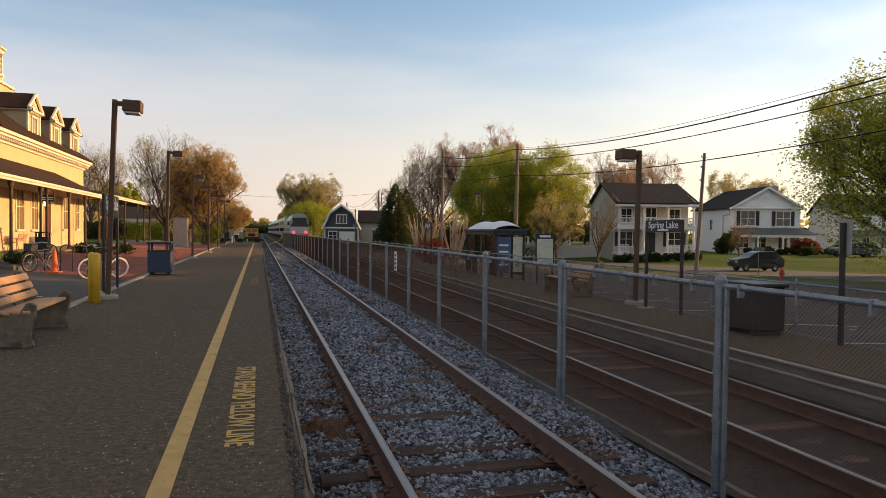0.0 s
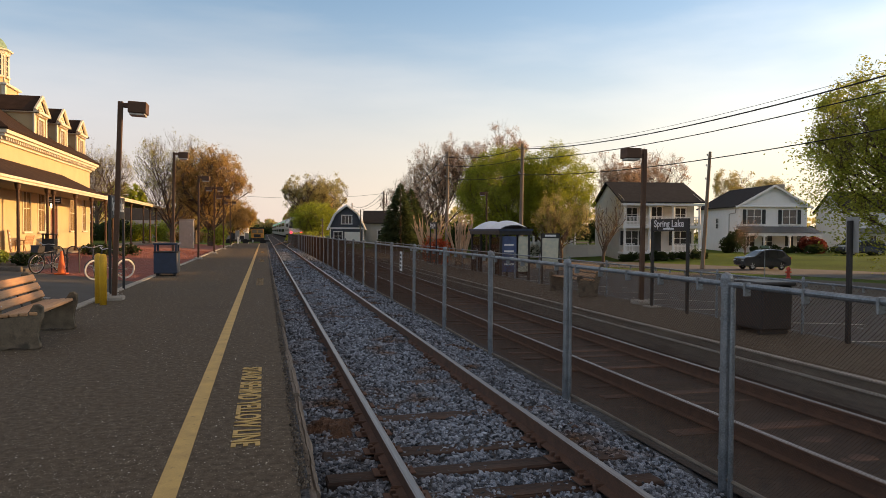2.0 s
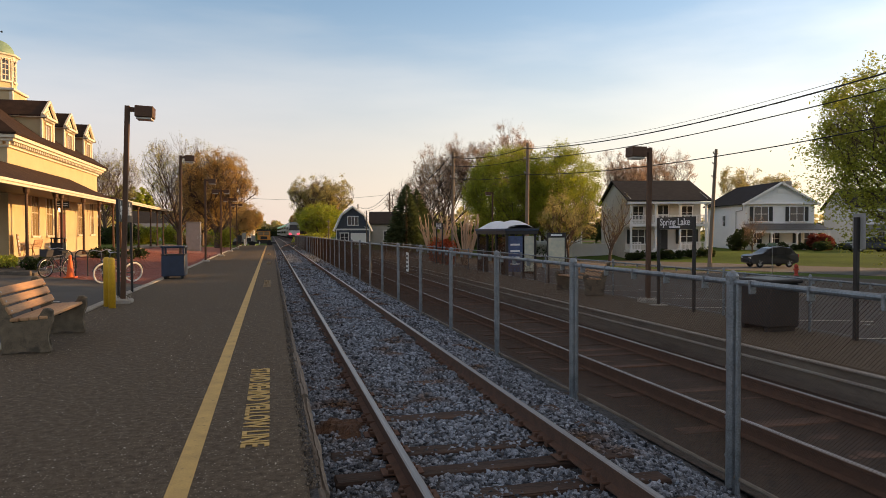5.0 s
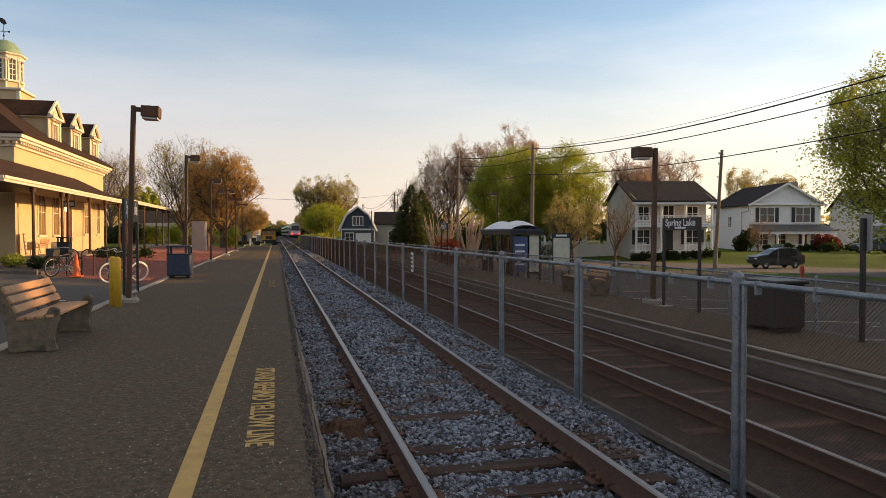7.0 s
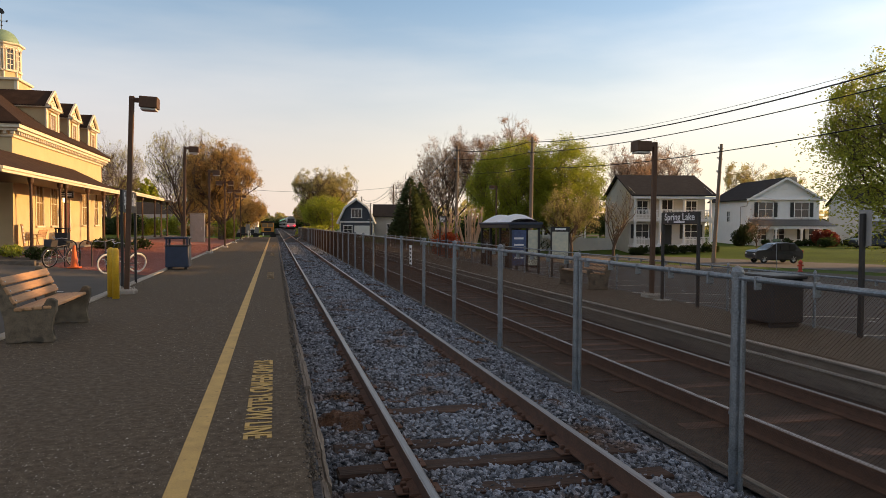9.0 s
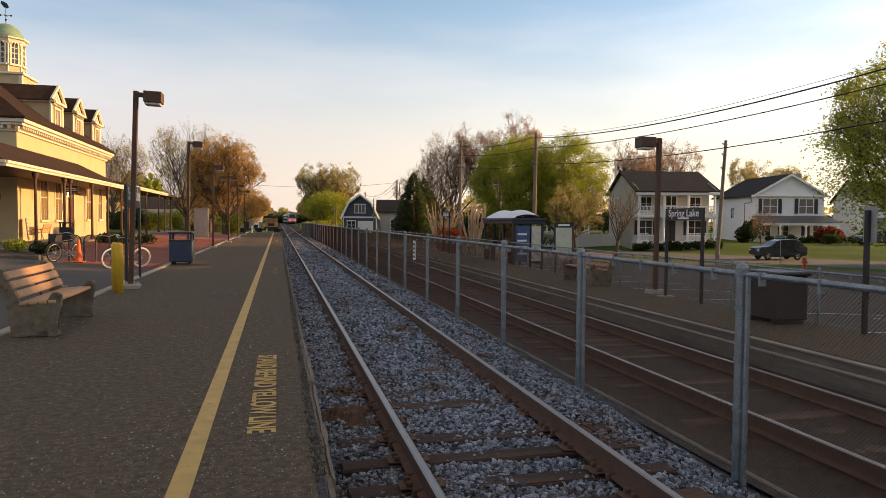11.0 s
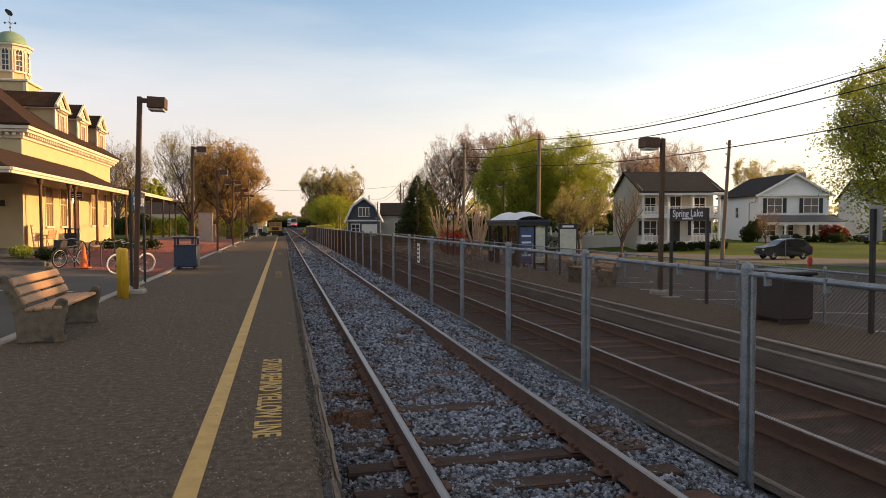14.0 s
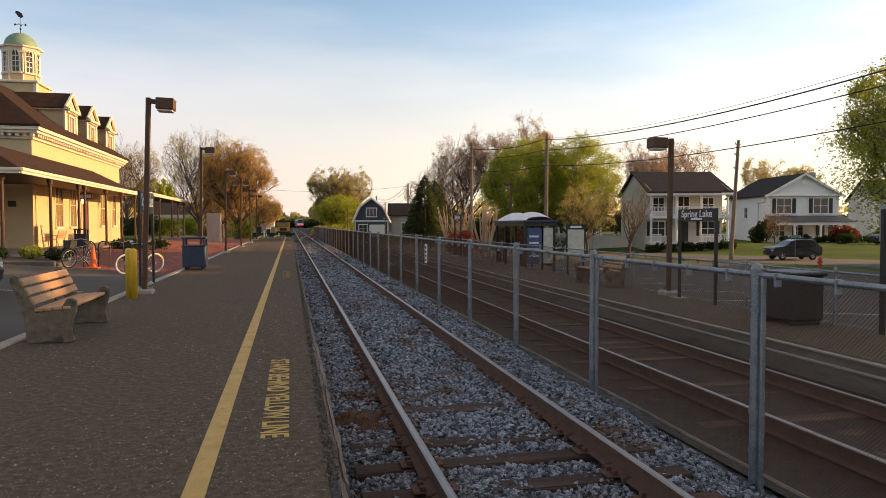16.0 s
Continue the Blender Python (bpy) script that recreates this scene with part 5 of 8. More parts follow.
        for q in (-1, 1):
            a = [(d1 + 0.03, yd, za + 0.06), (d0, yd, za + 0.06), (d0, yd + q * (w + 0.3), ze + 0.13), (d1 + 0.03, yd + q * (w + 0.3), ze + 0.13)]
            top = [bm.verts.new(p) for p in a]
            bot = [bm.verts.new(Vector(p) - Vector((0, 0, 0.07))) for p in a]
            bm.faces.new(top)
            bm.faces.new(bot[::-1])
            for i in range(4):
                bm.faces.new((top[i], top[(i + 1) % 4], bot[(i + 1) % 4], bot[i]))
        part("dormer_roof", bm, "shingle", d)
    # cupola
    c = Vector((-18.3, 54.6, 0))
    cup = boxpart("cupola", (c.x - 1.35, c.y - 1.35, 9.8, c.x + 1.35, c.y + 1.35, 11.3), "plaster", s, "cream octagonal cupola with green copper dome", 0.0)
    bm = bmesh.new()
    bm_box(bm, c.x - 1.52, c.y - 1.52, 11.3, c.x + 1.52, c.y + 1.52, 11.47, 0.03)
    for qx in (-1, 1):
        for qy in (-1, 1):
            bm_box(bm, c.x + qx * 1.27 - 0.12, c.y + qy * 1.27 - 0.12, 9.8, c.x + qx * 1.27 + 0.12, c.y + qy * 1.27 + 0.12, 11.298, 0.02)
    part("cupola_base", bm, "trim", cup)
    bm = bmesh.new()
    n, R = 8, 1.1
    bm_lathe(bm, [(R, 11.47), (R, 13.62)], 8, (c.x, c.y, 0))
    bmesh.ops.rotate(bm, cent=c, matrix=Matrix.Rotation(math.pi / 8, 3, 'Z'), verts=bm.verts[:])
    part("cupola_drum", bm, "plaster", cup)
    for k in range(8):
        a = k * math.pi / 4
        m = Matrix.Translation((c.x, c.y, 12.12)) @ Matrix.Rotation(a, 4, 'Z') @ pose(0, -R * math.cos(math.pi / 8) - 0.01, 0)
        sash(cup, 0.4, 1.45, m, pane="pane", rows=4, cols=2, depth=0.06)
        bm = bmesh.new()
        for e in (-0.5, 0.5):
            b = a + e * math.pi / 4 - math.pi / 2
            bm_rod(bm, (c.x + 1.11 * math.cos(b), c.y + 1.11 * math.sin(b), 11.47), (c.x + 1.11 * math.cos(b), c.y + 1.11 * math.sin(b), 13.62), 0.06, 0.06, 6)
            break
        part("pilaster", bm, "trim", cup)
    bm = bmesh.new()
    bm_lathe(bm, [(1.0, 13.42), (1.08, 13.44), (1.08, 13.58), (1.2, 13.62), (1.26, 13.76), (1.4, 13.82), (1.42, 13.92), (0.9, 13.96)], 8, (c.x, c.y, 0))
    bmesh.ops.rotate(bm, cent=c, matrix=Matrix.Rotation(math.pi / 8, 3, 'Z'), verts=bm.verts[:])
    for k in range(40):
        a = 2 * math.pi * k / 40
        bm_box(bm, -0.035, 1.08, 13.46, 0.035, 1.17, 13.58, 0, Matrix.Translation((c.x, c.y, 0)) @ Matrix.Rotation(a, 4, 'Z'))
    part("cupola_cornice", bm, "trim", cup)
    bm = bmesh.new()
    bm_lathe(bm, [(1.06, 13.96)] + [(1.06 * math.cos(a), 13.96 + 1.02 * math.sin(a)) for a in [i * math.pi / 2 / 10 for i in range(1, 10)]] + [(0.03, 14.99)], 24, (c.x, c.y, 0))
    part("dome", bm, "copper", cup, "green copper dome", smooth=True)
    bm = bmesh.new()
    bm_rod(bm, (c.x, c.y, 14.92), (c.x, c.y, 16.12), 0.028, 0.018, 6)
    bm_lathe(bm, [(0.02, -0.07), (0.08, 0), (0.02, 0.07)], 8, (c.x, c.y, 15.27))
    for q in (-1, 1):
        bm_rod(bm, (c.x - 0.33, c.y, 15.57), (c.x + 0.33, c.y, 15.57), 0.015, 0.015, 5)
        bm_rod(bm, (c.x, c.y - 0.33, 15.57), (c.x, c.y + 0.33, 15.57), 0.015, 0.015, 5)
        bm_box(bm, c.x + q * 0.33 - 0.05, c.y - 0.02, 15.51, c.x + q * 0.33 + 0.05, c.y + 0.02, 15.63)
    bm_prism(bm, [(-0.3, 16.37), (-0.12, 16.12), (0.08, 16.04), (0.2, 16.14), (0.1, 16.37), (-0.1, 16.50), (-0.28, 16.52)], -0.02, 0.02, pose(c.x, c.y, 0))
    part("weather_vane", bm, "black", cup, "dark fish weather vane")


def canopy(name, label, X1, X0, y0, y1, zf, zw, posts, gx, ground, hip=True):
    """A porch roof on slim posts: sloping shingles, moulded fascia, boarded underside."""
    s = thing(name, label, "canopy")
    rise = zw - zf
    bm = bmesh.new()
    i = 2.2 if hip else 0.0
    a = [(X1, y0, zf), (X1, y1, zf), (X0, y1 - i, zw), (X0, y0 + i, zw)]
    if hip:
        a2 = [(X0, y0, zf + 0.0), (X0, y1, zf + 0.0)]
    t = [bm.verts.new(p) for p in a]
    b = [bm.verts.new(Vector(p) - Vector((0, 0, 0.12))) for p in a]
    bm.faces.new(t)
    bm.faces.new(b[::-1])
    for k in range(4):
        bm.faces.new((t[k], t[(k + 1) % 4], b[(k + 1) % 4], b[k]))
    if hip:
        for q in (0, 1):
            p = [a[q], a[3 - q], a2[q]]
            t = [bm.verts.new(v) for v in p]
            b = [bm.verts.new(Vector(v) - Vector((0, 0, 0.12))) for v in p]
            bm.faces.new(t)
            bm.faces.new(b[::-1])
            for k in range(3):
                bm.faces.new((t[k], t[(k + 1) % 3], b[(k + 1) % 3], b[k]))
    part("roof", bm, "shingle", s, "brown shingle roof")
    bm = bmesh.new()
    bm_box(bm, X1 - 0.02, y0 - 0.04, zf - 0.22, X1 + 0.06, y1 + 0.04, zf - 0.02, 0.012)
    bm_box(bm, X1 + 0.06, y0 - 0.1, zf - 0.1, X1 + 0.13, y1 + 0.1, zf + 0.03, 0.012)
    bm_box(bm, X0, y0 - 0.06, zf - 0.22, X1 - 0.02, y0 + 0.02, zf - 0.02, 0.012)
    bm_box(bm, X0, y0 - 0.13, zf - 0.1, X1 + 0.06, y0 - 0.06, zf + 0.03, 0.012)
    bm_box(bm, X0, y1 - 0.02, zf - 0.22, X1 - 0.02, y1 + 0.06, zf - 0.02, 0.012)
    part("fascia", bm, "trim", s, "cream moulded fascia")
    boxpart("soffit", (X0, y0 + 0.03, zf - 0.19, X1 - 0.03, y1 - 0.03, zf - 0.14), "bronze", s, bevel=0)
    pm = None
    for y in posts:
        if pm is None:
            bm = bmesh.new()
            bm_rod(bm, (0, 0, 0), (0, 0, zf - 0.19 - ground), 0.075, 0.065, 10)
            bm_lathe(bm, [(0.13, 0.0), (0.13, 0.12), (0.09, 0.2), (0.08, 0.26)], 12)
            bm_lathe(bm, [(0.07, zf - ground - 0.5), (0.13, zf - ground - 0.42), (0.15, zf - ground - 0.2)], 12)
            o = part("post", bm, "bronze", s)
            pm = o.data
        else:
            o = linked("post", pm, "bronze", s)
        o.location = (*y, ground) if isinstance(y, tuple) else (gx, y, ground)
    return s


station()
canopy("porch_canopy", "brown shingle porch canopy with cream fascia on dark posts", -10.98, -13.55, 32.4, 55.6, 3.95, 5.35, ((-11.85, 32.8), 36.6, 41.2, 42.3, 46.9, 51.0, 55.2), -11.15, 0.32)
# porch ceiling run on out of view, added to darken the side wall
boxpart("soffit", (-26.0, 32.5, 3.76, -13.6, 41.7, 3.84), "bronze", bpy.data.objects["porch_canopy"], bevel=0)
canopy("walkway_canopy", "long brown shingle canopy with cream fascia beyond the station", -10.98, -13.4, 57.5, 81.0, 4.14, 4.75, (58.5, 66.0, 72.5, 76.5, 80.5), -11.3, 0.32)


# ---------- lamps, signs, bins ----------
def street_lamp(name, label, x, y, z, h, arm, lean=0.0, group="platform lamps", double=False):
    """A square bronze post with a box lantern on a short arm."""
    s = thing(name, label, "lamp", group, pose(x, y, z, 0, lean, 0))
    bm = bmesh.new()
    bm_box(bm, -0.052, -0.052, 0.0, 0.052, 0.052, h, 0.008)
    part("post", bm, "bronze", s)
    bm = bmesh.new()
    bm_box(bm, -0.2, -0.2, -0.1, 0.2, 0.2, 0.1, 0.03)
    for a in (-0.13, 0.13):
        for b in (-0.13, 0.13):
            bm_rod(bm, (a, b, 0.1), (a, b, 0.15), 0.014, 0.014, 6)
    part("footing", bm, "concrete", s, "chipped concrete footing")
    for q in ((1, -1) if double else (1,)):
        ax = arm * q
        boxpart("arm", (min(0, ax * 0.55), -0.045, h - 0.13, max(0, ax * 0.55), 0.045, h - 0.03), "bronze", s, bevel=0.006)
        bm = bmesh.new()
        x0, x1 = sorted((math.copysign(0.18, ax), math.copysign(0.57, ax)))
        bm_box(bm, x0, -0.19, h - 0.25, x1, 0.19, h, 0.012)
        head = part("lantern", bm, "bronze", s)
        boxpart("lens", (x0 + 0.03, -0.16, h - 0.3, x1 - 0.03, 0.16, h - 0.252), "lens", head, "pale frosted lens", 0.008)
    return s


street_lamp("platform_lamp", "bronze square-post platform lamp with box lantern", -3.28, 17.1, 0, 4.47, 0.6, 2.0)
street_lamp("platform_lamp", "bronze square-post platform lamp with box lantern", -3.72, 31.2, 0, 4.85, 0.6, 0.8)
street_lamp("platform_lamp", "bronze square-post platform lamp with box lantern", -3.5, 40.4, 0, 4.55, 0.6, 0.3)
street_lamp("platform_lamp", "bronze square-post platform lamp with two box lanterns", -3.32, 50.1, 0, 4.55, 0.6, 0.3, double=True)
street_lamp("platform_lamp", "bronze square-post platform lamp with two box lanterns", -3.36, 62.2, 0, 4.55, 0.6, 0, double=True)
street_lamp("platform_lamp", "bronze square-post platform lamp with two box lanterns", -3.36, 74, 0, 4.55, 0.6, 0, double=True)
street_lamp("platform_lamp", "bronze square-post platform lamp with box lantern", 9.2, 15.8, -0.2, 3.88, -0.6, 0.6)
street_lamp("platform_lamp", "bronze square-post platform lamp with box lantern", 17.9, 55.5, -1.0, 5.9, -0.6, 0, "street lamps")


def name_sign(x, y0, y1, z, h, face, board_h=0.36):
    """A black station name sign on two posts; face is the side towards which it reads."""
    s = thing("name_sign", "black station name sign with white letters on two posts", "sign", "station name signs", pose(x, 0, z))
    for y in (y0, y1):
        boxpart("post", (-0.03, y - 0.033, 0, 0.03, y + 0.033, h), "black", s, bevel=0.006)
    boxpart("base_plate", (-0.16, y0 - 0.16, 0, 0.16, y0 + 0.16, 0.03), "concrete", s, bevel=0.006)
    b = boxpart("board", (-0.025, min(y0, y1) + 0.042, h - board_h, 0.025, max(y0, y1) - 0.042, h), "black", s, "black board with white border of letters", 0.004)
    for q in (-1, 1):
        m = Matrix.Translation((q * 0.031, (y0 + y1) / 2, h - board_h * 0.42)) @ Matrix.Rotation(math.radians(90 * q), 4, 'Z') @ Matrix.Rotation(math.pi / 2, 4, 'X')
        letters("letters", "Spring Lake", board_h * 0.82, m, "sign_white", b, width=abs(y1 - y0) * 0.84, bold=0.012)
        m2 = (q * 0.027, (y0 + y1) / 2)
        boxpart("small_bars", (min(q * 0.026, q * 0.032), m2[1] - 0.22, h - board_h + 0.03, max(q * 0.026, q * 0.032), m2[1] + 0.22, h - board_h + 0.07), "sign_white", b, bevel=0)
    return s


name_sign(9.05, 15.05, 13.6, -0.2, 2.11, -1, 0.28)
name_sign(8.95, 37.9, 36.5, -0.2, 2.3, -1)
name_sign(-3.62, 18.4, 20.1, 0.0, 2.42, 1, 0.55)


def bin_(name, label, x, y, z, w, h, material, rz=0):
    s = thing(name, label, "litter bin", at=pose(x, y, z, 0, 0, rz))
    bm = bmesh.new()
    bm_box(bm, -w / 2, -w / 2, 0.08, w / 2, w / 2, h * 0.74, 0.03)
    part("body", bm, material, s)
    for a in (-1, 1):
        for b in (-1, 1):
            boxpart("hood_post", (a * (w / 2 - 0.05) - 0.035, b * (w / 2 - 0.05) - 0.035, h * 0.745, a * (w / 2 - 0.05) + 0.035, b * (w / 2 - 0.05) + 0.035, h * 0.94), material, s, bevel=0.006)
    boxpart("hood", (-w / 2 - 0.02, -w / 2 - 0.02, h * 0.94, w / 2 + 0.02, w / 2 + 0.02, h), material, s, bevel=0.02)
    boxpart("rim", (-w / 2 - 0.015, -w / 2 - 0.015, h * 0.71, w / 2 + 0.015, w / 2 + 0.015, h * 0.745), "black", s, bevel=0.006)
    for a in (-1, 1):
        boxpart("foot", (a * w * 0.35 - 0.05, -w * 0.4, 0, a * w * 0.35 + 0.05, w * 0.4, 0.079), "black", s)
    return s


bin_("litter_bin", "navy blue hooded litter bin on the platform", -3.3, 26.1, 0, 0.78, 1.14, "blue_bin")
bin_("litter_bin", "black slatted litter bin on the porch", -11.0, 41.0, 0.32, 0.6, 1.05, "black")


def crate_bin():
    s = thing("litter_bin", "black square litter bin on the far platform", "litter bin", at=pose(8.75, 10.85, -0.2))
    boxpart("body", (-0.32, -0.42, 0.08, 0.32, 0.42, 0.86), "black", s, bevel=0.03)
    boxpart("lid", (-0.36, -0.46, 0.862, 0.36, 0.46, 0.93), "black", s, bevel=0.02)
    for q in (-1, 1):
        boxpart("foot", (-0.3, q * 0.3 - 0.04, 0, 0.3, q * 0.3 + 0.04, 0.079), "black", s)


crate_bin()


def back_sign():
    s = thing("platform_sign", "grey back of a tall sign on a dark post", "sign", at=pose(9.2, 9.35, -0.2))
    boxpart("post", (-0.035, -0.035, 0, 0.035, 0.035, 2.0), "black", s, bevel=0.006)
    boxpart("plate", (0.04, -0.13, 1.48, 0.055, 0.13, 2.06), "cabinet", s, bevel=0.004)


back_sign()


def bench():
    """A park bench: cast aggregate ends and timber slats."""
    s = thing("bench", "park bench with timber slats on aggregate concrete ends", "bench", at=pose(-3.33, 10.24, 0, 0, 0, 1.5))
    prof = [(0.0, 0.0), (0.16, 0.0), (0.20, 0.04), (0.36, 0.04), (0.42, 0.0), (0.55, 0.0), (0.58, 0.03), (0.545, 0.1), (0.53, 0.2), (0.55, 0.32), (0.60, 0.42), (0.60, 0.55), (0.55, 0.59), (0.49, 0.585),
            (0.46, 0.50), (0.40, 0.44), (0.12, 0.40), (0.05, 0.62), (-0.08, 0.90), (-0.15, 0.92), (-0.19, 0.88), (-0.18, 0.80), (-0.06, 0.52), (-0.02, 0.3)]
    for y in (0.0, 1.98):
        bm = bmesh.new()
        bm_prism(bm, [(x - 0.1, z) for x, z in prof], y - 0.055, y + 0.055)
        bmesh.ops.bevel(bm, geom=[e for e in bm.edges if abs(e.verts[0].co.y - e.verts[1].co.y) < 1e-6], offset=0.012, segments=1, affect='EDGES')
        part("end_support", bm, "benchcon", s, "aggregate concrete end support")
    for k in range(4):
        x = 0.0 + k * 0.115
        boxpart("seat_slat", (x, -0.07, 0.425 + k * 0.008, x + 0.1, 2.04, 0.47 + k * 0.008), "bench_wood", s, bevel=0.01)
    for k in range(3):
        m = Matrix.Translation((-0.035 - 0.062 * k, 0, 0.56 + 0.125 * k)) @ Matrix.Rotation(radians(-26), 4, 'Y')
        boxpart("back_slat", (0.0, -0.07, -0.055, 0.04, 2.04, 0.055), "bench_wood", s, bevel=0.01, m=m)
    bm = bmesh.new()
    bm_tube(bm, [(-0.1, 0.99, 0.7), (0.0, 0.99, 0.43), (0.36, 0.99, 0.40)], 0.015)
    part("brace", bm, "black", s)
    bm = bmesh.new()
    for k in range(3):
        for y in (0.0, 1.98):
            bm_rod(bm, (0.004 - 0.062 * k, y, 0.565 + 0.125 * k), (0.014 - 0.062 * k, y, 0.57 + 0.125 * k), 0.012, 0.012, 6)
    part("bolt", bm, "steel", s)


bench()


def bollards():
    for x, y in ((-3.46, 16.4), (-3.28, 16.0)):
        s = thing("bollard", "chipped yellow steel bollard beside the lamp", "bollard", "bollards", pose(x, y, 0))
        bm = bmesh.new()
        bm_lathe(bm, [(0.072, 0.0), (0.072, 1.0), (0.067, 1.035), (0.042, 1.065), (0.002, 1.075)], 20)
        part("tube", bm, "bollard", s, smooth=True)


bollards()


# ---------- houses ----------
def clapboards(bm, x0, x1, z0, z1, y, step=0.22, out=0.025):
    """Lapped boards on a wall that faces local -y."""
    z = z0
    while z < z1 - 0.02:
        top = min(z + step, z1)
        a = [(x0, y - out, z), (x1, y - out, z), (x1, y - 0.003, top), (x0, y - 0.003, top)]
        v = [bm.verts.new(p) for p in a]
        w = [bm.verts.new(p) for p in ((x0, y, z), (x1, y, z))]
        bm.faces.new(v)
        bm.faces.new((w[0], w[1], v[1], v[0]))
        z += step


def house_window(parent, w, h, m, shutters=False, cols=2, rows=2, trim="house_white"):
    f = part_frame("window", w, h, parent, m, 0.06, trim)
    bm = bmesh.new()
    bm_box(bm, -w / 2, -0.012, 0, w / 2, 0.0, h, 0, m)
    part("pane", bm, "pane", f)
    bm = bmesh.new()
    for i in range(1, cols):
        x = -w / 2 + w * i / cols
        bm_box(bm, x - 0.035, -0.04, 0, x + 0.035, -0.014, h, 0, m)
    for j in range(1, rows):
        bm_box(bm, -w / 2, -0.035, h * j / rows - 0.025, w / 2, -0.014, h * j / rows + 0.025, 0, m)
    part("sash_bar", bm, trim, f)
    if shutters:
        for q in (-1, 1):
            bm = bmesh.new()
            c = q * (w / 2 + 0.36)
            bm_box(bm, c - 0.22, -0.07, -0.02, c + 0.22, -0.028, h + 0.02, 0.01, m)
            k = 0.1
            while k < h - 0.1:
                bm_box(bm, c - 0.17, -0.085, k, c + 0.17, -0.07, k + 0.05, 0, m)
                k += 0.13
            part("shutter", bm, "shutter", f)
    return f


def roof_slab(bm, a, b, c, d, t=0.14):
    top = [bm.verts.new(p) for p in (a, b, c, d)]
    bot = [bm.verts.new(Vector(p) - Vector((0, 0, t))) for p in (a, b, c, d)]
    bm.faces.new(top)
    bm.faces.new(bot[::-1])
    for i in range(4):
        bm.faces.new((top[i], top[(i + 1) % 4], bot[(i + 1) % 4], bot[i]))


def column(bm, x, y, z0, z1, r=0.13):
    bm_box(bm, x - r * 1.4, y - r * 1.4, z0, x + r * 1.4, y + r * 1.4, z0 + 0.18, 0.01)
    bm_rod(bm, (x, y, z0 + 0.15), (x, y, z1 - 0.12), r, r * 0.88, 12)
    bm_box(bm, x - r * 1.3, y - r * 1.3, z1 - 0.14, x + r * 1.3, y + r * 1.3, z1, 0.01)


def balustrade(parent, x0, x1, y, z0, z1, name="balustrade"):
    bm = bmesh.new()
    bm_box(bm, x0, y - 0.04, z1 - 0.08, x1, y + 0.04, z1, 0.01)
    bm_box(bm, x0, y - 0.03, z0 + 0.05, x1, y + 0.03, z0 + 0.12, 0.008)
    n = int((x1 - x0) / 0.14)
    for k in range(n):
        x = x0 + (k + 0.5) * (x1 - x0) / n
        bm_box(bm, x - 0.02, y - 0.02, z0 + 0.12, x + 0.02, y + 0.02, z1 - 0.08)
    return part(name, bm, "house_white", parent)


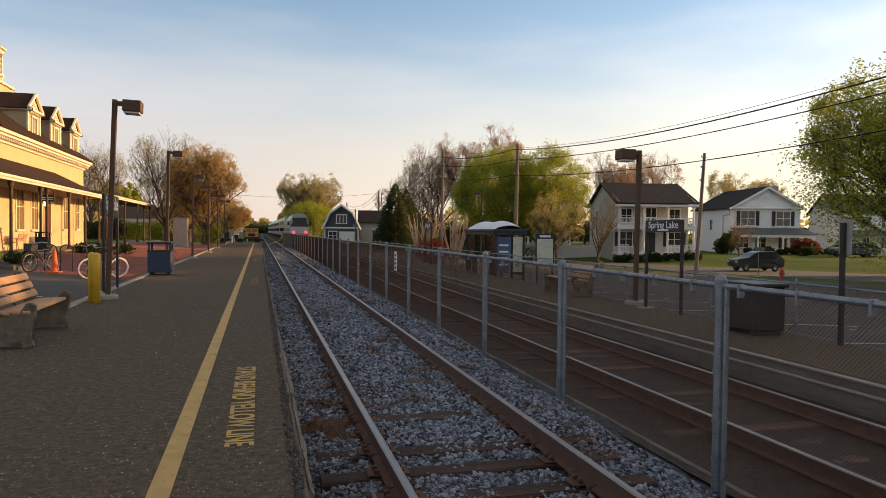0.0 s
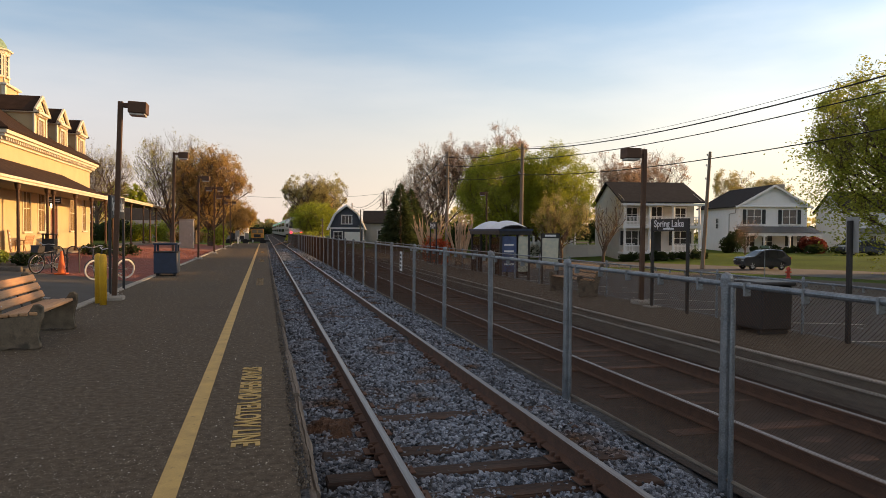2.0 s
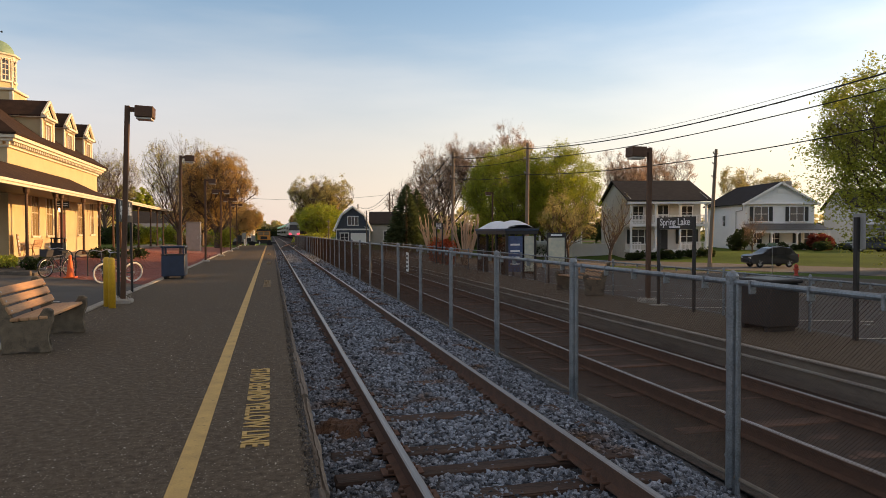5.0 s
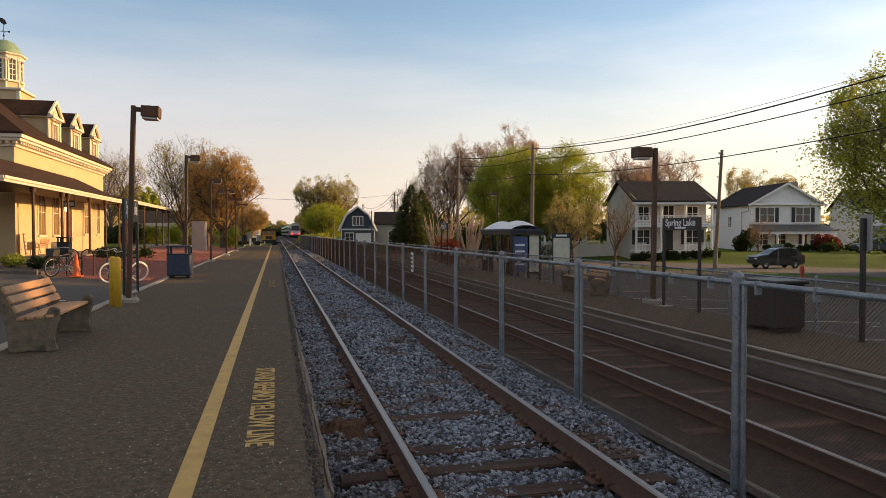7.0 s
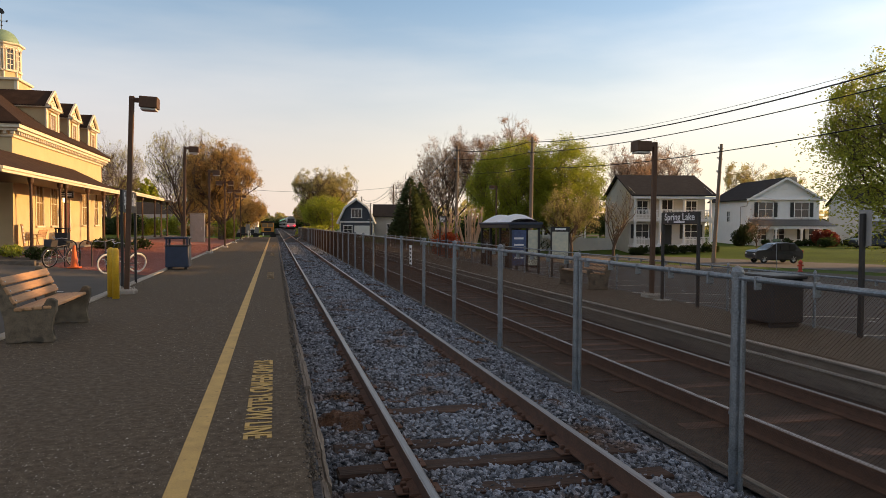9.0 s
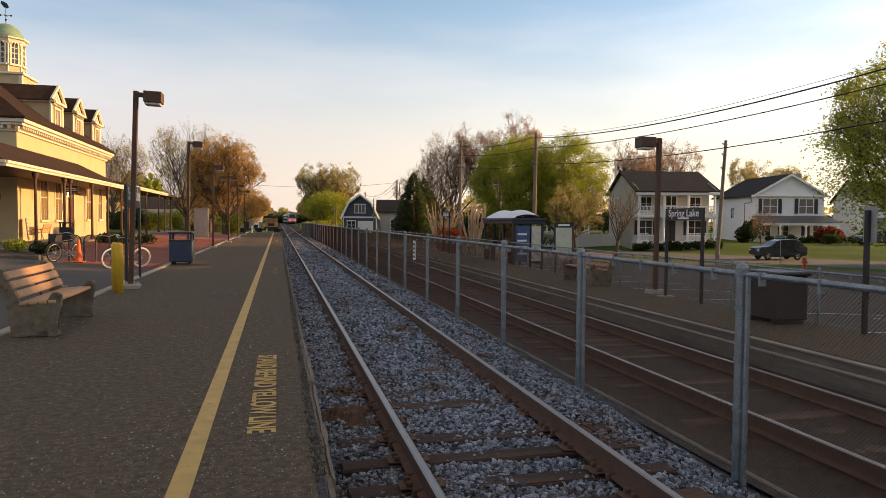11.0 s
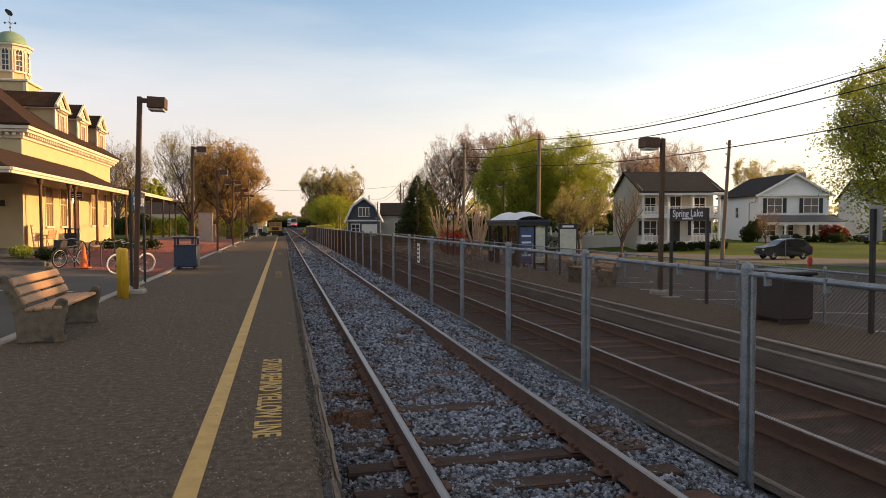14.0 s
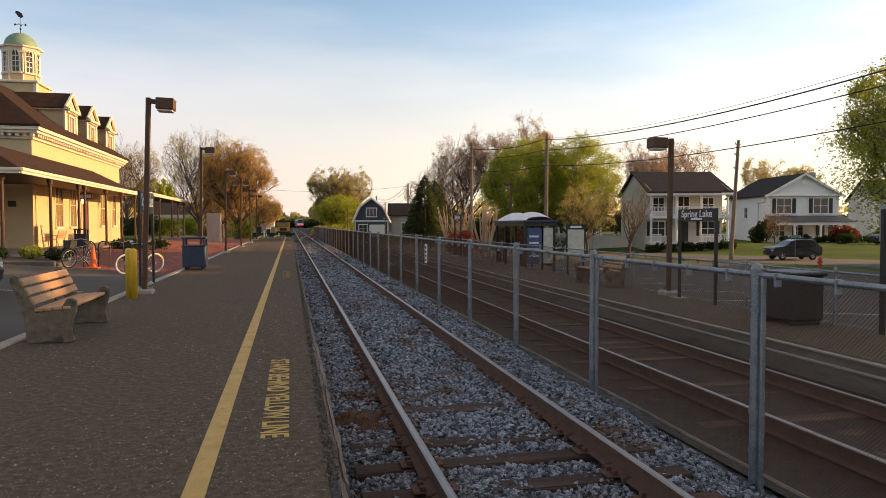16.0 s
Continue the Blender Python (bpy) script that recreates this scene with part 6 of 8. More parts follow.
def house_porches():
    """The pale house with porches on both storeys; the gable ends stand left and right."""
    h = thing("house", "pale grey two-storey house with white double porch and dark roof", "house", at=pose(36.7, 66.7, -0.62, 0, 0, -12.3))
    W, D, E, R = 8.2, 12.0, 5.62, 8.0
    y0 = 1.9
    boxpart("wall", (0, y0, -1.2, W, D, E), "siding_pale", h, bevel=0)
    bm = bmesh.new()
    clapboards(bm, 0, W, 0, E - 0.3, y0)
    part("siding", bm, "siding_pale", h)
    bm = bmesh.new()
    for x in (0.0, W - 0.02):
        bm_prism(bm, [(y0 - 2.1, E), (D + 0.1, E), ((y0 + D) / 2 - 0.8, R - 0.1)], 0, 0.02, Matrix.Translation((x, 0, 0)) @ Matrix.Rotation(math.pi / 2, 4, 'Z') @ Matrix.Diagonal((1, -1, 1, 1)))
    part("gable", bm, "siding_pale", h)
    ym = (y0 + D) / 2 - 0.8
    bm = bmesh.new()
    roof_slab(bm, (-0.4, -0.35, E - 0.12), (W + 0.4, -0.35, E - 0.12), (W + 0.4, ym, R), (-0.4, ym, R))
    roof_slab(bm, (W + 0.4, D + 0.4, E - 0.12), (-0.4, D + 0.4, E - 0.12), (-0.4, ym, R), (W + 0.4, ym, R))
    part("roof", bm, "shingle_grey", h, "dark grey shingle roof")
    boxpart("eave_board", (-0.35, -0.3, E - 0.52, W + 0.35, 0.1, E - 0.3), "house_white", h)
    boxpart("porch_floor", (-0.1, -0.1, 2.72, W + 0.1, y0, 3.0), "house_white", h)
    boxpart("porch_floor", (-0.1, -0.1, 0.0, W + 0.1, y0, 0.22), "house_white", h)
    boxpart("foundation", (0, 0, -1.2, W, y0, 0.0), "concrete", h, bevel=0)
    for x in (0.1, 2.75, 5.3, W - 0.1):
        for a, b in ((0.22, 2.72), (3.0, 5.12)):
            bm = bmesh.new()
            column(bm, x, 0.12, a, b)
            part("column", bm, "house_white", h)
    for a, b in ((0.22, 2.7), (2.8, 5.2), (5.4, W - 0.2)):
        balustrade(h, a, b, 0.1, 3.0, 3.95)
    balustrade(h, 5.4, W - 0.2, 0.1, 0.22, 1.1)
    balustrade(h, 0.22, 1.2, 0.1, 0.22, 1.1)
    for x, z, w, hh in ((1.4, 0.9, 1.3, 1.5), (6.7, 0.9, 1.3, 1.5), (1.4, 3.5, 1.1, 1.4), (4.1, 3.02, 1.1, 2.0), (6.7, 3.5, 1.1, 1.4)):
        house_window(h, w, hh, pose(x, y0 - 0.03, z), shutters=z < 2)
    boxpart("door", (3.6, y0 - 0.08, 0.24, 4.6, y0 - 0.02, 2.4), "shutter", h, "dark front door")
    house_window(h, 0.9, 1.3, pose(-0.02, 6.0, 1.0, 0, 0, -90))
    house_window(h, 0.9, 1.3, pose(-0.02, 8.5, 3.6, 0, 0, -90))


def house_gable():
    """The white clapboard house, gable to the street, with a metal-roofed porch."""
    h = thing("house", "white clapboard two-storey house with gable, shutters and grey porch roof", "house", at=pose(56.6, 74.6, -0.95, 0, 0, -12.3))
    W, D, E, R = 8.6, 11.5, 6.0, 8.4
    boxpart("wall", (0, 0, -0.8, W, D, E), "siding", h, bevel=0)
    bm = bmesh.new()
    clapboards(bm, 0.12, W - 0.12, 0.2, E, 0)
    part("siding", bm, "siding", h)
    bm = bmesh.new()
    bm_prism(bm, [(0.0, E), (W, E), (W / 2, R)], 0.0, D)
    part("gable", bm, "siding", h)
    bm = bmesh.new()
    z = E + 0.2
    while z < R - 0.2:
        q = (z - E) / (R - E) * W / 2
        clapboards(bm, q, W - q, z, z + 0.22, 0.0)
        z += 0.22
    part("gable_siding", bm, "siding", h)
    bm = bmesh.new()
    roof_slab(bm, (-0.5, -0.45, E - 0.1), (W / 2, -0.45, R + 0.2), (W / 2, D + 0.4, R + 0.2), (-0.5, D + 0.4, E - 0.1))
    roof_slab(bm, (W + 0.5, D + 0.4, E - 0.1), (W / 2, D + 0.4, R + 0.2), (W / 2, -0.45, R + 0.2), (W + 0.5, -0.45, E - 0.1))
    part("roof", bm, "shingle_grey", h, "dark blue-grey shingle roof")
    bm = bmesh.new()
    for q in (-1, 1):
        bm_box(bm, -0.06, -0.09, -0.12, math.hypot(W / 2 + 0.5, R + 0.3 - E), 0.0, 0.12, 0.01, pose(W / 2 + q * (W / 2 + 0.5), -0.46, E - 0.25) @ Matrix.Rotation(math.atan2(R + 0.3 - E, -q * (W / 2 + 0.5)), 4, 'Y').inverted())
    bm_box(bm, -0.45, -0.46, E - 0.2, W + 0.45, -0.03, E - 0.02, 0.02)
    bm_box(bm, 0, -0.05, 0, 0.14, -0.002, E - 0.2, 0.01)
    bm_box(bm, W - 0.14, -0.05, 0, W, -0.002, E - 0.2, 0.01)
    part("trim_board", bm, "house_white", h)
    boxpart("gable_vent", (W / 2 - 0.3, -0.07, E + 1.1, W / 2 + 0.3, -0.03, E + 1.65), "house_white", h)
    boxpart("chimney", (W - 1.6, 4.0, E + 0.6, W - 0.7, 5.0, R + 0.55), "concrete", h, "pale chimney", 0.02)
    for x in (1.95, 6.4):
        house_window(h, 1.7, 1.75, pose(x, -0.03, 3.75), shutters=True)
    # porch
    x0, x1, zt, ze = -0.2, W + 0.8, 3.45, 2.72
    bm = bmesh.new()
    roof_slab(bm, (x0 - 0.2, -2.2, ze), (x1 + 0.2, -2.2, ze), (x1 - 0.4, 0.0, zt), (x0, 0.0, zt), 0.1)
    pr = part("porch_roof", bm, "metal_roof", h, "grey standing-seam porch roof")
    k = x0 + 0.3
    while k < x1 - 0.3:
        bm = bmesh.new()
        bm_rod(bm, (k, -2.2, ze + 0.02), (k, -0.02, zt + 0.02), 0.025, 0.025, 4)
        part("seam", bm, "metal_roof", pr)
        k += 0.42
    boxpart("porch_beam", (x0, -2.1, ze - 0.42, x1, -1.85, ze - 0.12), "house_white", h)
    boxpart("porch_floor", (x0, -2.2, -0.6, x1, 0.0, 0.2), "house_white", h)
    for x in (0.0, 2.3, 5.4, 7.7, x1 - 0.2):
        bm = bmesh.new()
        column(bm, x, -1.98, 0.2, ze - 0.42, 0.14)
        part("column", bm, "house_white", h)
    balustrade(h, 0.15, 2.15, -1.98, 0.2, 1.05)
    balustrade(h, 2.45, 5.25, -1.98, 0.2, 1.05)
    balustrade(h, 7.85, x1 - 0.4, -1.98, 0.2, 1.05)
    for x in (1.4, 3.6, 8.0):
        house_window(h, 1.3, 1.5, pose(x, -0.03, 0.85))
    boxpart("door", (5.9, -0.08, 0.22, 6.9, -0.02, 2.3), "shutter", h, "dark front door")
    bm = bmesh.new()
    bm_tube(bm, [(-0.45, -0.3, E - 0.15), (-0.08, 0.6, E - 0.9), (-0.08, 2.4, E - 1.0), (-0.08, 2.4, 0.3)], 0.045, 6)
    part("downpipe", bm, "cabinet", h, "grey downpipe on the side wall")
    house_window(h, 0.8, 1.3, pose(-0.02, 6.0, 3.2, 0, 0, -90))
    house_window(h, 0.8, 1.3, pose(-0.02, 3.0, 0.9, 0, 0, -90))


def house_gambrel():
    h = thing("house", "slate-blue shingled gambrel house with white trim", "house", at=pose(9.95, 111.0, -0.55, 0, 0, -9))
    W, D = 5.3, 9.0
    prof = [(0, 0), (W, 0), (W, 2.7), (W - 0.95, 4.9), (W / 2, 6.15), (0.95, 4.9), (0, 2.7)]
    bm = bmesh.new()
    bm_prism(bm, prof, 0, D)
    part("wall", bm, "slate_siding", h)
    bm = bmesh.new()
    edges = [(-0.35, 2.45), (0.85, 5.0), (W / 2, 6.35), (W - 0.85, 5.0), (W + 0.35, 2.45)]
    for (xa, za), (xb, zb) in zip(edges[:-1], edges[1:]):
        roof_slab(bm, (xa, -0.4, za), (xb, -0.4, zb), (xb, D, zb), (xa, D, za))
    part("roof", bm, "shingle_grey", h, "dark shingle gambrel roof")
    bm = bmesh.new()
    for (xa, za), (xb, zb) in zip(edges[:-1], edges[1:]):
        bm_rod(bm, (xa, -0.42, za - 0.12), (xb, -0.42, zb - 0.12), 0.2, 0.2, 6)
    bm_box(bm, 0, -0.06, 2.5, W, -0.003, 2.75, 0.01)
    bm_box(bm, 0, -0.06, 0, 0.16, -0.003, 2.5, 0.01)
    bm_box(bm, W - 0.16, -0.06, 0, W, -0.003, 2.5, 0.01)
    part("trim_board", bm, "house_white", h)
    house_window(h, 1.5, 1.25, pose(W / 2, -0.02, 3.35), cols=3, rows=1)
    boxpart("garage_door", (W - 3.0, -0.08, 0.05, W - 0.5, -0.02, 2.05), "house_white", h, "white garage door", 0.02)
    house_window(h, 1.2, 1.2, pose(1.3, -0.02, 0.8))
    boxpart("wing_wall", (W + 0.0, 3.0, 0, W + 4.0, D, 3.6), "siding_pale", h, bevel=0)
    house_window(h, 0.8, 1.3, pose(W + 2.6, 2.98, 1.0))
    bm = bmesh.new()
    roof_slab(bm, (W - 0.2, 2.6, 3.55), (W + 4.3, 2.6, 3.55), (W + 4.3, 6.0, 5.6), (W - 0.2, 6.0, 5.6))
    roof_slab(bm, (W + 4.3, D + 0.3, 3.55), (W - 0.2, D + 0.3, 3.55), (W - 0.2, 6.0, 5.6), (W + 4.3, 6.0, 5.6))
    part("wing_roof", bm, "shingle_grey", h)


def house_plain(x, y, z, rz, W, D, E, R, label, wall):
    h = thing("house", label, "house", at=pose(x, y, z, 0, 0, rz))
    boxpart("wall", (0, 0, -0.8, W, D, E), wall, h, bevel=0)
    bm = bmesh.new()
    bm_prism(bm, [(0, E), (D, E), (D / 2, R)], 0, W, Matrix.Rotation(math.pi / 2, 4, 'Z') @ Matrix.Diagonal((1, -1, 1, 1)))
    part("gable", bm, wall, h)
    bm = bmesh.new()
    roof_slab(bm, (-0.4, -0.4, E - 0.1), (W + 0.4, -0.4, E - 0.1), (W + 0.4, D / 2, R + 0.15), (-0.4, D / 2, R + 0.15))
    roof_slab(bm, (W + 0.4, D + 0.4, E - 0.1), (-0.4, D + 0.4, E - 0.1), (-0.4, D / 2, R + 0.15), (W + 0.4, D / 2, R + 0.15))
    part("roof", bm, "shingle_grey", h)
    k = 1.2
    while k < W - 0.8:
        house_window(h, 0.9, 1.3, pose(k, -0.02, 0.9))
        if E > 4:
            house_window(h, 0.9, 1.3, pose(k, -0.02, 3.6))
        k += 2.3
    boxpart("porch_floor", (0, -1.8, -0.5, W, 0, 0.15), "house_white", h)
    bm = bmesh.new()
    roof_slab(bm, (-0.2, -2.0, 2.6), (W + 0.2, -2.0, 2.6), (W + 0.2, 0, 3.2), (-0.2, 0, 3.2), 0.12)
    part("porch_roof", bm, "metal_roof", h)
    for k in range(4):
        bm = bmesh.new()
        column(bm, 0.2 + k * (W - 0.4) / 3, -1.8, 0.15, 2.55)
        part("column", bm, "house_white", h)
    return h


house_porches()
house_gable()
house_gambrel()
house_plain(74, 76, -0.8, -20, 9, 9, 5.6, 8.0, "white house with columned porch behind the corner tree", "siding")
house_plain(21, 128, -0.5, -12, 8, 8, 3.0, 5.2, "small pale house behind the conifers", "siding_pale")
house_plain(33, 92, -0.6, -12, 9, 8, 3.0, 5.0, "low white house behind the maples", "siding")
house_plain(-22, 122, 0.0, 8, 10, 8, 3.0, 5.2, "pale house beyond the station trees", "siding")
house_plain(-9, 135, -0.2, 0, 6, 7, 3.0, 4.8, "small white house beyond the crossing", "siding")


def vinyl_fence():
    f = thing("garden_fence", "white vinyl garden fence behind the shelter", "fence", at=pose(29.2, 75.5, gz(31, 75), 0, 0, -12))
    for k in range(4):
        boxpart("fence_panel", (k * 2.4, -0.03, 0.08, k * 2.4 + 2.26, 0.03, 1.6), "house_white", f, bevel=0.01)
        boxpart("fence_post", (k * 2.4 - 0.13, -0.07, 0, k * 2.4 - 0.005, 0.07, 1.75), "house_white", f, bevel=0.01)


vinyl_fence()


# ---------- poles and wires ----------
def utility_pole(x, y, z0, z1, lean=0.0, r=0.15, label="weathered wooden utility pole"):
    s = thing("utility_pole", label, "utility pole", "utility poles", pose(x, y, z0, 0, lean, 0))
    bm = bmesh.new()
    bm_rod(bm, (0, 0, -0.3), (0, 0, z1 - z0), r, r * 0.7, 12)
    part("shaft", bm, "pole", s, smooth=False)
    for dz in (0.35, 1.2, 2.3):
        bm = bmesh.new()
        bm_rod(bm, (-0.25, 0, z1 - z0 - dz), (0.2, 0, z1 - z0 - dz), 0.04, 0.04, 6)
        bm_lathe(bm, [(0.03, -0.06), (0.07, -0.03), (0.05, 0.0), (0.07, 0.03), (0.03, 0.06)], 8, (-0.25, 0, z1 - z0 - dz + 0.08))
        part("bracket", bm, "steel", s)


POLES = [(19.2, -3.0, -1.0, 8.45), (19.3, 51.2, -0.98, 8.45), (16.7, 64.1, -0.6, 9.1), (19.6, 118, -0.5, 8.5), (20.5, 170, -0.5, 8.5)]
for px, py, pz0, pz1 in POLES:
    utility_pole(px, py, pz0, pz1, 0.6, 0.17, "tall weathered wooden utility pole beside the street")
utility_pole(35.1, 50.7, -1.35, 8.35, 3.4, 0.17, "leaning weathered wooden utility pole on the lawn")
utility_pole(12.8, 96.0, -0.6, 4.6, 0, 0.09, "thin wooden pole beside the railway")
utility_pole(8.6, 108.0, -0.6, 3.6, 0, 0.1, "short wooden post beside the railway")


def wires():
    for k, (dz, sag) in enumerate(((0.42, 1.52), (1.22, 1.2), (2.4, 1.2), (0.3, 1.46))):
        w = thing("overhead_wire", "black overhead utility wire strung between poles", "wire", "overhead wires")
        for (xa, ya, _, za), (xb, yb, _, zb) in zip(POLES[:-1], POLES[1:]):
            n = 40
            pts = []
            span = math.hypot(xb - xa, yb - ya) / 54
            for i in range(n + 1):
                t = i / n
                pts.append((xa - 0.25 + (xb - xa) * t, ya + (yb - ya) * t, za - dz + (zb - za) * t - sag * min(1, span) * 4 * t * (1 - t)))
            bm = bmesh.new()
            bm_tube(bm, pts, (0.03, 0.022, 0.022, 0.009)[k], 5)
            part("span", bm, "cable", w)
    # service wires across the railway in the distance
    w = thing("overhead_wire", "thin black wire crossing the railway", "wire", "overhead wires")
    bm = bmesh.new()
    bm_tube(bm, [(-14 + 34.5 * i / 20, 118 + i * 0.2, 8.3 - 1.2 * 4 * (i / 20) * (1 - i / 20)) for i in range(21)], 0.02, 4)
    part("span", bm, "cable", w)


wires()


# ---------- vehicles ----------
def car(name, label, at, paint, lit=True):
    """A tall hatchback car: local +x is its nose, z up from the ground."""
    c = thing(name, label, "car", at=at)
    L0, L1, Wd = -2.35, 2.35, 0.93
    side = [(2.33, 0.42), (2.38, 0.66), (2.33, 0.92), (2.05, 1.04), (1.25, 1.10), (0.45, 1.52), (0.05, 1.62), (-0.9, 1.66), (-1.65, 1.58), (-2.1, 1.12), (-2.3, 1.02), (-2.36, 0.62), (-2.3, 0.40)]
    low = [(2.33, 0.42), (1.95, 0.3), (1.9, 0.30), (1.0, 0.28), (-1.0, 0.28), (-1.9, 0.3), (-2.3, 0.40)]
    bm = bmesh.new()
    rings = []
    for y, s in ((-Wd, 0.0), (-Wd * 0.97, 0.5), (-Wd * 0.72, 1.0), (Wd * 0.72, 1.0), (Wd * 0.97, 0.5), (Wd, 0.0)):
        row = []
        for x, z in side + low[::-1][1:-1]:
            zz = z if z < 1.0 else 1.0 + (z - 1.0) * (1.0 if s == 1.0 else 0.96 if s else 0.0)
            yy = y
            if z > 1.0 and s != 1.0:
                yy = y * (1 - 0.16 * (z - 1.0) / 0.6)
            row.append(bm.verts.new((x * (1 - 0.02 * (1 - s)), yy, zz)))
        rings.append(row)
    n = len(rings[0])
    for a, b in zip(rings[:-1], rings[1:]):
        for i in range(n):
            bm.faces.new((a[i], a[(i + 1) % n], b[(i + 1) % n], b[i]))
    bm.faces.new(rings[0])
    bm.faces.new(rings[-1][::-1])
    part("body", bm, paint, c, smooth=False)
    for q in (-1, 1):
        bm = bmesh.new()
        for outline in ([(0.95, 1.07), (0.42, 1.45), (0.05, 1.53), (-0.05, 1.53), (-0.05, 1.07)], [(-0.13, 1.07), (-0.13, 1.53), (-0.9, 1.55), (-1.0, 1.07)], [(-1.08, 1.07), (-0.98, 1.54), (-1.5, 1.48), (-1.85, 1.12)]):
            bm_prism(bm, outline, 0, 0.03, Matrix.Translation((0, q * (Wd * 0.93) - 0.015, 0)))
        part("side_window", bm, "pane", c)
        boxpart("headlight", (1.98, q * 0.66 - 0.2, 0.68, 2.36, q * 0.66 + 0.2, 0.84), "lamp_white", c, bevel=0.03)
        boxpart("tail_light", (-2.37, q * 0.72 - 0.16, 0.82, -2.1, q * 0.72 + 0.17, 1.06), "lamp_red", c, bevel=0.03)
        boxpart("wing_mirror", (0.72, q * (Wd + 0.1) - 0.1, 1.02, 0.86, q * (Wd + 0.1) + 0.1, 1.18), paint, c, bevel=0.03)
    bm = bmesh.new()
    roof_slab(bm, (1.27, -0.72, 1.075), (1.27, 0.72, 1.075), (0.5, 0.62, 1.53), (0.5, -0.62, 1.53), 0.02)
    part("windscreen", bm, "pane", c)
    boxpart("sill", (-1.0, -Wd - 0.01, 0.26, 1.0, Wd + 0.01, 0.42), "rubber", c, bevel=0.02)
    boxpart("grille", (2.3, -0.5, 0.45, 2.385, 0.5, 0.72), "shutter", c, bevel=0.02)
    for x in (1.45, -1.42):
        for q in (-1, 1):
            wheel = new("wheel")
            wheel.parent = c
            wheel.location = (x, q * (Wd - 0.1), 0.36)
            bm = bmesh.new()
            bm_ring(bm, (0, 0, 0), 0.27, 0.1, 28, 8, 'Y')
            part("tyre", bm, "rubber", wheel, smooth=True)
            bm = bmesh.new()
            bm_rod(bm, (0, q * 0.05, 0), (0, q * 0.07, 0), 0.2, 0.19, 20)
            for k in range(5):
                a = k * 2 * math.pi / 5
                bm_rod(bm, (0, q * 0.085, 0), (0.24 * math.cos(a), q * 0.085, 0.24 * math.sin(a)), 0.035, 0.03, 5)
            part("rim", bm, "steel", wheel)
    return c


car("parked_car", "dark grey hatchback car parked on the street", pose(39.9, 49.5, -1.39, 0, 0, 170) @ Matrix.Diagonal((0.86, 0.95, 1.02, 1)), "car_grey")
car("parked_car", "navy blue car parked on a driveway", pose(62.5, 62.0, gz(62.5, 62) + 0.02, 0, 0, 165), "car_navy")
car("parked_car", "silver car parked beyond the station canopy", pose(-13.6, 112.0, gz(-13.6, 112) + 0.0, 0, 0, -60), "car_silver")
car("parked_car", "dark car parked beside the platform", pose(-8.85, 17.1, -0.1, 0, 0, -2), "car_navy")


# ---------- beside the station ----------
def wood_seat(at):
    s = thing("porch_bench", "varnished slatted wooden bench on the station porch", "bench", "porch benches", at)
    for k in range(5):
        boxpart("seat_slat", (-0.75, -0.45 + k * 0.09, 0.42, 0.75, -0.38 + k * 0.09, 0.45), "bench_wood", s, bevel=0.006)
    for k in range(5):
        boxpart("back_slat", (-0.75, 0.02 + k * 0.02, 0.5 + k * 0.085, 0.75, 0.045 + k * 0.02, 0.57 + k * 0.085), "bench_wood", s, bevel=0.006)
    for x in (-0.7, 0.7):
        bm = bmesh.new()
        bm_tube(bm, [(x, -0.45, 0), (x, -0.42, 0.42), (x, -0.46, 0.62), (x, 0.0, 0.64)], 0.025)
        bm_tube(bm, [(x, 0.12, 0), (x, 0.0, 0.42), (x, 0.12, 0.92)], 0.025)
        part("leg_frame", bm, "bench_wood", s)
    return s


PG = 0.32
wood_seat(pose(-13.0, 44.3, PG, 0, 0, -90))
wood_seat(pose(-12.7, 48.6, PG, 0, 0, -78))


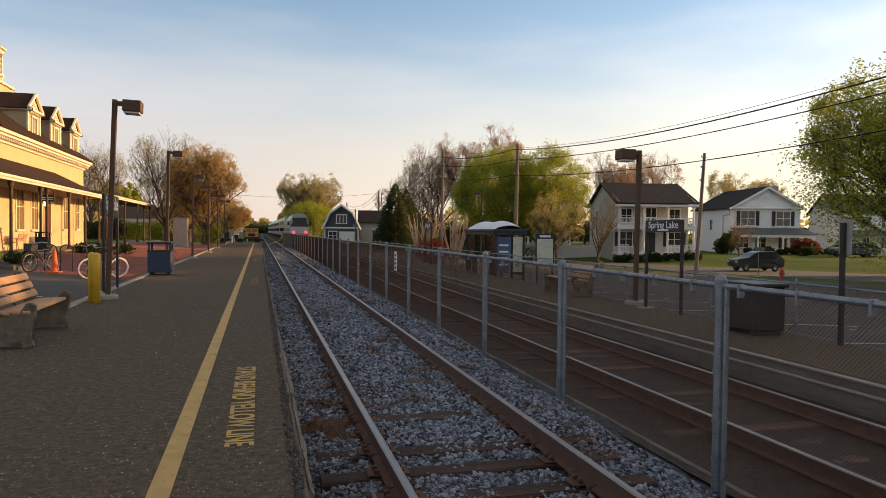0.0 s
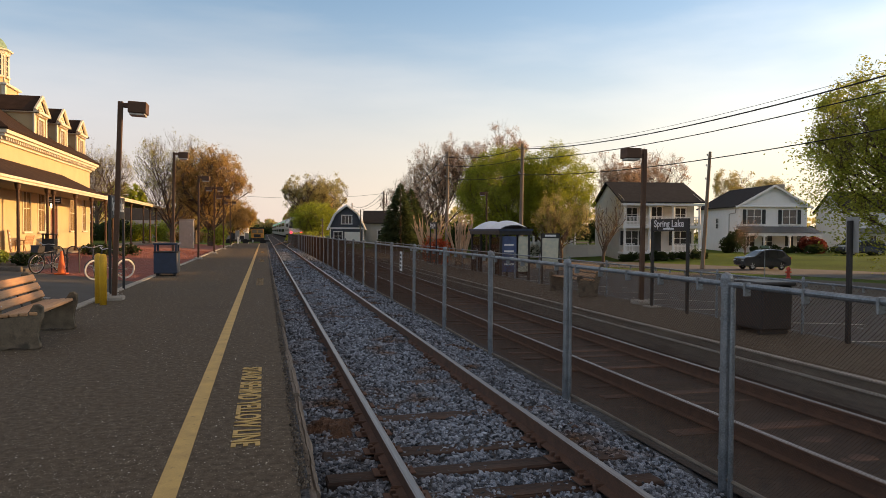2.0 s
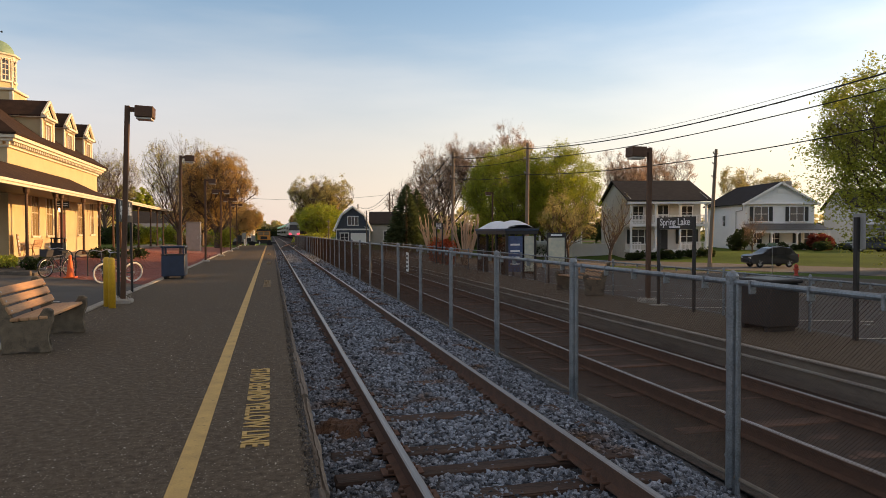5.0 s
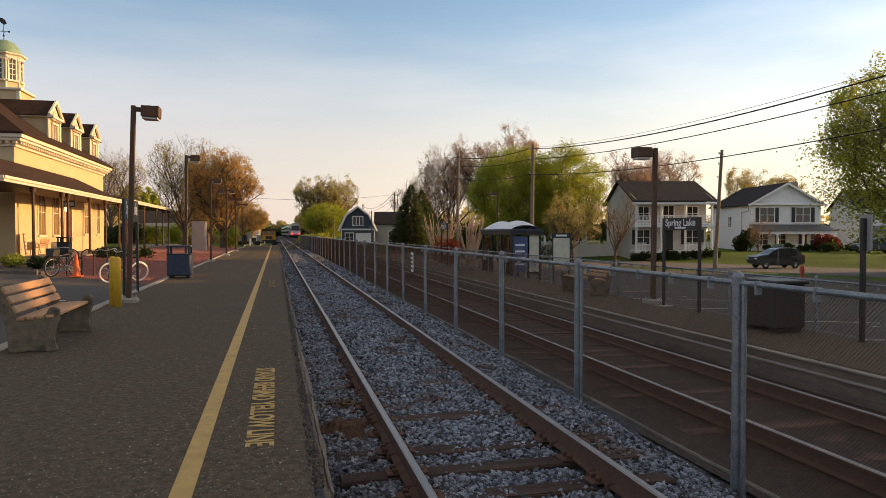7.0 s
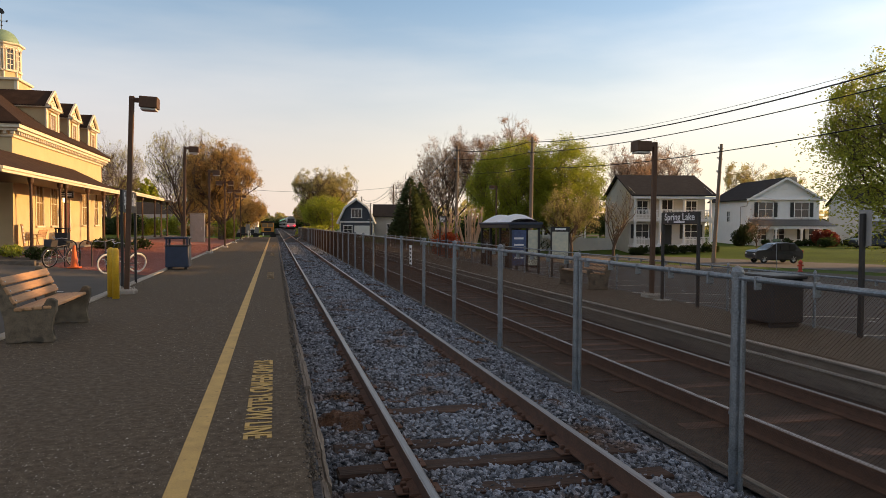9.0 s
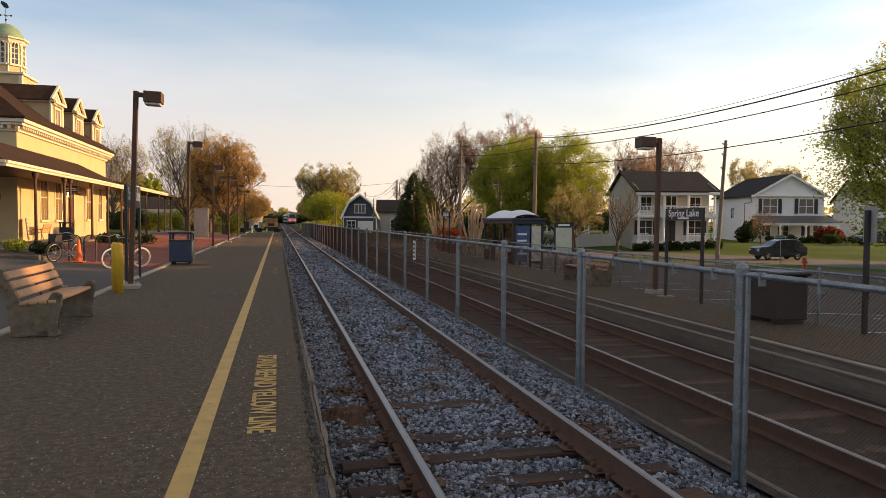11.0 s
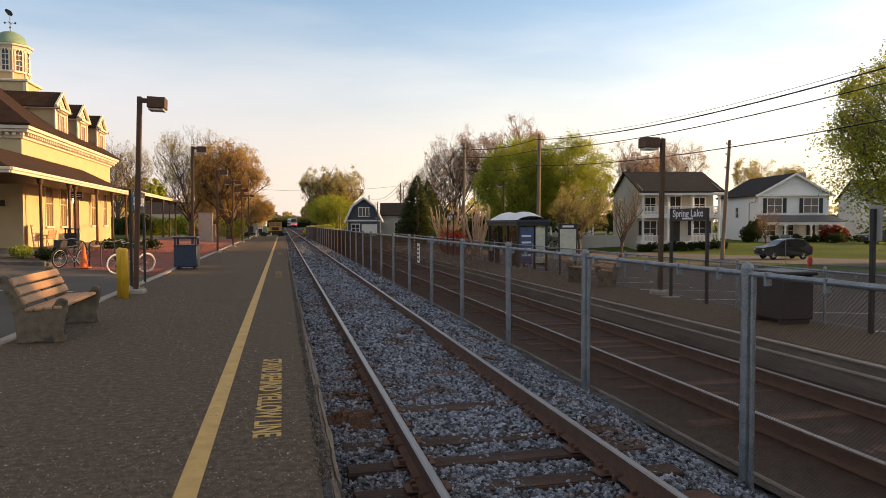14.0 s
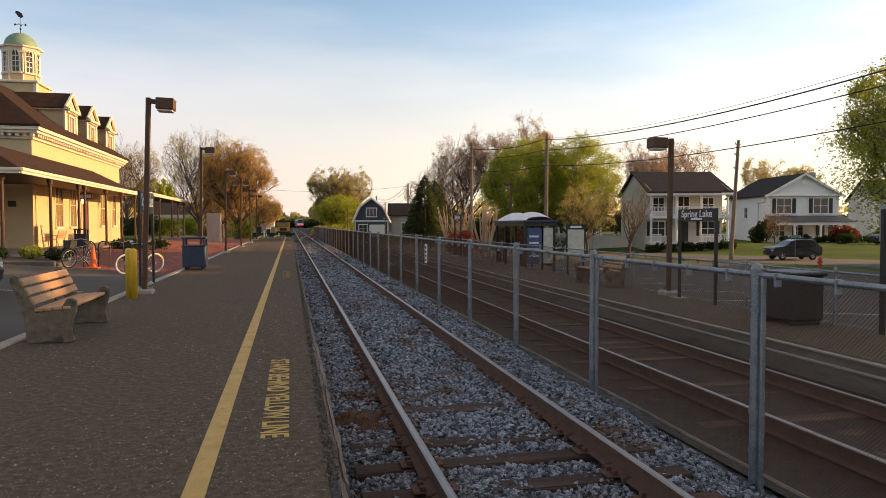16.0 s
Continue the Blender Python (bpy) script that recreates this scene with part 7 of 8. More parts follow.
def porch():
    bm = bmesh.new()
    bm_box(bm, -20.0, 31.9, -0.2, -10.75, 41.75, PG - 0.004, 0.02)
    bm_box(bm, -13.55, 41.8, -0.2, -10.75, 84.0, PG - 0.004, 0.02)
    tagged(part("porch_floor", bm, "porch_stone"), "pale concrete porch floor", "floor", kind="structure")
    s = thing("wall_lamp", "small lit wall lamp beside the station door", "lamp", at=pose(-13.55, 50.45, PG + 2.85))
    bm = bmesh.new()
    bm_lathe(bm, [(0.03, -0.2), (0.1, -0.14), (0.12, 0.1), (0.04, 0.2)], 8, (0.16, 0, 0))
    part("lantern", bm, "warm_glow", s, "glowing warm lantern")
    boxpart("bracket", (0.0, -0.04, -0.05, 0.08, 0.04, 0.22), "black", s, bevel=0.005)
    s = thing("notice_board", "leaning white notice board on the porch", "board", at=pose(-13.2, 42.2, PG, 0, 0, 12))
    bm = bmesh.new()
    bm_box(bm, -0.03, -0.32, 0.05, 0.03, 0.32, 1.25, 0.01, pose(0, 0, 0, 0, -6, 0))
    part("frame", bm, "bench_wood", s, "brown wooden frame")
    for k in range(5):
        bm = bmesh.new()
        bm_box(bm, 0.032, -0.24, 0.2 + k * 0.2, 0.04, 0.24, 0.33 + k * 0.2, 0, pose(0, 0, 0, 0, -6, 0))
        part("panel", bm, "sign_white", s)
    s = thing("hanging_sign", "small dark sign hanging under the porch", "sign", at=pose(-11.6, 44.2, 3.25))
    boxpart("board", (-0.35, -0.03, -0.18, 0.35, 0.03, 0.18), "black", s, bevel=0.008)
    for k in range(2):
        boxpart("bars", (-0.28, -0.036, -0.09 + k * 0.11, 0.28, -0.031, -0.03 + k * 0.11), "sign_white", s, bevel=0)
    bm = bmesh.new()
    for x in (-0.3, 0.3):
        bm_rod(bm, (x, 0, 0.17), (x, 0, 0.52), 0.01, 0.01, 5)
    part("hanger", bm, "black", s)
    s = thing("wall_plaque", "small dark plaque on the side wall", "sign", at=pose(-14.6, 41.76, PG + 2.4))
    boxpart("plate", (-0.2, -0.04, -0.16, 0.2, 0.04, 0.16), "black", s, bevel=0.01)
    # timber-edged planting bed
    bed = thing("planting_bed", "planting bed edged with weathered timber beside the porch", "planter", at=pose(0, 0, 0))
    for k in range(6):
        x = -20 + k * 1.95
        bm = bmesh.new()
        bm_box(bm, 0.01, -0.08, -0.3, 1.94, 0.08, 0.16, 0.02, pose(x, 29.0 - k * 0.218, gz(x + 1, 29), 0, 0, -6.4))
        part("edging", bm, "timber", bed)
    bm = bmesh.new()
    bm_box(bm, 0.01, -0.08, -0.3, 4.0, 0.08, 0.14, 0.02, pose(-8.3, 27.75, gz(-8.3, 29), 0, 0, 88))
    part("edging", bm, "timber", bed)
    bm = bmesh.new()
    n = 12
    lo = [bm.verts.new((-20 + 11.6 * i / n, 29.05 - 1.25 * i / n, gz(-20 + 11.6 * i / n, 29) + 0.09)) for i in range(n + 1)]
    hi = [bm.verts.new((-20 + 11.6 * i / n, 31.88, gz(-20 + 11.6 * i / n, 31) + 0.09)) for i in range(n + 1)]
    for i in range(n):
        bm.faces.new((lo[i], lo[i + 1], hi[i + 1], hi[i]))
    part("soil", bm, "dirt", bed)
    rng = random.Random(8)
    for k in range(11):
        x = -19.0 + k * 1.0
        shrub("shrub", "low leafy green shrub in the planting bed", x, 29.3 + rng.uniform(0.0, 1.8), gz(x, 29) + 0.07, rng.uniform(0.45, 0.7), 0.5, rng.uniform(0.35, 0.6), "hedge" if k % 3 else "leaf_green", 100 + k, 700, 0.07, group="bed shrubs")
    for k in range(3):
        shrub("shrub", "low leafy green shrub beside the porch post", -9.6 + k * 0.9, 43.5 + k * 0.3, 0.1, 0.7, 0.7, 0.7, "hedge", 130 + k, 700, 0.08, group="bed shrubs")
    for k, (x, y) in enumerate(((-16.5, 86), (-14.5, 90), (-17.5, 92), (-12.4, 95), (-19.5, 88))):
        shrub("shrub", "dark rounded hedge shrub beyond the canopy", x, y, 0.1, 2.0, 1.8, 2.7, "leaf_green" if k % 2 else "hedge", 140 + k, 3600, 0.12, group="hedge shrubs")
    for k, (x, y) in enumerate(((-9.6, 92), (-8.4, 96))):
        shrub("shrub", "low russet shrub beside the grey cabinet", x, y, 0.0, 1.8, 1.5, 1.6, "leaf_russet", 150 + k, 1600, 0.13, group="hedge shrubs")
    shrub("shrub", "yellow-green shrub under the budding tree", -4.9, 79.5, 0.0, 1.3, 1.2, 2.2, "leaf_green", 155, 1800, 0.13)


porch()


def cabinet():
    s = thing("signal_cabinet", "grey steel equipment cabinet beside the platform", "cabinet", at=pose(-6.7, 66.0, gz(-6.7, 66)))
    boxpart("body", (-0.6, -0.45, 0, 0.6, 0.45, 2.55), "cabinet", s, bevel=0.02)
    boxpart("cap", (-0.65, -0.5, 2.552, 0.65, 0.5, 2.62), "cabinet", s, bevel=0.015)
    boxpart("door", (-0.5, -0.475, 0.15, 0.5, -0.452, 2.4), "cabinet", s, bevel=0.008)
    boxpart("handle", (0.36, -0.51, 1.1, 0.4, -0.476, 1.35), "steel", s, bevel=0.005)


cabinet()


def bicycle(at, tyre, label, basket=True, heading=0):
    b = thing("bicycle", label, "bicycle", "parked bicycles", at)
    for y, n in ((-0.52, "wheel"), (0.52, "wheel")):
        w = new("wheel")
        w.parent = b
        w.location = (0, y, 0.34)
        bm = bmesh.new()
        bm_ring(bm, (0, 0, 0), 0.315, 0.024, 32, 6)
        part("tyre", bm, tyre, w, smooth=True)
        bm = bmesh.new()
        bm_ring(bm, (0, 0, 0), 0.285, 0.012, 32, 5)
        part("rim", bm, "steel", w, smooth=True)
        bm = bmesh.new()
        for k in range(14):
            a = k * math.pi / 7
            bm_rod(bm, (0, 0, 0), (0, 0.28 * math.cos(a), 0.28 * math.sin(a)), 0.003, 0.003, 3)
        bm_rod(bm, (-0.05, 0, 0), (0.05, 0, 0), 0.025, 0.025, 8)
        o = part("spokes", bm, "steel", w)
        o["kind"] = "stuff"
        bm = bmesh.new()
        pts = [(0, 0.36 * math.cos(a), 0.36 * math.sin(a)) for a in [radians(x) for x in range(20, 171, 15)]]
        bm_tube(bm, pts, 0.016, 5)
        part("mudguard", bm, "bike_dark", w)
    bm = bmesh.new()
    seat, crank, head, rear, front = (0, 0.2, 0.78), (0, 0.08, 0.3), (0, -0.34, 0.8), (0, 0.52, 0.34), (0, -0.52, 0.34)
    for a, c in ((seat, crank), (crank, head), (seat, (0, -0.32, 0.72)), (crank, rear), (seat, rear), (head, front), (head, (0, -0.3, 1.0))):
        bm_rod(bm, a, c, 0.017, 0.017, 8)
    part("frame", bm, "bike_dark", b)
    bm = bmesh.new()
    bm_tube(bm, [(-0.3, -0.12, 1.04), (-0.2, -0.28, 1.06), (0, -0.3, 1.0), (0.2, -0.28, 1.06), (0.3, -0.12, 1.04)], 0.014, 6)
    part("handlebar", bm, "steel", b)
    bm = bmesh.new()
    bm_prism(bm, [(-0.1, 0.86), (0.1, 0.86), (0.07, 0.93), (-0.07, 0.93)], 0.06, 0.34)
    bm_rod(bm, seat, (0, 0.2, 0.88), 0.014, 0.014, 6)
    part("saddle", bm, "rubber", b)
    bm = bmesh.new()
    bm_ring(bm, (0.05, 0.08, 0.3), 0.09, 0.01, 16, 4)
    for q in (-1, 1):
        bm_rod(bm, (0.06 * q, 0.08, 0.3), (0.08 * q, 0.08 + 0.13 * q, 0.3 - 0.1 * q), 0.01, 0.01, 5)
        bm_box(bm, 0.1 * q - 0.05, 0.21 * q + 0.03, 0.19 - 0.1 * q + 0.1, 0.1 * q + 0.05, 0.21 * q + 0.12, 0.22 - 0.1 * q + 0.1)
    part("crank", bm, "steel", b)
    if basket:
        bm = bmesh.new()
        bm_prism(bm, [(-0.13, 0.74), (0.13, 0.74), (0.18, 0.98), (0.165, 0.98), (0.12, 0.76), (-0.12, 0.76), (-0.165, 0.98), (-0.18, 0.98)], -0.66, -0.4)
        bm_box(bm, -0.15, -0.41, 0.75, 0.15, -0.39, 0.98)
        bm_box(bm, -0.15, -0.67, 0.75, 0.15, -0.65, 0.98)
        part("basket", bm, "wicker", b, "dark woven basket")
    return b


def bz(x, y):
    return gz(x, y) + 0.045


bicycle(pose(-7.35, 27.2, bz(-7.35, 27.2), 0, 6, -30), "rubber", "dark city bicycle with a front basket on its stand")
bicycle(pose(-5.6, 26.1, bz(-5.6, 26.1), 0, -5, 14), "rubber", "dark bicycle parked at the brick edge", basket=False)
bicycle(pose(-4.95, 25.1, bz(-4.95, 25.1), 0, 6, -50), "whiterubber", "blue bicycle with white tyres parked by the kerb", basket=False)


def cone():
    s = thing("traffic_cone", "orange traffic cone beside the bicycles", "traffic cone", at=pose(-6.85, 26.9, bz(-6.85, 26.9)))
    bm = bmesh.new()
    bm_lathe(bm, [(0.15, 0.04), (0.13, 0.06), (0.045, 0.78), (0.03, 0.8), (0.002, 0.8)], 20)
    part("body", bm, "orange", s, smooth=True)
    boxpart("base", (-0.2, -0.2, 0, 0.2, 0.2, 0.045), "orange", s, bevel=0.015)


cone()


def bike_rack(x, y):
    s = thing("bicycle_rack", "black bent steel bicycle rack", "bicycle rack", at=pose(x, y, bz(x, y)))
    for k in range(2):
        bm = bmesh.new()
        bm_tube(bm, [(k * 0.5 - 0.2 + 0.2 * math.cos(a), 0, 0.75 + 0.2 * math.sin(a)) for a in [radians(q) for q in range(0, 181, 20)]], 0.022, 6)
        for q in (-0.4, 0.0):
            bm_rod(bm, (k * 0.5 + q, 0, 0), (k * 0.5 + q, 0, 0.75), 0.022, 0.022, 6)
        part("hoop", bm, "black", s)


bike_rack(-6.95, 27.6)


# ---------- across the tracks ----------
def shelter():
    s = thing("platform_shelter", "dark-framed glass platform shelter with two white domes", "shelter", at=pose(9.95, 28.8, -0.55))
    W, D, H = 1.3, 4.3, 2.02
    for x in (0, W):
        for y in (0, D / 3, 2 * D / 3, D):
            boxpart("post", (x - 0.05, y - 0.05, 0, x + 0.05, y + 0.05, H), "black", s, bevel=0.006)
    boxpart("beam", (-0.1, -0.1, H, W + 0.1, D + 0.1, H + 0.16), "black", s, bevel=0.01)
    boxpart("roof_edge", (-0.14, -0.14, H + 0.162, W + 0.14, D + 0.14, H + 0.26), "blue_bin", s, bevel=0.01)
    for k in range(2):
        bm = bmesh.new()
        y0, y1 = k * D / 2 + 0.02, (k + 1) * D / 2 - 0.02
        n, m = 10, 8
        grid = [[bm.verts.new((W * i / n, y0 + (y1 - y0) * j / m, H + 0.262 + 0.38 * (math.sin(math.pi * i / n) * math.sin(math.pi * (0.08 + 0.84 * j / m))) ** 0.6)) for i in range(n + 1)] for j in range(m + 1)]
        for j in range(m):
            for i in range(n):
                bm.faces.new((grid[j][i], grid[j][i + 1], grid[j + 1][i + 1], grid[j + 1][i]))
        part("dome", bm, "dome", s, "white translucent dome", smooth=True)
    for k in range(3):
        y0, y1 = k * D / 3 + 0.055, (k + 1) * D / 3 - 0.055
        for x in ((W,) if k == 1 else (0, W)):
            boxpart("pane", (x - 0.006, y0, 0.25, x + 0.006, y1, H - 0.1), "clear", s, bevel=0)
        bm = bmesh.new()
        bm_box(bm, -0.03, y0, 1.12, 0.03, y1, 1.18)
        if k != 1:
            part("mid_rail", bm, "black", s)
        else:
            bm.free()
    boxpart("poster", (0.06, -0.03, 0.4, W * 0.55, 0.03, 1.95), "poster_blue", s, "dark blue poster panel", 0.006)
    for k in range(4):
        boxpart("poster_bars", (0.15, -0.037, 0.7 + k * 0.28, W * 0.45, -0.031, 0.78 + k * 0.28), "sign_white", s, bevel=0)
    boxpart("poster", (W * 0.62, -0.03, 0.4, W - 0.06, 0.03, 1.95), "poster", s, "pale timetable panel", 0.006)
    boxpart("seat", (W - 0.5, 0.3, 0.42, W - 0.1, D - 0.3, 0.48), "black", s, bevel=0.01)


shelter()


def map_case():
    s = thing("map_case", "framed map case on two legs", "notice board", at=pose(10.0, 23.5, -0.55, 0, 0, -14))
    for x in (-0.28, 0.28):
        boxpart("leg", (x - 0.03, -0.03, 0, x + 0.03, 0.03, 1.0), "black", s, bevel=0.004)
    boxpart("frame", (-0.34, -0.05, 0.98, 0.34, 0.05, 2.1), "black", s, bevel=0.01)
    boxpart("map_sheet", (-0.29, -0.058, 1.02, 0.29, -0.051, 1.92), "poster", s, "pale printed map", 0)
    boxpart("title_bars", (-0.2, -0.058, 1.98, 0.2, -0.051, 2.05), "sign_white", s, bevel=0)


map_case()


def pruned_tree(x, y, h, seed):
    rng = random.Random(seed)
    s = thing("pruned_tree", "bare pruned tree with pale upright stems", "tree", "pruned trees", pose(x, y, gz(x, y)))
    bm = bmesh.new()
    for k in range(17):
        a = rng.uniform(0, 6.28)
        p = Vector((0.12 * math.cos(a), 0.12 * math.sin(a), 0))
        d = Vector((math.cos(a) * 0.3, math.sin(a) * 0.3, 1)).normalized()
        r = 0.085
        for j in range(5):
            q = p + d * (h / 5.0)
            bm_rod(bm, p, q, r, r * 0.82, 6)
            if j >= 2:
                e = (d + Vector((rng.uniform(-0.6, 0.6), rng.uniform(-0.6, 0.6), 0.2))).normalized()
                bm_rod(bm, q, q + e * h * 0.22, r * 0.6, r * 0.3, 5)
            p, r = q, r * 0.82
            d = (d + Vector((rng.uniform(-0.13, 0.13), rng.uniform(-0.13, 0.13), 0.05))).normalized()
    part("regrowth", bm, "bark_pale", s)


pruned_tree(10.25, 44.0, 2.75, 1)
pruned_tree(12.2, 43.6, 2.85, 2)
shrub("shrub", "bright red leafy shrub", 10.55, 42.9, gz(10.55, 42.9), 0.95, 0.8, 1.95, "leaf_orange", 201, 3600, 0.07)


def wheel_stops():
    for k, y in enumerate((19.2, 21.6, 24.0, 26.4)):
        s = thing("wheel_stop", "yellow painted concrete wheel stop", "kerb", "wheel stops", pose(9.75, y, gz(9.75, y) + 0.03))
        boxpart("block", (-0.09, -0.9, 0, 0.09, 0.9, 0.16), "bollard", s, bevel=0.03)


wheel_stops()
b2 = copy_thing(bpy.data.objects["bench"], pose(8.95, 19.9, -0.2, 0, 0, 180))
tagged(b2, "timber and concrete bench on the far platform", "bench")


def parking_lines():
    for k in range(9):
        y = 3.0 + k * 2.6
        bm = bmesh.new()
        bm_box(bm, 9.75, y - 0.05, 0, 13.6, y + 0.05, 0.006)
        for v in bm.verts:
            v.co.z += gz(v.co.x, v.co.y) + 0.032
        tagged(part("parking_line", bm, "white_line"), "white painted parking bay line", "road marking", "parking bay lines", kind="structure")
    for y in (12.6, 18.6):
        bm = bmesh.new()
        bm_box(bm, -9.5, y - 0.05, 0, -5.0, y + 0.05, 0.006)
        for v in bm.verts:
            v.co.z += gz(v.co.x, v.co.y) + 0.032
        tagged(part("parking_line", bm, "white_line"), "white painted parking bay line", "road marking", "parking bay lines", kind="structure")


parking_lines()


def fence_plate():
    s = thing("fence_plate", "small white notice plate wired to the fence", "sign", at=pose(3.585, 18.6, 0.78))
    boxpart("plate", (-0.006, -0.16, -0.26, 0.006, 0.16, 0.26), "sign_white", s, bevel=0.003)
    for k in range(4):
        boxpart("bars", (-0.012, -0.1, -0.2 + k * 0.11, -0.007, 0.1, -0.14 + k * 0.11), "black", s, bevel=0)


fence_plate()


def hydrant():
    s = thing("fire_hydrant", "red fire hydrant on the verge", "hydrant", at=pose(34.0, 39.6, gz(34, 39.6)))
    bm = bmesh.new()
    bm_lathe(bm, [(0.17, 0), (0.17, 0.05), (0.11, 0.08), (0.11, 0.55), (0.15, 0.58), (0.14, 0.66), (0.08, 0.75), (0.03, 0.8)], 16)
    part("barrel", bm, "hydrant", s)
    for q in (-1, 1):
        bm = bmesh.new()
        bm_rod(bm, (0, 0, 0.42), (q * 0.2, 0, 0.42), 0.06, 0.06, 10)
        part("nozzle", bm, "hydrant", s)
    s = thing("street_sign", "thin street sign post with small green plate", "sign", at=pose(32.7, 40.3, gz(32.7, 40.3)))
    bm = bmesh.new()
    bm_rod(bm, (0, 0, 0), (0, 0, 2.2), 0.025, 0.025, 6)
    part("post", bm, "galv", s)
    boxpart("plate", (-0.3, -0.01, 2.0, 0.3, 0.01, 2.18), "copper", s, bevel=0.003)


hydrant()


def garden():
    rng = random.Random(31)
    H = pose(36.7, 66.7, 0, 0, 0, -12.3)
    for k in range(9):
        p = H @ Vector((-0.4 + k * 1.05, -1.2 + rng.uniform(-0.3, 0.3), 0))
        shrub("shrub", "clipped dark green shrub before the pale house", p.x, p.y, gz(p.x, p.y), 0.6, 0.55, rng.uniform(0.8, 1.1), "hedge", 300 + k, 800, 0.1, group="house shrubs")
    H = pose(56.6, 74.6, 0, 0, 0, -12.3)
    for k in range(9):
        p = H @ Vector((0.5 + k * 1.2, -3.3 + rng.uniform(-0.3, 0.3), 0))
        shrub("shrub", "clipped dark green shrub before the white house", p.x, p.y, gz(p.x, p.y), 0.65, 0.55, rng.uniform(0.7, 1.0), "hedge", 320 + k, 800, 0.1, group="house shrubs")
    for x, y, h, leaf, lab in ((-2.6, -4.0, 2.7, "hedge", "large rounded dark green bush"), (7.3, -4.2, 2.0, "leaf_red", "dark red rounded bush beside the porch"), (13.5, -2.5, 2.0, "hedge", "dark hedge beside the driveway")):
        p = H @ Vector((x, y, 0))
        shrub("shrub", lab, p.x, p.y, gz(p.x, p.y), 1.6, 1.4, h, leaf, int(330 + x), 2600, 0.14)
    for k in range(5):
        shrub("shrub", "low dark hedge along the garden", 60 + k * 2.6, 66 - k * 1.6, gz(60 + k * 2.6, 66 - k * 1.6), 1.6, 0.9, 1.2, "hedge", 360 + k, 1200, 0.13, group="garden hedge")
    for k in range(4):
        shrub("shrub", "low dark hedge beside the maples", 24.5 + k * 2.2, 77 - k * 0.4, gz(24.5 + k * 2.2, 77), 1.4, 1.0, 1.5, "hedge", 370 + k, 1200, 0.14, group="garden hedge")


garden()


def work_truck():
    """The orange track machine and flat wagon that stand at the platform's end."""
    s = thing("track_machine", "orange track machine on a dark flat wagon at the crossing", "work vehicle", at=pose(-1.9, 100.5, -0.35, 0, 0, 0))
    boxpart("cab", (0.1, -1.2, 0.75, 1.8, 1.6, 2.2), "truck", s, bevel=0.06)
    boxpart("cab_roof", (0.0, -1.3, 2.202, 1.9, 1.7, 2.38), "black", s, bevel=0.03)
    for x in (0.2, 1.0):
        boxpart("window", (x, -1.225, 1.62, x + 0.68, -1.202, 2.1), "warm_pane", s, bevel=0.01)
    boxpart("bumper", (0.0, -1.3, 0.72, 1.9, -1.202, 0.95), "black", s, bevel=0.02)
    boxpart("grille", (0.5, -1.23, 1.05, 1.4, -1.202, 1.45), "shutter", s, bevel=0.01)
    boxpart("deck", (-3.4, -1.4, 0.45, 2.6, 1.8, 0.72), "black", s, bevel=0.02)
    for k in range(5):
        boxpart("crate", (-3.2 + k * 0.62, -1.0, 0.73, -2.68 + k * 0.62, 0.9, 1.25 + 0.7 * ((k * 7) % 3) / 2), "shutter" if k % 2 else "cabinet", s, bevel=0.02)
    for x in (-2.8, -0.6, 1.7):
        bm = bmesh.new()
        bm_rod(bm, (x, -1.45, 0.4), (x, -1.2, 0.4), 0.4, 0.4, 18)
        part("wheel", bm, "rubber", s)
    for x in (-1.4, 0.3):
        boxpart("marker_plate", (x, -1.43, 0.35, x + 0.15, -1.4, 0.72), "sign_white", s, bevel=0)
    s = thing("marker_post", "short white marker post at the platform's end", "post", at=pose(-3.1, 88, 0))
    boxpart("post", (-0.09, -0.09, 0, 0.09, 0.09, 0.85), "sign_white", s, bevel=0.02)


work_truck()


def chips():
    """Pale stone chips and leaf bits strewn over the asphalt."""
    rng = np.random.RandomState(9)
    V, F = [], []
    for k in range(3600):
        x, y = rng.uniform(-3.5, 0.18), 4.4 + 12 * rng.rand() ** 1.5
        if -0.66 < x < -0.48:
            continue
        s = 0.002 + 0.007 * rng.rand() ** 2.5
        a = rng.uniform(0, 6.28)
        b = len(V)
        for q in range(4):
            V.append((x + s * rng.uniform(0.6, 1.3) * math.cos(a + q * 1.571), y + s * rng.uniform(0.6, 1.3) * math.sin(a + q * 1.571), 0.001))
        V.append((x, y, s * 0.8))
        F += [(b, b + 1, b + 4), (b + 1, b + 2, b + 4), (b + 2, b + 3, b + 4), (b + 3, b, b + 4)]
    me = bpy.data.meshes.new("stone_chips")
    me.from_pydata(V, [], F)
    tagged(linked("stone_chips", me, "stone_chip"), "pale stone chips strewn over the asphalt", "gravel", kind="stuff")


chips()


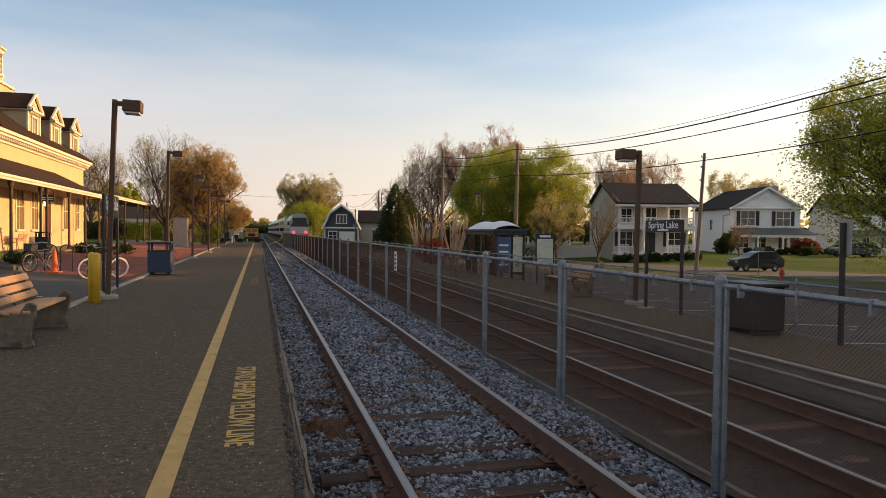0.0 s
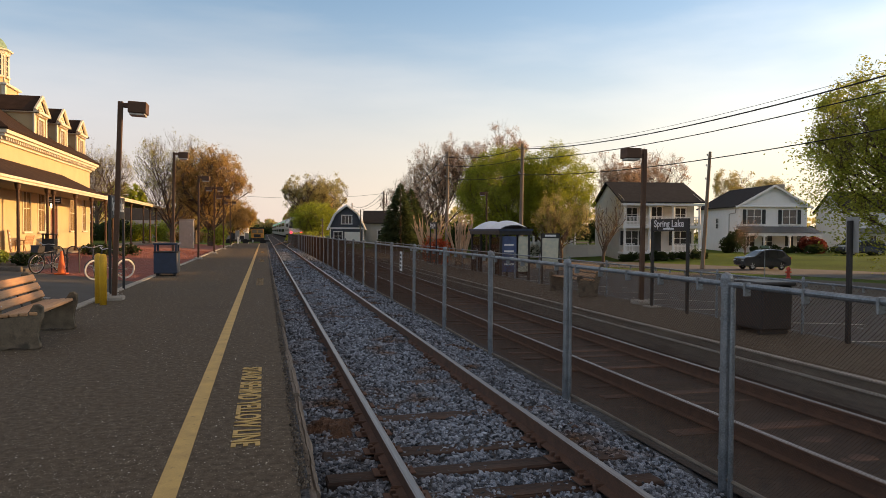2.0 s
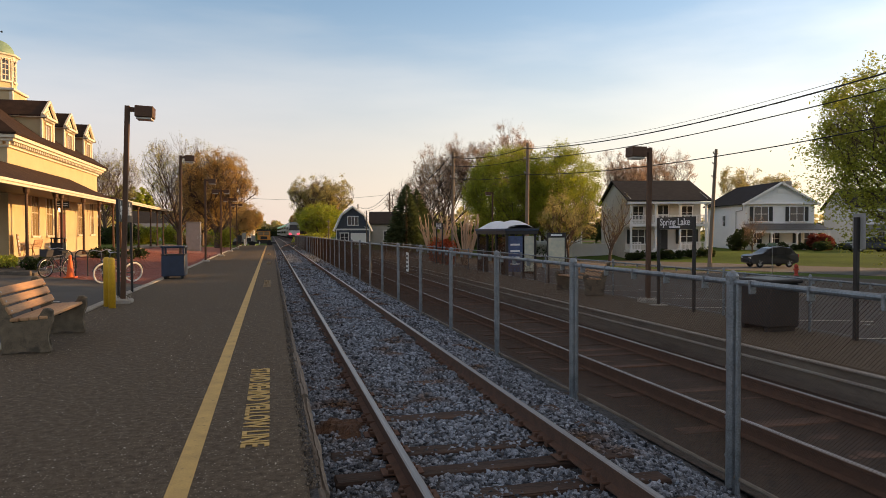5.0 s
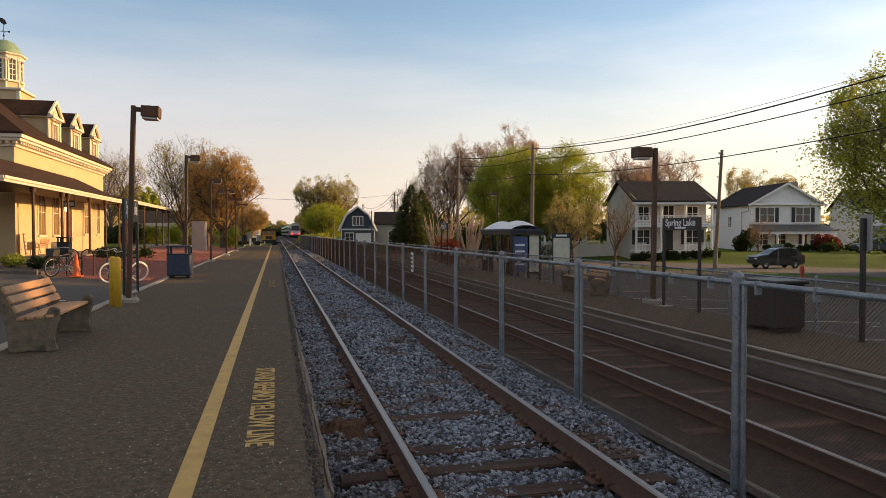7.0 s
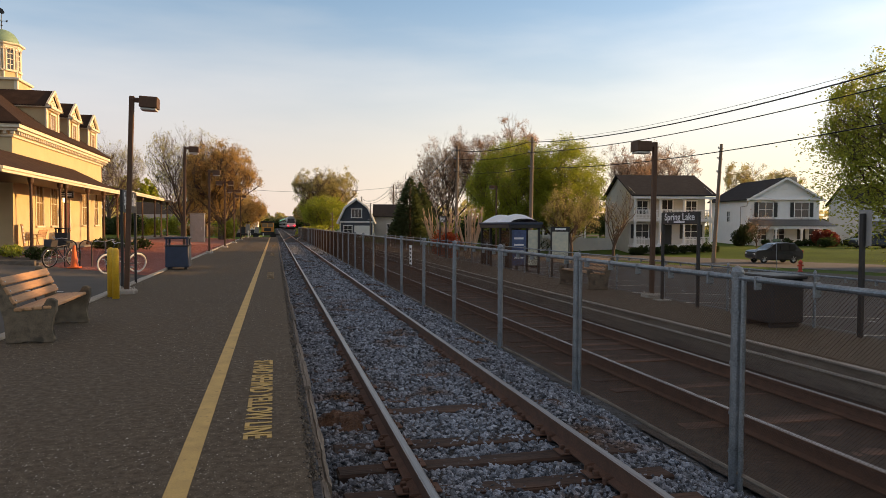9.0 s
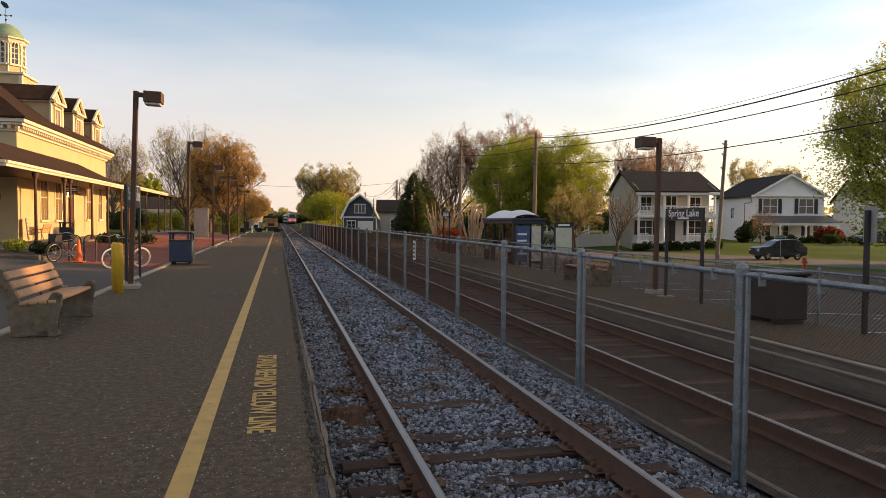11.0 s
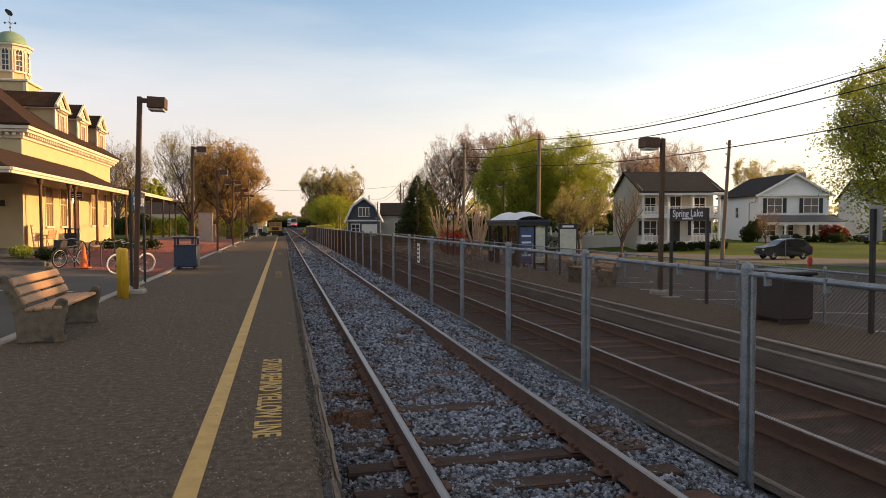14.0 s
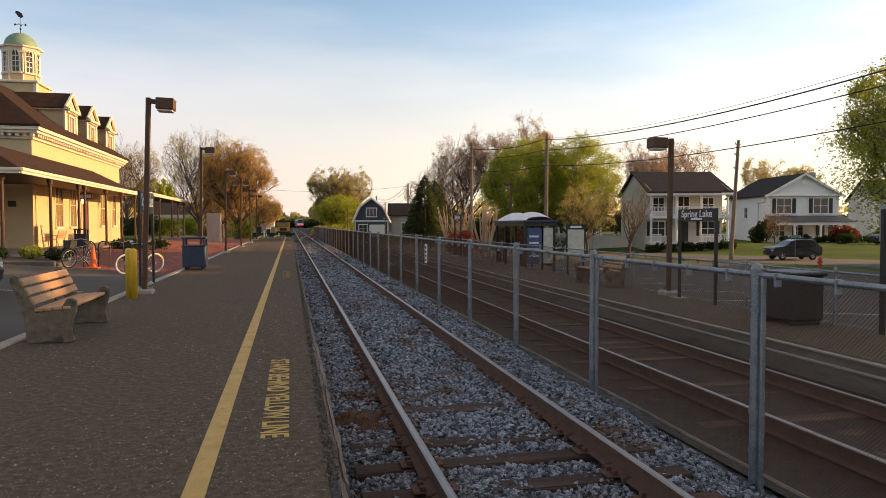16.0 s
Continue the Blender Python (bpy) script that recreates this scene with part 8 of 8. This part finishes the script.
# ---------- train ----------
def locomotive():
    t = thing("locomotive", "silver and dark locomotive with lit red tail lamps", "locomotive")
    prof = [(-1.48, 0.95), (1.48, 0.95), (1.5, 1.4), (1.46, 3.2), (1.1, 4.0), (0.8, 4.2), (-0.8, 4.2), (-1.1, 4.0), (-1.46, 3.2), (-1.5, 1.4)]
    bm = bmesh.new()
    bm_prism(bm, prof, 1.2, 20.5)
    part("body", bm, "train_body", t)
    bm = bmesh.new()
    nose = [(-1.42, 0.9), (1.42, 0.9), (1.44, 1.5), (1.38, 2.15), (-1.38, 2.15), (-1.44, 1.5)]
    bm_prism(bm, nose, 0.0, 1.195)
    part("nose", bm, "train_white", t)
    bm = bmesh.new()
    v = [bm.verts.new(p) for p in ((-1.38, 0.05, 2.16), (1.38, 0.05, 2.16), (1.12, 0.75, 3.62), (-1.12, 0.75, 3.62), (-1.4, 1.19, 2.16), (1.4, 1.19, 2.16), (1.2, 1.19, 3.62), (-1.2, 1.19, 3.62))]
    for f in ((0, 1, 2, 3), (1, 5, 6, 2), (0, 3, 7, 4), (3, 2, 6, 7), (0, 4, 5, 1), (4, 7, 6, 5)):
        bm.faces.new([v[i] for i in f])
    part("windscreen", bm, "train_dark", t, "dark sloping windscreen")
    bm = bmesh.new()
    bm_prism(bm, [(-1.2, 3.63), (1.2, 3.63), (1.0, 4.05), (0.6, 4.3), (-0.6, 4.3), (-1.0, 4.05)], 0.6, 1.6)
    part("brow", bm, "train_body", t)
    for k in range(3):
        boxpart("roof_unit", (-0.8, 3.0 + k * 5.5, 4.21, 0.8, 6.8 + k * 5.5, 4.42), "train_dark", t, bevel=0.05)
    for q in (-1, 1):
        bm = bmesh.new()
        bm_rod(bm, (q * 0.98, -0.05, 1.25), (q * 0.98, 0.05, 1.25), 0.2, 0.2, 14)
        part("tail_lamp", bm, "red_glow", t, "lit red tail lamp")
        boxpart("mirror", (q * 1.75 - 0.16, 0.8, 2.4, q * 1.75 + 0.16, 0.9, 3.0), "train_dark", t, bevel=0.03)
        boxpart("pillar", (q * 1.22 - 0.1, 0.3, 2.17, q * 1.22 + 0.1, 1.1, 3.6), "train_body", t, bevel=0.03)
    boxpart("buffer_beam", (-1.4, -0.15, 0.45, 1.4, 0.9, 0.9), "train_dark", t, bevel=0.05)
    boxpart("red_band", (-1.43, -0.02, 0.92, 1.43, -0.004, 1.05), "lamp_red", t, bevel=0)
    boxpart("side_stripe", (-1.53, 1.3, 1.5, 1.53, 20.4, 1.9), "train_dark", t, bevel=0)
    for y in (3.5, 17.0):
        boxpart("bogie", (-1.25, y - 1.8, 0.05, 1.25, y + 1.8, 0.94), "rubber", t, bevel=0.08)
    return t


def coach():
    t = thing("railway_coach", "silver two-level railway coach with glowing green side reflections", "railway coach", "train coaches")
    prof = [(-1.48, 0.55), (1.48, 0.55), (1.52, 1.5), (1.52, 3.0), (1.3, 4.0), (0.85, 4.35), (-0.85, 4.35), (-1.3, 4.0), (-1.52, 3.0), (-1.52, 1.5)]
    bm = bmesh.new()
    bm_prism(bm, prof, 0, 25.2)
    part("body", bm, "train_body", t)
    for q in (-1, 1):
        for z in (1.35, 2.75):
            for k in range(10):
                boxpart("window", (q * 1.54 - 0.02, 3.2 + k * 1.95, z, q * 1.54 + 0.02, 4.75 + k * 1.95, z + 0.68), "pane", t, bevel=0.0)
        # glowing green strips stand in for reflections along the coach sides
        for y in (1.6, 12.6):
            boxpart("side_lamp", (q * 1.56 - 0.03, y, 3.55, q * 1.56 + 0.03, y + 1.2, 3.75), "green_glint", t, "glowing strip for a green reflection", 0.01)
    for y in (3.0, 22.2):
        boxpart("bogie", (-1.25, y - 1.5, 0.05, 1.25, y + 1.5, 0.54), "rubber", t, bevel=0.06)
    return t


loco = locomotive()
coaches = [coach()]
for k in range(5):
    coaches.append(copy_thing(coaches[0], pose(0, 0, 0)))
TURN = 0.435


def train_rows(offset):
    """The train draws away at a steady speed along the second track."""
    rows = []
    for t in (0.0, 2.0, 4.0, 6.0, 8.0, 10.0, 12.0, 14.0, 16.0):
        y = TRAIN_Y0 + TRAIN_V * t
        x = 6.3 - 0.0076 * (y - 125)
        a = radians(TURN)
        rows.append((t, pose(x - offset * math.sin(a), y + offset * math.cos(a), 0.03, 0, 0, TURN)))
    return rows


# ---------- brick paving, last ----------
def brick_paving():
    bm = bmesh.new()
    corners = ((-8.1, 27.6), (-3.86, 24.5), (-3.86, 84), (-10.7, 84))
    verts = []
    p = sheet("brick_paving", corners, "mortar", "red brick paving between platform and station porch", "pavement", 0.03, 48, 60)
    sheet("brick_margin", ((-10.74, 32.1), (-8.36, 32.1), (-9.15, 50.0), (-10.74, 50.0)), "mortar", "red brick paving along the porch", "pavement", 0.026, 12, 12)
    sheet("brick_margin", ((-10.74, 50.0), (-9.15, 50.0), (-10.7, 84), (-10.74, 84)), "mortar", "red brick paving along the porch", "pavement", 0.026, 12, 12)
    L, Wd, T = 0.42, 0.205, 0.03
    bmx = bmesh.new()
    bm_box(bmx, -L / 2 + 0.002, -Wd / 2 + 0.002, -T, L / 2 - 0.002, Wd / 2 - 0.002, 0.001, 0.0)
    me = bpy.data.meshes.new("brick")
    bmx.to_mesh(me)
    bmx.free()
    count = 0
    j = 0
    y = 25.0
    V, F = [], []
    while y < 60:
        x = -10.5 + (0.21 if j % 2 else 0)
        while x < -4.1:
            t = (x + 3.86) / (-8.1 + 3.86)
            near = 24.55 + 3.05 * t if x > -8.1 else 32.0
            if y > near + 0.15:
                z = gz(x, y) + 0.034
                if count < 300 and y < 32.5 and x > -7.4:
                    o = linked("brick", me, "brick", p)
                    o.location = (x, y, z)
                    count += 1
                else:
                    b = len(V)
                    for dz in (-0.02, 0.001):
                        V.extend([(x - 0.208, y - 0.1005, z + dz), (x + 0.208, y - 0.1005, z + dz), (x + 0.208, y + 0.1005, z + dz), (x - 0.208, y + 0.1005, z + dz)])
                    F.extend([(b + 4, b + 5, b + 6, b + 7), (b, b + 1, b + 5, b + 4), (b + 1, b + 2, b + 6, b + 5), (b + 3, b, b + 4, b + 7)])
            x += 0.42
        y += 0.205
        j += 1
    me2 = bpy.data.meshes.new("bricks_rest")
    me2.from_pydata(V, [], F)
    o = linked("brick_field", me2, "brick", p)
    o["kind"] = "stuff"


brick_paving()
TRAIN_Y0, TRAIN_V = 115.0, 14.0


def motions():
    walk(loco, train_rows(0.0))
    for k, c in enumerate(coaches):
        walk(c, train_rows(21.0 + 25.8 * k))


motions()
